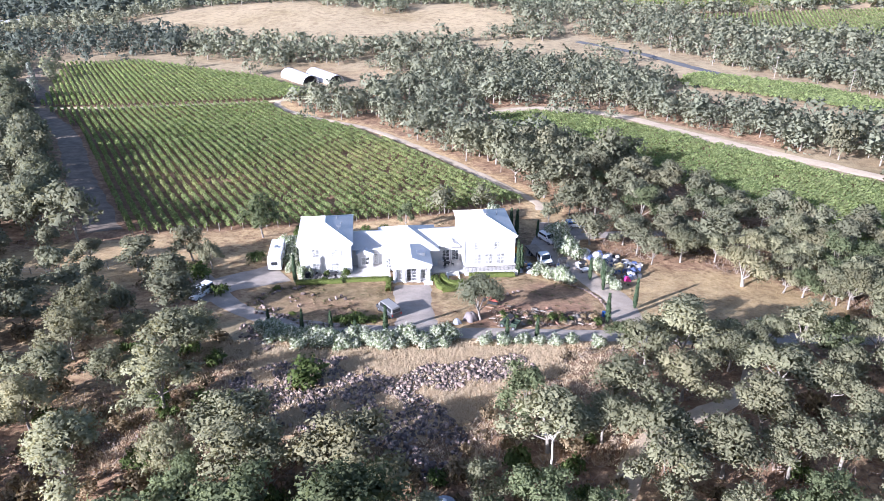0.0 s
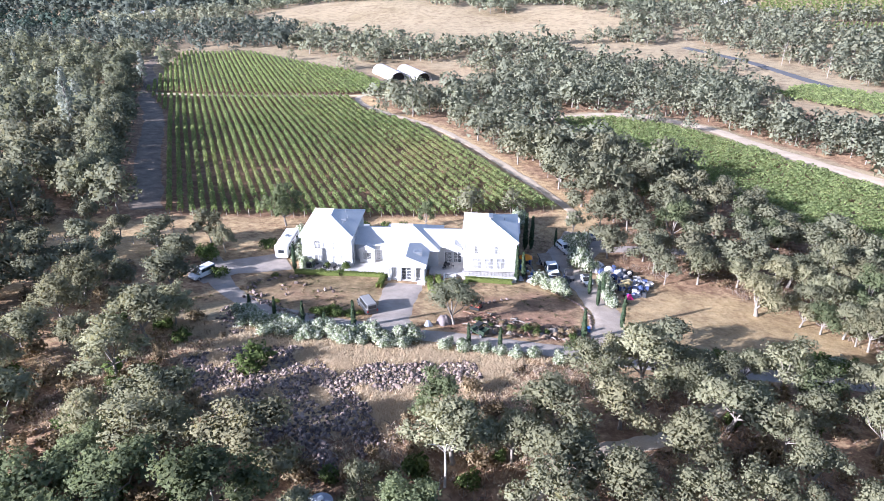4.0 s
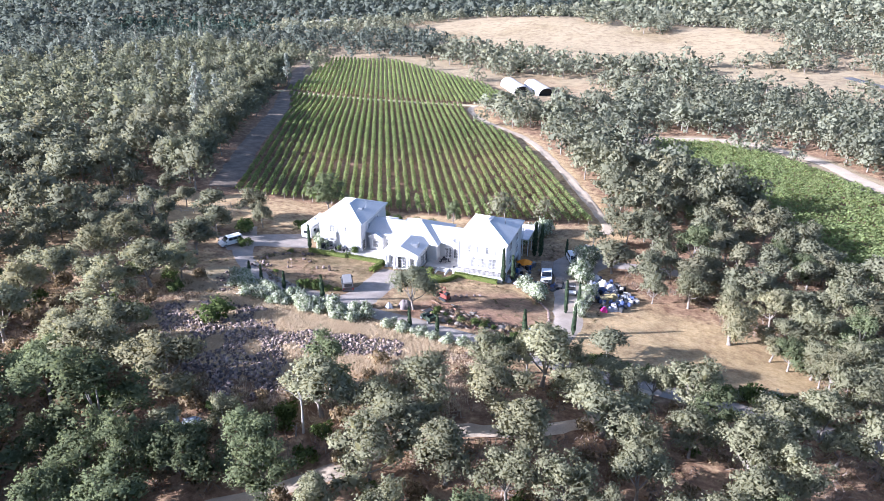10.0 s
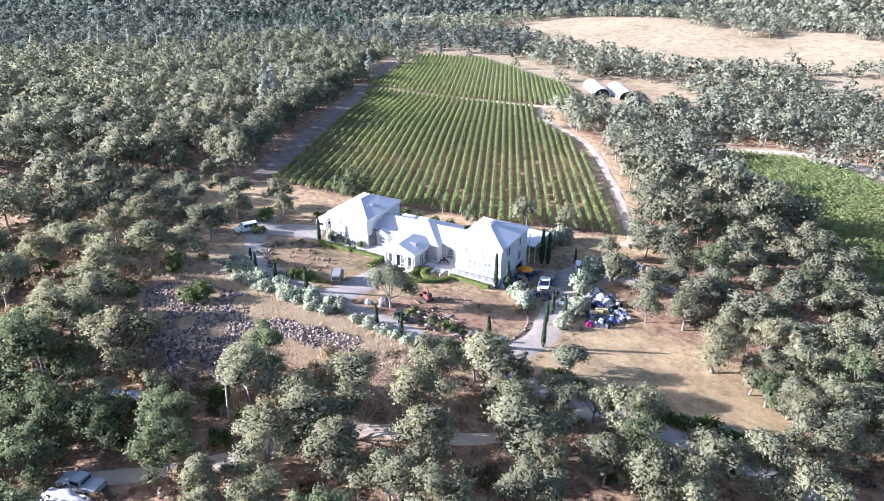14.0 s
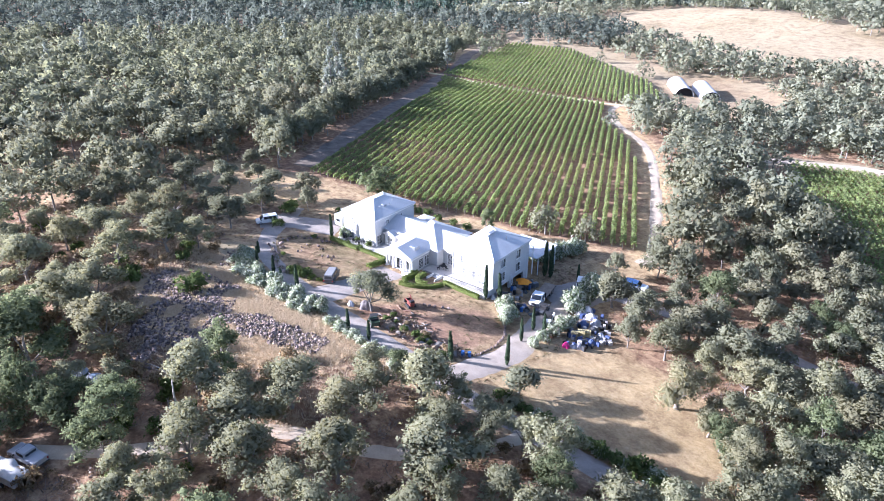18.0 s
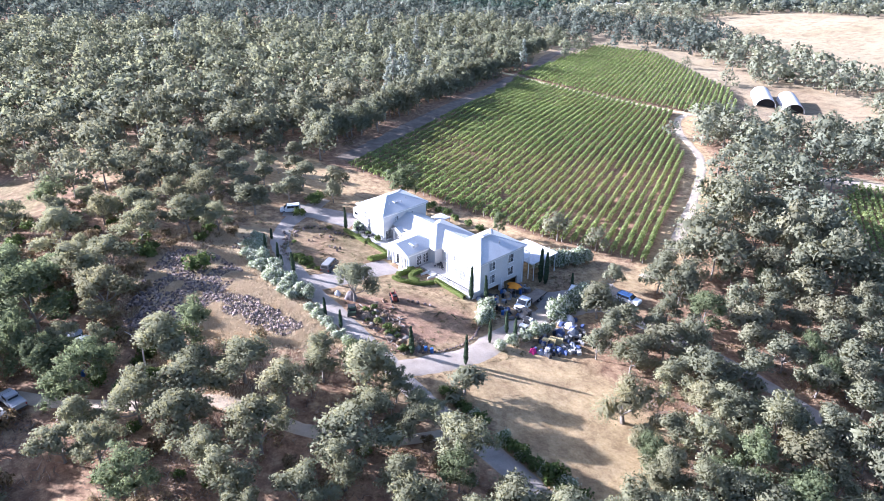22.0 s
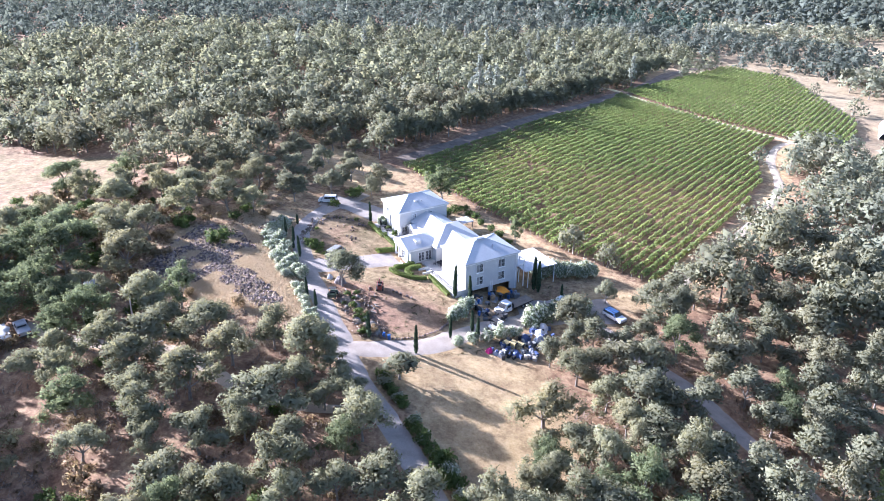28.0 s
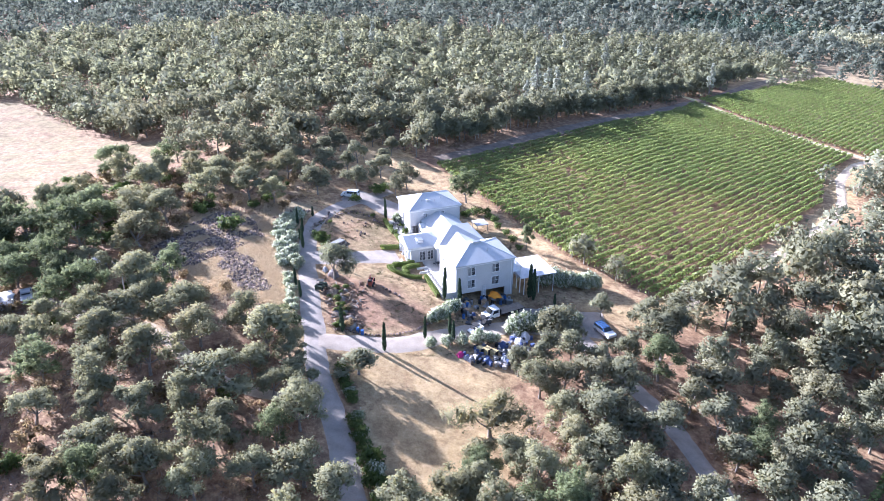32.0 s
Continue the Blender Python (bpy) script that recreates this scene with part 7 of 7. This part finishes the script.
# garage contents and canopy
og = tagged(new("canopy_frame"), "orange fabric canopy on a frame by the garage", "canopy")
og.matrix_world = pose(15.0, 126.6, gz(15, 126.6), 0, 0, 6)
part("canopy", heap_mesh(7, 3.0, 2.4, 0.7), M_ORANGE, og).location = (0, 0, 1.7)
for x in (-1.2, 1.2):
    for y in (-0.9, 0.9):
        part("pole", cyl(0.03, -0.1, 1.85, 8, at=(x, y, 0)), M_STEEL, og)
for k in range(48):
    u, v = rng.uniform(20.0, 22.6), rng.uniform(4.5, 16.5)
    if k % 4 == 0:
        u, v = rng.uniform(19.8, 27.0), rng.uniform(3.0, 7.0)
    x, y = at_house((u, v))[0]
    if k % 3 == 0:
        crate(x, y, rng.uniform(0.6, 1.2), rng.uniform(0.5, 0.9), rng.uniform(0.5, 1.1), (M_DARKPAINT, M_STEEL, M_CARDBOARD)[k // 3 % 3], "stored box in front of the garage", "storage_box", rng.uniform(0, 90), "things round the garage")
    elif k % 3 == 1:
        barrel(x, y, (M_IRON, M_BLUEPLASTIC, M_STEEL)[k // 3 % 3], "drum standing by the garage", group="things round the garage")
    else:
        tarp("tarp", "dark tarp thrown over goods by the garage", x, y, rng.uniform(1.0, 1.8), 1.1, rng.uniform(0.5, 0.9), (M_DARKPAINT, M_CANVAS, M_GREYTARP)[k // 3 % 3], 60 + k, "tarp", "things round the garage")
for k in range(16):
    x, y = rng.uniform(15.5, 24.0), rng.uniform(116.5, 122.5)
    if k % 2:
        tarp("tarp", "dark tarp thrown over goods by the garage", x, y, rng.uniform(0.9, 1.7), 1.0, rng.uniform(0.4, 0.8), (M_DARKPAINT, M_BLUETARP, M_BLACK)[k % 3], 160 + k, "tarp", "things round the garage", k * 40)
    else:
        crate(x, y, rng.uniform(0.5, 1.1), rng.uniform(0.4, 0.8), rng.uniform(0.4, 0.9), (M_DARKPAINT, M_STEEL, M_CARDBOARD)[k % 3], "stored box in front of the garage", "storage_box", rng.uniform(0, 90), "things round the garage")
ldx, ldy = at_house((19.6, 10.9))[0]
lad = tagged(new("ladder"), "pale ladder leaning on the garage wall", "ladder")
lad.matrix_world = pose(ldx + 0.4, ldy, gz(ldx, ldy), 0, -10, 6)
for s in (-1, 1):
    part("stile", boxes((-0.03, 0.03, s * 0.25 - 0.03, s * 0.25 + 0.03, -0.1, 3.2)), M_TRIM, lad)
for k in range(9):
    part("rung", boxes((-0.02, 0.02, -0.22, 0.22, 0.25 + 0.33 * k, 0.29 + 0.33 * k)), M_TRIM, lad)

# brush, logs and pots on the dug garden bed
G = "debris on the garden bed"
for k in range(56):
    x, y = rng.uniform(9.5, 25), rng.uniform(93, 97.5)
    if k > 22:
        x, y = rng.uniform(8, 18), rng.uniform(95, 101)
    a, ln = rng.uniform(0, 6.28), rng.uniform(0.5, 1.7)
    z0, z1 = gz(x, y) + 0.1, gz(x + ln * math.cos(a), y + ln * math.sin(a)) + rng.uniform(0.1, 0.35)
    ob = part("log", fast_bm(tube([(x, y, z0), (x + ln / 2 * math.cos(a), y + ln / 2 * math.sin(a) + 0.08, (z0 + z1) / 2 + 0.06), (x + ln * math.cos(a), y + ln * math.sin(a), z1)], [rng.uniform(0.1, 0.2), 0.12, 0.07], 7)), (M_BARK, M_FURROW, M_TERRA)[k % 3])
    tagged(ob, ("grey cut log on bare soil", "dark rotten log on bare soil", "reddish broken timber on bare soil")[k % 3], "log", G)
for k in range(46):
    x, y = rng.uniform(9.5, 25), rng.uniform(93.2, 97.2)
    w = rng.uniform(1.0, 2.3)
    if k % 2:
        tarp("brush_mound", "low heap of dark brush and soil", x, y, w, w * 0.8, rng.uniform(0.3, 0.6), (M_FURROW, M_BARK)[k % 4 // 2], 100 + k, "brush", G, k * 50)
    else:
        bush(DRYBUSH if k % 4 else SHRUBS, "weed_clump", x, y, w * 0.8, w * 0.6, "small clump of weeds on the bed", G)
for k, (x, y) in enumerate(((10.5, 105), (11.3, 105.6), (12.4, 106.6), (13.2, 107.2), (9.6, 104.6), (-18, 104), (-17.2, 104.8), (-19, 103.2), (-16.4, 103.6), (-24, 106), (-26, 108.4), (-25.2, 109))):
    ob = new("garden_rock", ROCKS[k % 8])
    s = rng.uniform(0.6, 1.1)
    ob.matrix_world = pose(x, y, gz(x, y) + 0.2, *rng.uniform(0, 360, 3)) @ Matrix.Diagonal((s, s, s, 1))
    tagged(ob, "loose grey rock lying on the lawn", "rock", "rocks on the lawn")
for k in range(26):
    x, y = rng.uniform(-30, -22), rng.uniform(98, 112)
    ob = new("garden_rock", ROCKS[k % 8])
    s = rng.uniform(0.3, 0.8)
    if abs(y - (96 + (x + 30) * 1.2)) < 3 or k % 3 == 0:
        ob.matrix_world = pose(x, y, gz(x, y) + 0.15, *rng.uniform(0, 360, 3)) @ Matrix.Diagonal((s, s, s, 1))
    else:
        ob.matrix_world = pose(-30.5 + k * 0.3, 97.8 - k * 0.06, gz(-30.5 + k * 0.3, 97.8 - k * 0.06) + 0.15, *rng.uniform(0, 360, 3)) @ Matrix.Diagonal((s, s, s, 1))
    tagged(ob, "loose grey rock lying on the lawn", "rock", "rocks on the lawn")

for k, (x, y) in enumerate(spline([(-15.5, 92.6), (-20, 93.2), (-25, 95.8), (-29.5, 99.8), (-31, 104), (-28.5, 108.5)], 0.7)):
    ob = new("garden_rock", ROCKS[(3 * k) % 8])
    s = rng.uniform(0.4, 0.9)
    x, y = x + rng.normal(0, 0.35), y + rng.normal(0, 0.35)
    ob.matrix_world = pose(x, y, gz(x, y) + 0.15 * s, *rng.uniform(0, 360, 3)) @ Matrix.Diagonal((s, s, s, 1))
    tagged(ob, "rough grey rock bordering the lawn", "rock", "rocks bordering the lawn")

# terrace furniture
def on_house(ob, u, v, z, turn=0):
    ob.matrix_world = HOUSE @ pose(u, v, z, 0, 0, turn)
    return ob


for k, (u, v, z) in enumerate(((-17.2, 3.2, 0.05), (-14.6, 3.4, 0.05), (6.6, 5.6, 0.1))):
    tb = on_house(tagged(new("patio_table"), "dark round patio table on the terrace", "table", "terrace furniture"), u, v, z)
    part("tabletop", cyl(0.6, 0.7, 0.74, 18), M_IRON, tb)
    for a in (0.8, 2.4, 3.9, 5.5):
        part("leg", cyl(0.025, 0, 0.7, 6, at=(0.4 * math.cos(a), 0.4 * math.sin(a), 0)), M_IRON, tb)
    for q in range(3):
        a = 2.1 * q + k
        ch = on_house(tagged(new("patio_chair"), "dark metal patio chair on the terrace", "chair", "terrace furniture"), u + 1.05 * math.cos(a), v + 0.95 * math.sin(a), z, math.degrees(a) + 90)
        part("seat", boxes((-0.24, 0.24, -0.24, 0.24, 0.42, 0.47), bevel=0.02), M_IRON, ch)
        part("backrest", boxes((-0.24, 0.24, 0.2, 0.24, 0.5, 0.95), bevel=0.015), M_IRON, ch)
        for sx in (-0.2, 0.2):
            for sy in (-0.2, 0.2):
                part("leg", boxes((sx - 0.02, sx + 0.02, sy - 0.02, sy + 0.02, 0, 0.415)), M_IRON, ch)
gr = on_house(tagged(new("barbecue"), "black lidded barbecue on the front terrace", "barbecue"), -19.2, 3.6, 0.05)
part("cart", boxes((-0.5, 0.5, -0.3, 0.3, 0.1, 0.8), bevel=0.02), M_IRON, gr)
part("lid", cyl(0.34, -0.45, 0.45, 14, "x", (0, 0, 0.9)), M_BLACK, gr)
bn = on_house(tagged(new("garden_bench"), "pale wooden bench beside the entrance", "bench"), 2.4, -1.6, -0.15)
part("seat", boxes((-0.75, 0.75, -0.25, 0.2, 0.42, 0.47), bevel=0.01), M_TRIM, bn)
part("backrest", boxes((-0.75, 0.75, 0.2, 0.25, 0.5, 0.95), bevel=0.01), M_TRIM, bn)
for sx in (-0.68, 0.68):
    for sy in (-0.2, 0.18):
        part("leg", boxes((sx - 0.03, sx + 0.03, sy - 0.03, sy + 0.03, -0.3, 0.415)), M_TRIM, bn)

# ---- lawn tree and other single trees ----
oak(6.0, 95.2, 1.14, 0, 1.1, 40, "grey-green tree with pale trunk on the front lawn", "", OAK_LAWN)

# ---- outbuildings ----
cp = tagged(new("carport"), "low carport with white sheet roof behind the house", "carport")
cp.matrix_world = pose(8.8, 136.6, gz(8.8, 136.6), 0, 0, 6)
part("roof", boxes((-4.8, 4.2, -4.2, 4.0, 3.9, 4.05), bevel=0.02), M_WHITETARP, cp)
for x in (-3.4, 4.0):
    for y in (-3.4, 0, 3.4):
        part("post", boxes((x - 0.07, x + 0.07, y - 0.07, y + 0.07, -0.8, 3.9)), M_TRIM, cp)
gz1 = tagged(new("gazebo"), "small white-topped gazebo behind the west wing", "gazebo")
gz1.matrix_world = pose(-20.5, 134.2, gz(-20.5, 134.2), 0, 0, 6)
part("roof", hip_roof(-1.7, 1.7, -1.6, 1.6, 1.9, 0.4, "x"), M_WHITETARP, gz1)
for x in (-1.5, 1.5):
    for y in (-1.4, 1.4):
        part("post", boxes((x - 0.06, x + 0.06, y - 0.06, y + 0.06, -0.6, 1.75)), M_POST, gz1)
rw = tagged(new("garden_wall"), "pale low garden wall behind the house", "wall")
for k in range(14):
    x, y = at_house((-12 + 1.9 * k, 21.6))[0]
    ob = part("wall_panel", boxes((-0.93, 0.93, -0.1, 0.1, -0.6, 0.75), bevel=0.02), M_STUCCO, rw)
    ob.matrix_basis = pose(x, y, gz(x, y), 0, 0, 6)
for k in range(9):
    x, y = at_house((-6 + 2.4 * k, 23.5 + 0.6 * math.sin(k)))[0]
    bush(SHRUBS if k % 2 else DRYBUSH, "bank_shrub", x, y, rng.uniform(1.4, 2.2), rng.uniform(0.9, 1.4), "olive green shrub on the bank behind the house", "shrubs on the back bank")

for x, y, w in ((-28.7, 132.6, 2.8), (-29.8, 136.0, 3.2), (-30.8, 139.2, 2.6), (-27.6, 138.4, 2.2), (-25, 139.5, 2.6), (-21, 139.0, 2.4), (-16.5, 139.6, 2.2), (-12.4, 140.0, 2.4), (-8, 140.2, 2.0), (-33, 131.5, 2.4)):
    bush(SHRUBS, "back_shrub", x, y, w, w * 0.7, "dark green shrub between the house and the vineyard", "shrubs behind the house")


def hoop_house(x, y, turn):
    """A plastic-covered growing tunnel with open ends; a near-black sheet inside stands for its shade."""
    h = tagged(new("greenhouse"), "white plastic-covered hoop greenhouse beside the vineyard", "greenhouse", "hoop greenhouses")
    h.matrix_world = pose(x, y, gz(x, y), 0, 0, turn)
    n, w, t, ln = 14, 4.4, 4.4, 25.0
    pts = [(-w * math.cos(math.pi * k / n), t * math.sin(math.pi * k / n) ** 0.8) for k in range(n + 1)]
    v = [(px, yy, pz - 0.2) for yy in (0, ln) for px, pz in pts] + [(px * 0.985, yy, pz * 0.985 - 0.2) for yy in (0, ln) for px, pz in pts]
    m = n + 1
    f = [(k, k + 1, m + k + 1, m + k) for k in range(n)] + [(2 * m + k, 3 * m + k, 3 * m + k + 1, 2 * m + k + 1) for k in range(n)]
    f += [(k, 2 * m + k, 2 * m + k + 1, k + 1) for k in range(n)] + [(m + k, m + k + 1, 3 * m + k + 1, 3 * m + k) for k in range(n)]
    part("cover", poly_mesh(v, f), M_WHITETARP, h)
    for k in range(8):
        yy = 0.1 + k * (ln - 0.2) / 7
        part("hoop", fast_bm(tube([(px * 0.97, yy, pz * 0.97 - 0.2) for px, pz in pts], [0.05] * m, 5)), M_STEEL, h)
    part("end_wall", poly_mesh([(px * 0.95, 2.5, pz * 0.95 - 0.2) for px, pz in pts], [tuple(range(m))]), M_DARK, h)


hoop_house(-66, 355, 37.5)
hoop_house(-53.2, 357, 37.5)


def shed(x, y, w, d, h, turn, label, roof=None):
    s = tagged(new("shed"), label, "shed", "far buildings")
    s.matrix_world = pose(x, y, gz(x, y), 0, 0, turn)
    walls(s, -w / 2, w / 2, -d / 2, d / 2, -1, h, t=0.2)
    part("roof", hip_roof(-w / 2 - 0.4, w / 2 + 0.4, -d / 2 - 0.4, d / 2 + 0.4, h + 0.1, 1.4, "x", hip0=False, hip1=False), roof or M_ROOF, s)
    part("door", boxes((-1.0, 1.0, -d / 2 - 0.05, -d / 2 - 0.003, 0, 2.2)), M_DARK, s)
    for x in (-w / 3, w / 3):
        window_part(s, pose(x, -d / 2, 0.9), 1.1, 1.1)


shed(-176, 52, 9, 6, 3.2, 80, "pale-roofed shed among the oaks")
for x, y, w, t in ((-350, 640, 16, 10), (-262, 655, 14, -20), (-330, 560, 12, 30), (-520, -60, 14, 70), (-610, 180, 16, 60), (150, 690, 16, 0), (250, 720, 18, 15), (-190, 700, 20, 5)):
    shed(x, y, w, w * 0.6, 3.6, t, "distant pale-roofed house among trees")


def pole(x, y, turn):
    p = tagged(new("utility_pole"), "tall wooden utility pole with crossarm by the road", "utility pole", "utility poles along the road")
    p.matrix_world = pose(x, y, gz(x, y), 0, 0, turn)
    part("mast", cyl(0.2, -0.5, 11.5, 8, top=0.12), M_POST, p)
    part("crossarm", boxes((-1.3, 1.3, -0.07, 0.07, 10.4, 10.6)), M_POST, p)
    for x in (-1.2, -0.4, 0.4, 1.2):
        part("insulator", cyl(0.06, 10.6, 10.8, 6, at=(x, 0, 0)), M_TRIM, p)


for x, y in ((136, 430), (150, 396), (168, 358), (186, 320), (198, 282)):
    pole(x, y, 35)

# dead tree, bare and white
sn = tagged(new("dead_tree"), "bare bleached dead tree among the oaks", "tree")
sn.matrix_world = pose(11.5, 57, gz(11.5, 57))
M_BLEACHED = surface("bleached_wood", (0.42, 0.39, 0.35), (0.62, 0.58, 0.53), 1.0, 10.0, 0.9, 0.4, own=True)
part("trunk", fast_bm(tube([(0, 0, -0.3), (0.1, 0, 2.5), (0.0, 0.2, 5.2)], [0.17, 0.12, 0.08], 7)), M_BLEACHED, sn)
for a, r in ((0.4, 1.9), (2.3, 1.6), (3.9, 2.1), (5.2, 1.2)):
    part("branch", fast_bm(tube([(0.02, 0.15, 4.6), (r * 0.5 * math.cos(a), r * 0.5 * math.sin(a), 6.2), (r * math.cos(a), r * math.sin(a), 6.8)], [0.07, 0.05, 0.02], 6)), M_BLEACHED, sn)

# wire fence along the woods by the vineyard
fn = tagged(new("wire_fence"), "wire fence with grey wooden posts at the vineyard edge", "fence")
fp = boxes((-0.06, 0.06, -0.06, 0.06, -0.3, 1.4))
fm = bpy.data.meshes.new("post")
fp.to_mesh(fm)
fp.free()
fm.materials.append(M_POST)
for x, y in spline([(-90, 118), (-74, 112), (-62, 116), (-58, 124)], 3.0)[:40]:
    ob = new("post", fm)
    ob.location = (x, y, gz(x, y))
    ob.parent = fn
for h in (0.5, 0.9, 1.3):
    q = spline([(-90, 118), (-74, 112), (-62, 116), (-58, 124)], 3.0)
    part("wire", fast_bm(tube([(x, y, gz(x, y) + h) for x, y in q], [0.012] * len(q), 4)), M_STEEL, fn)
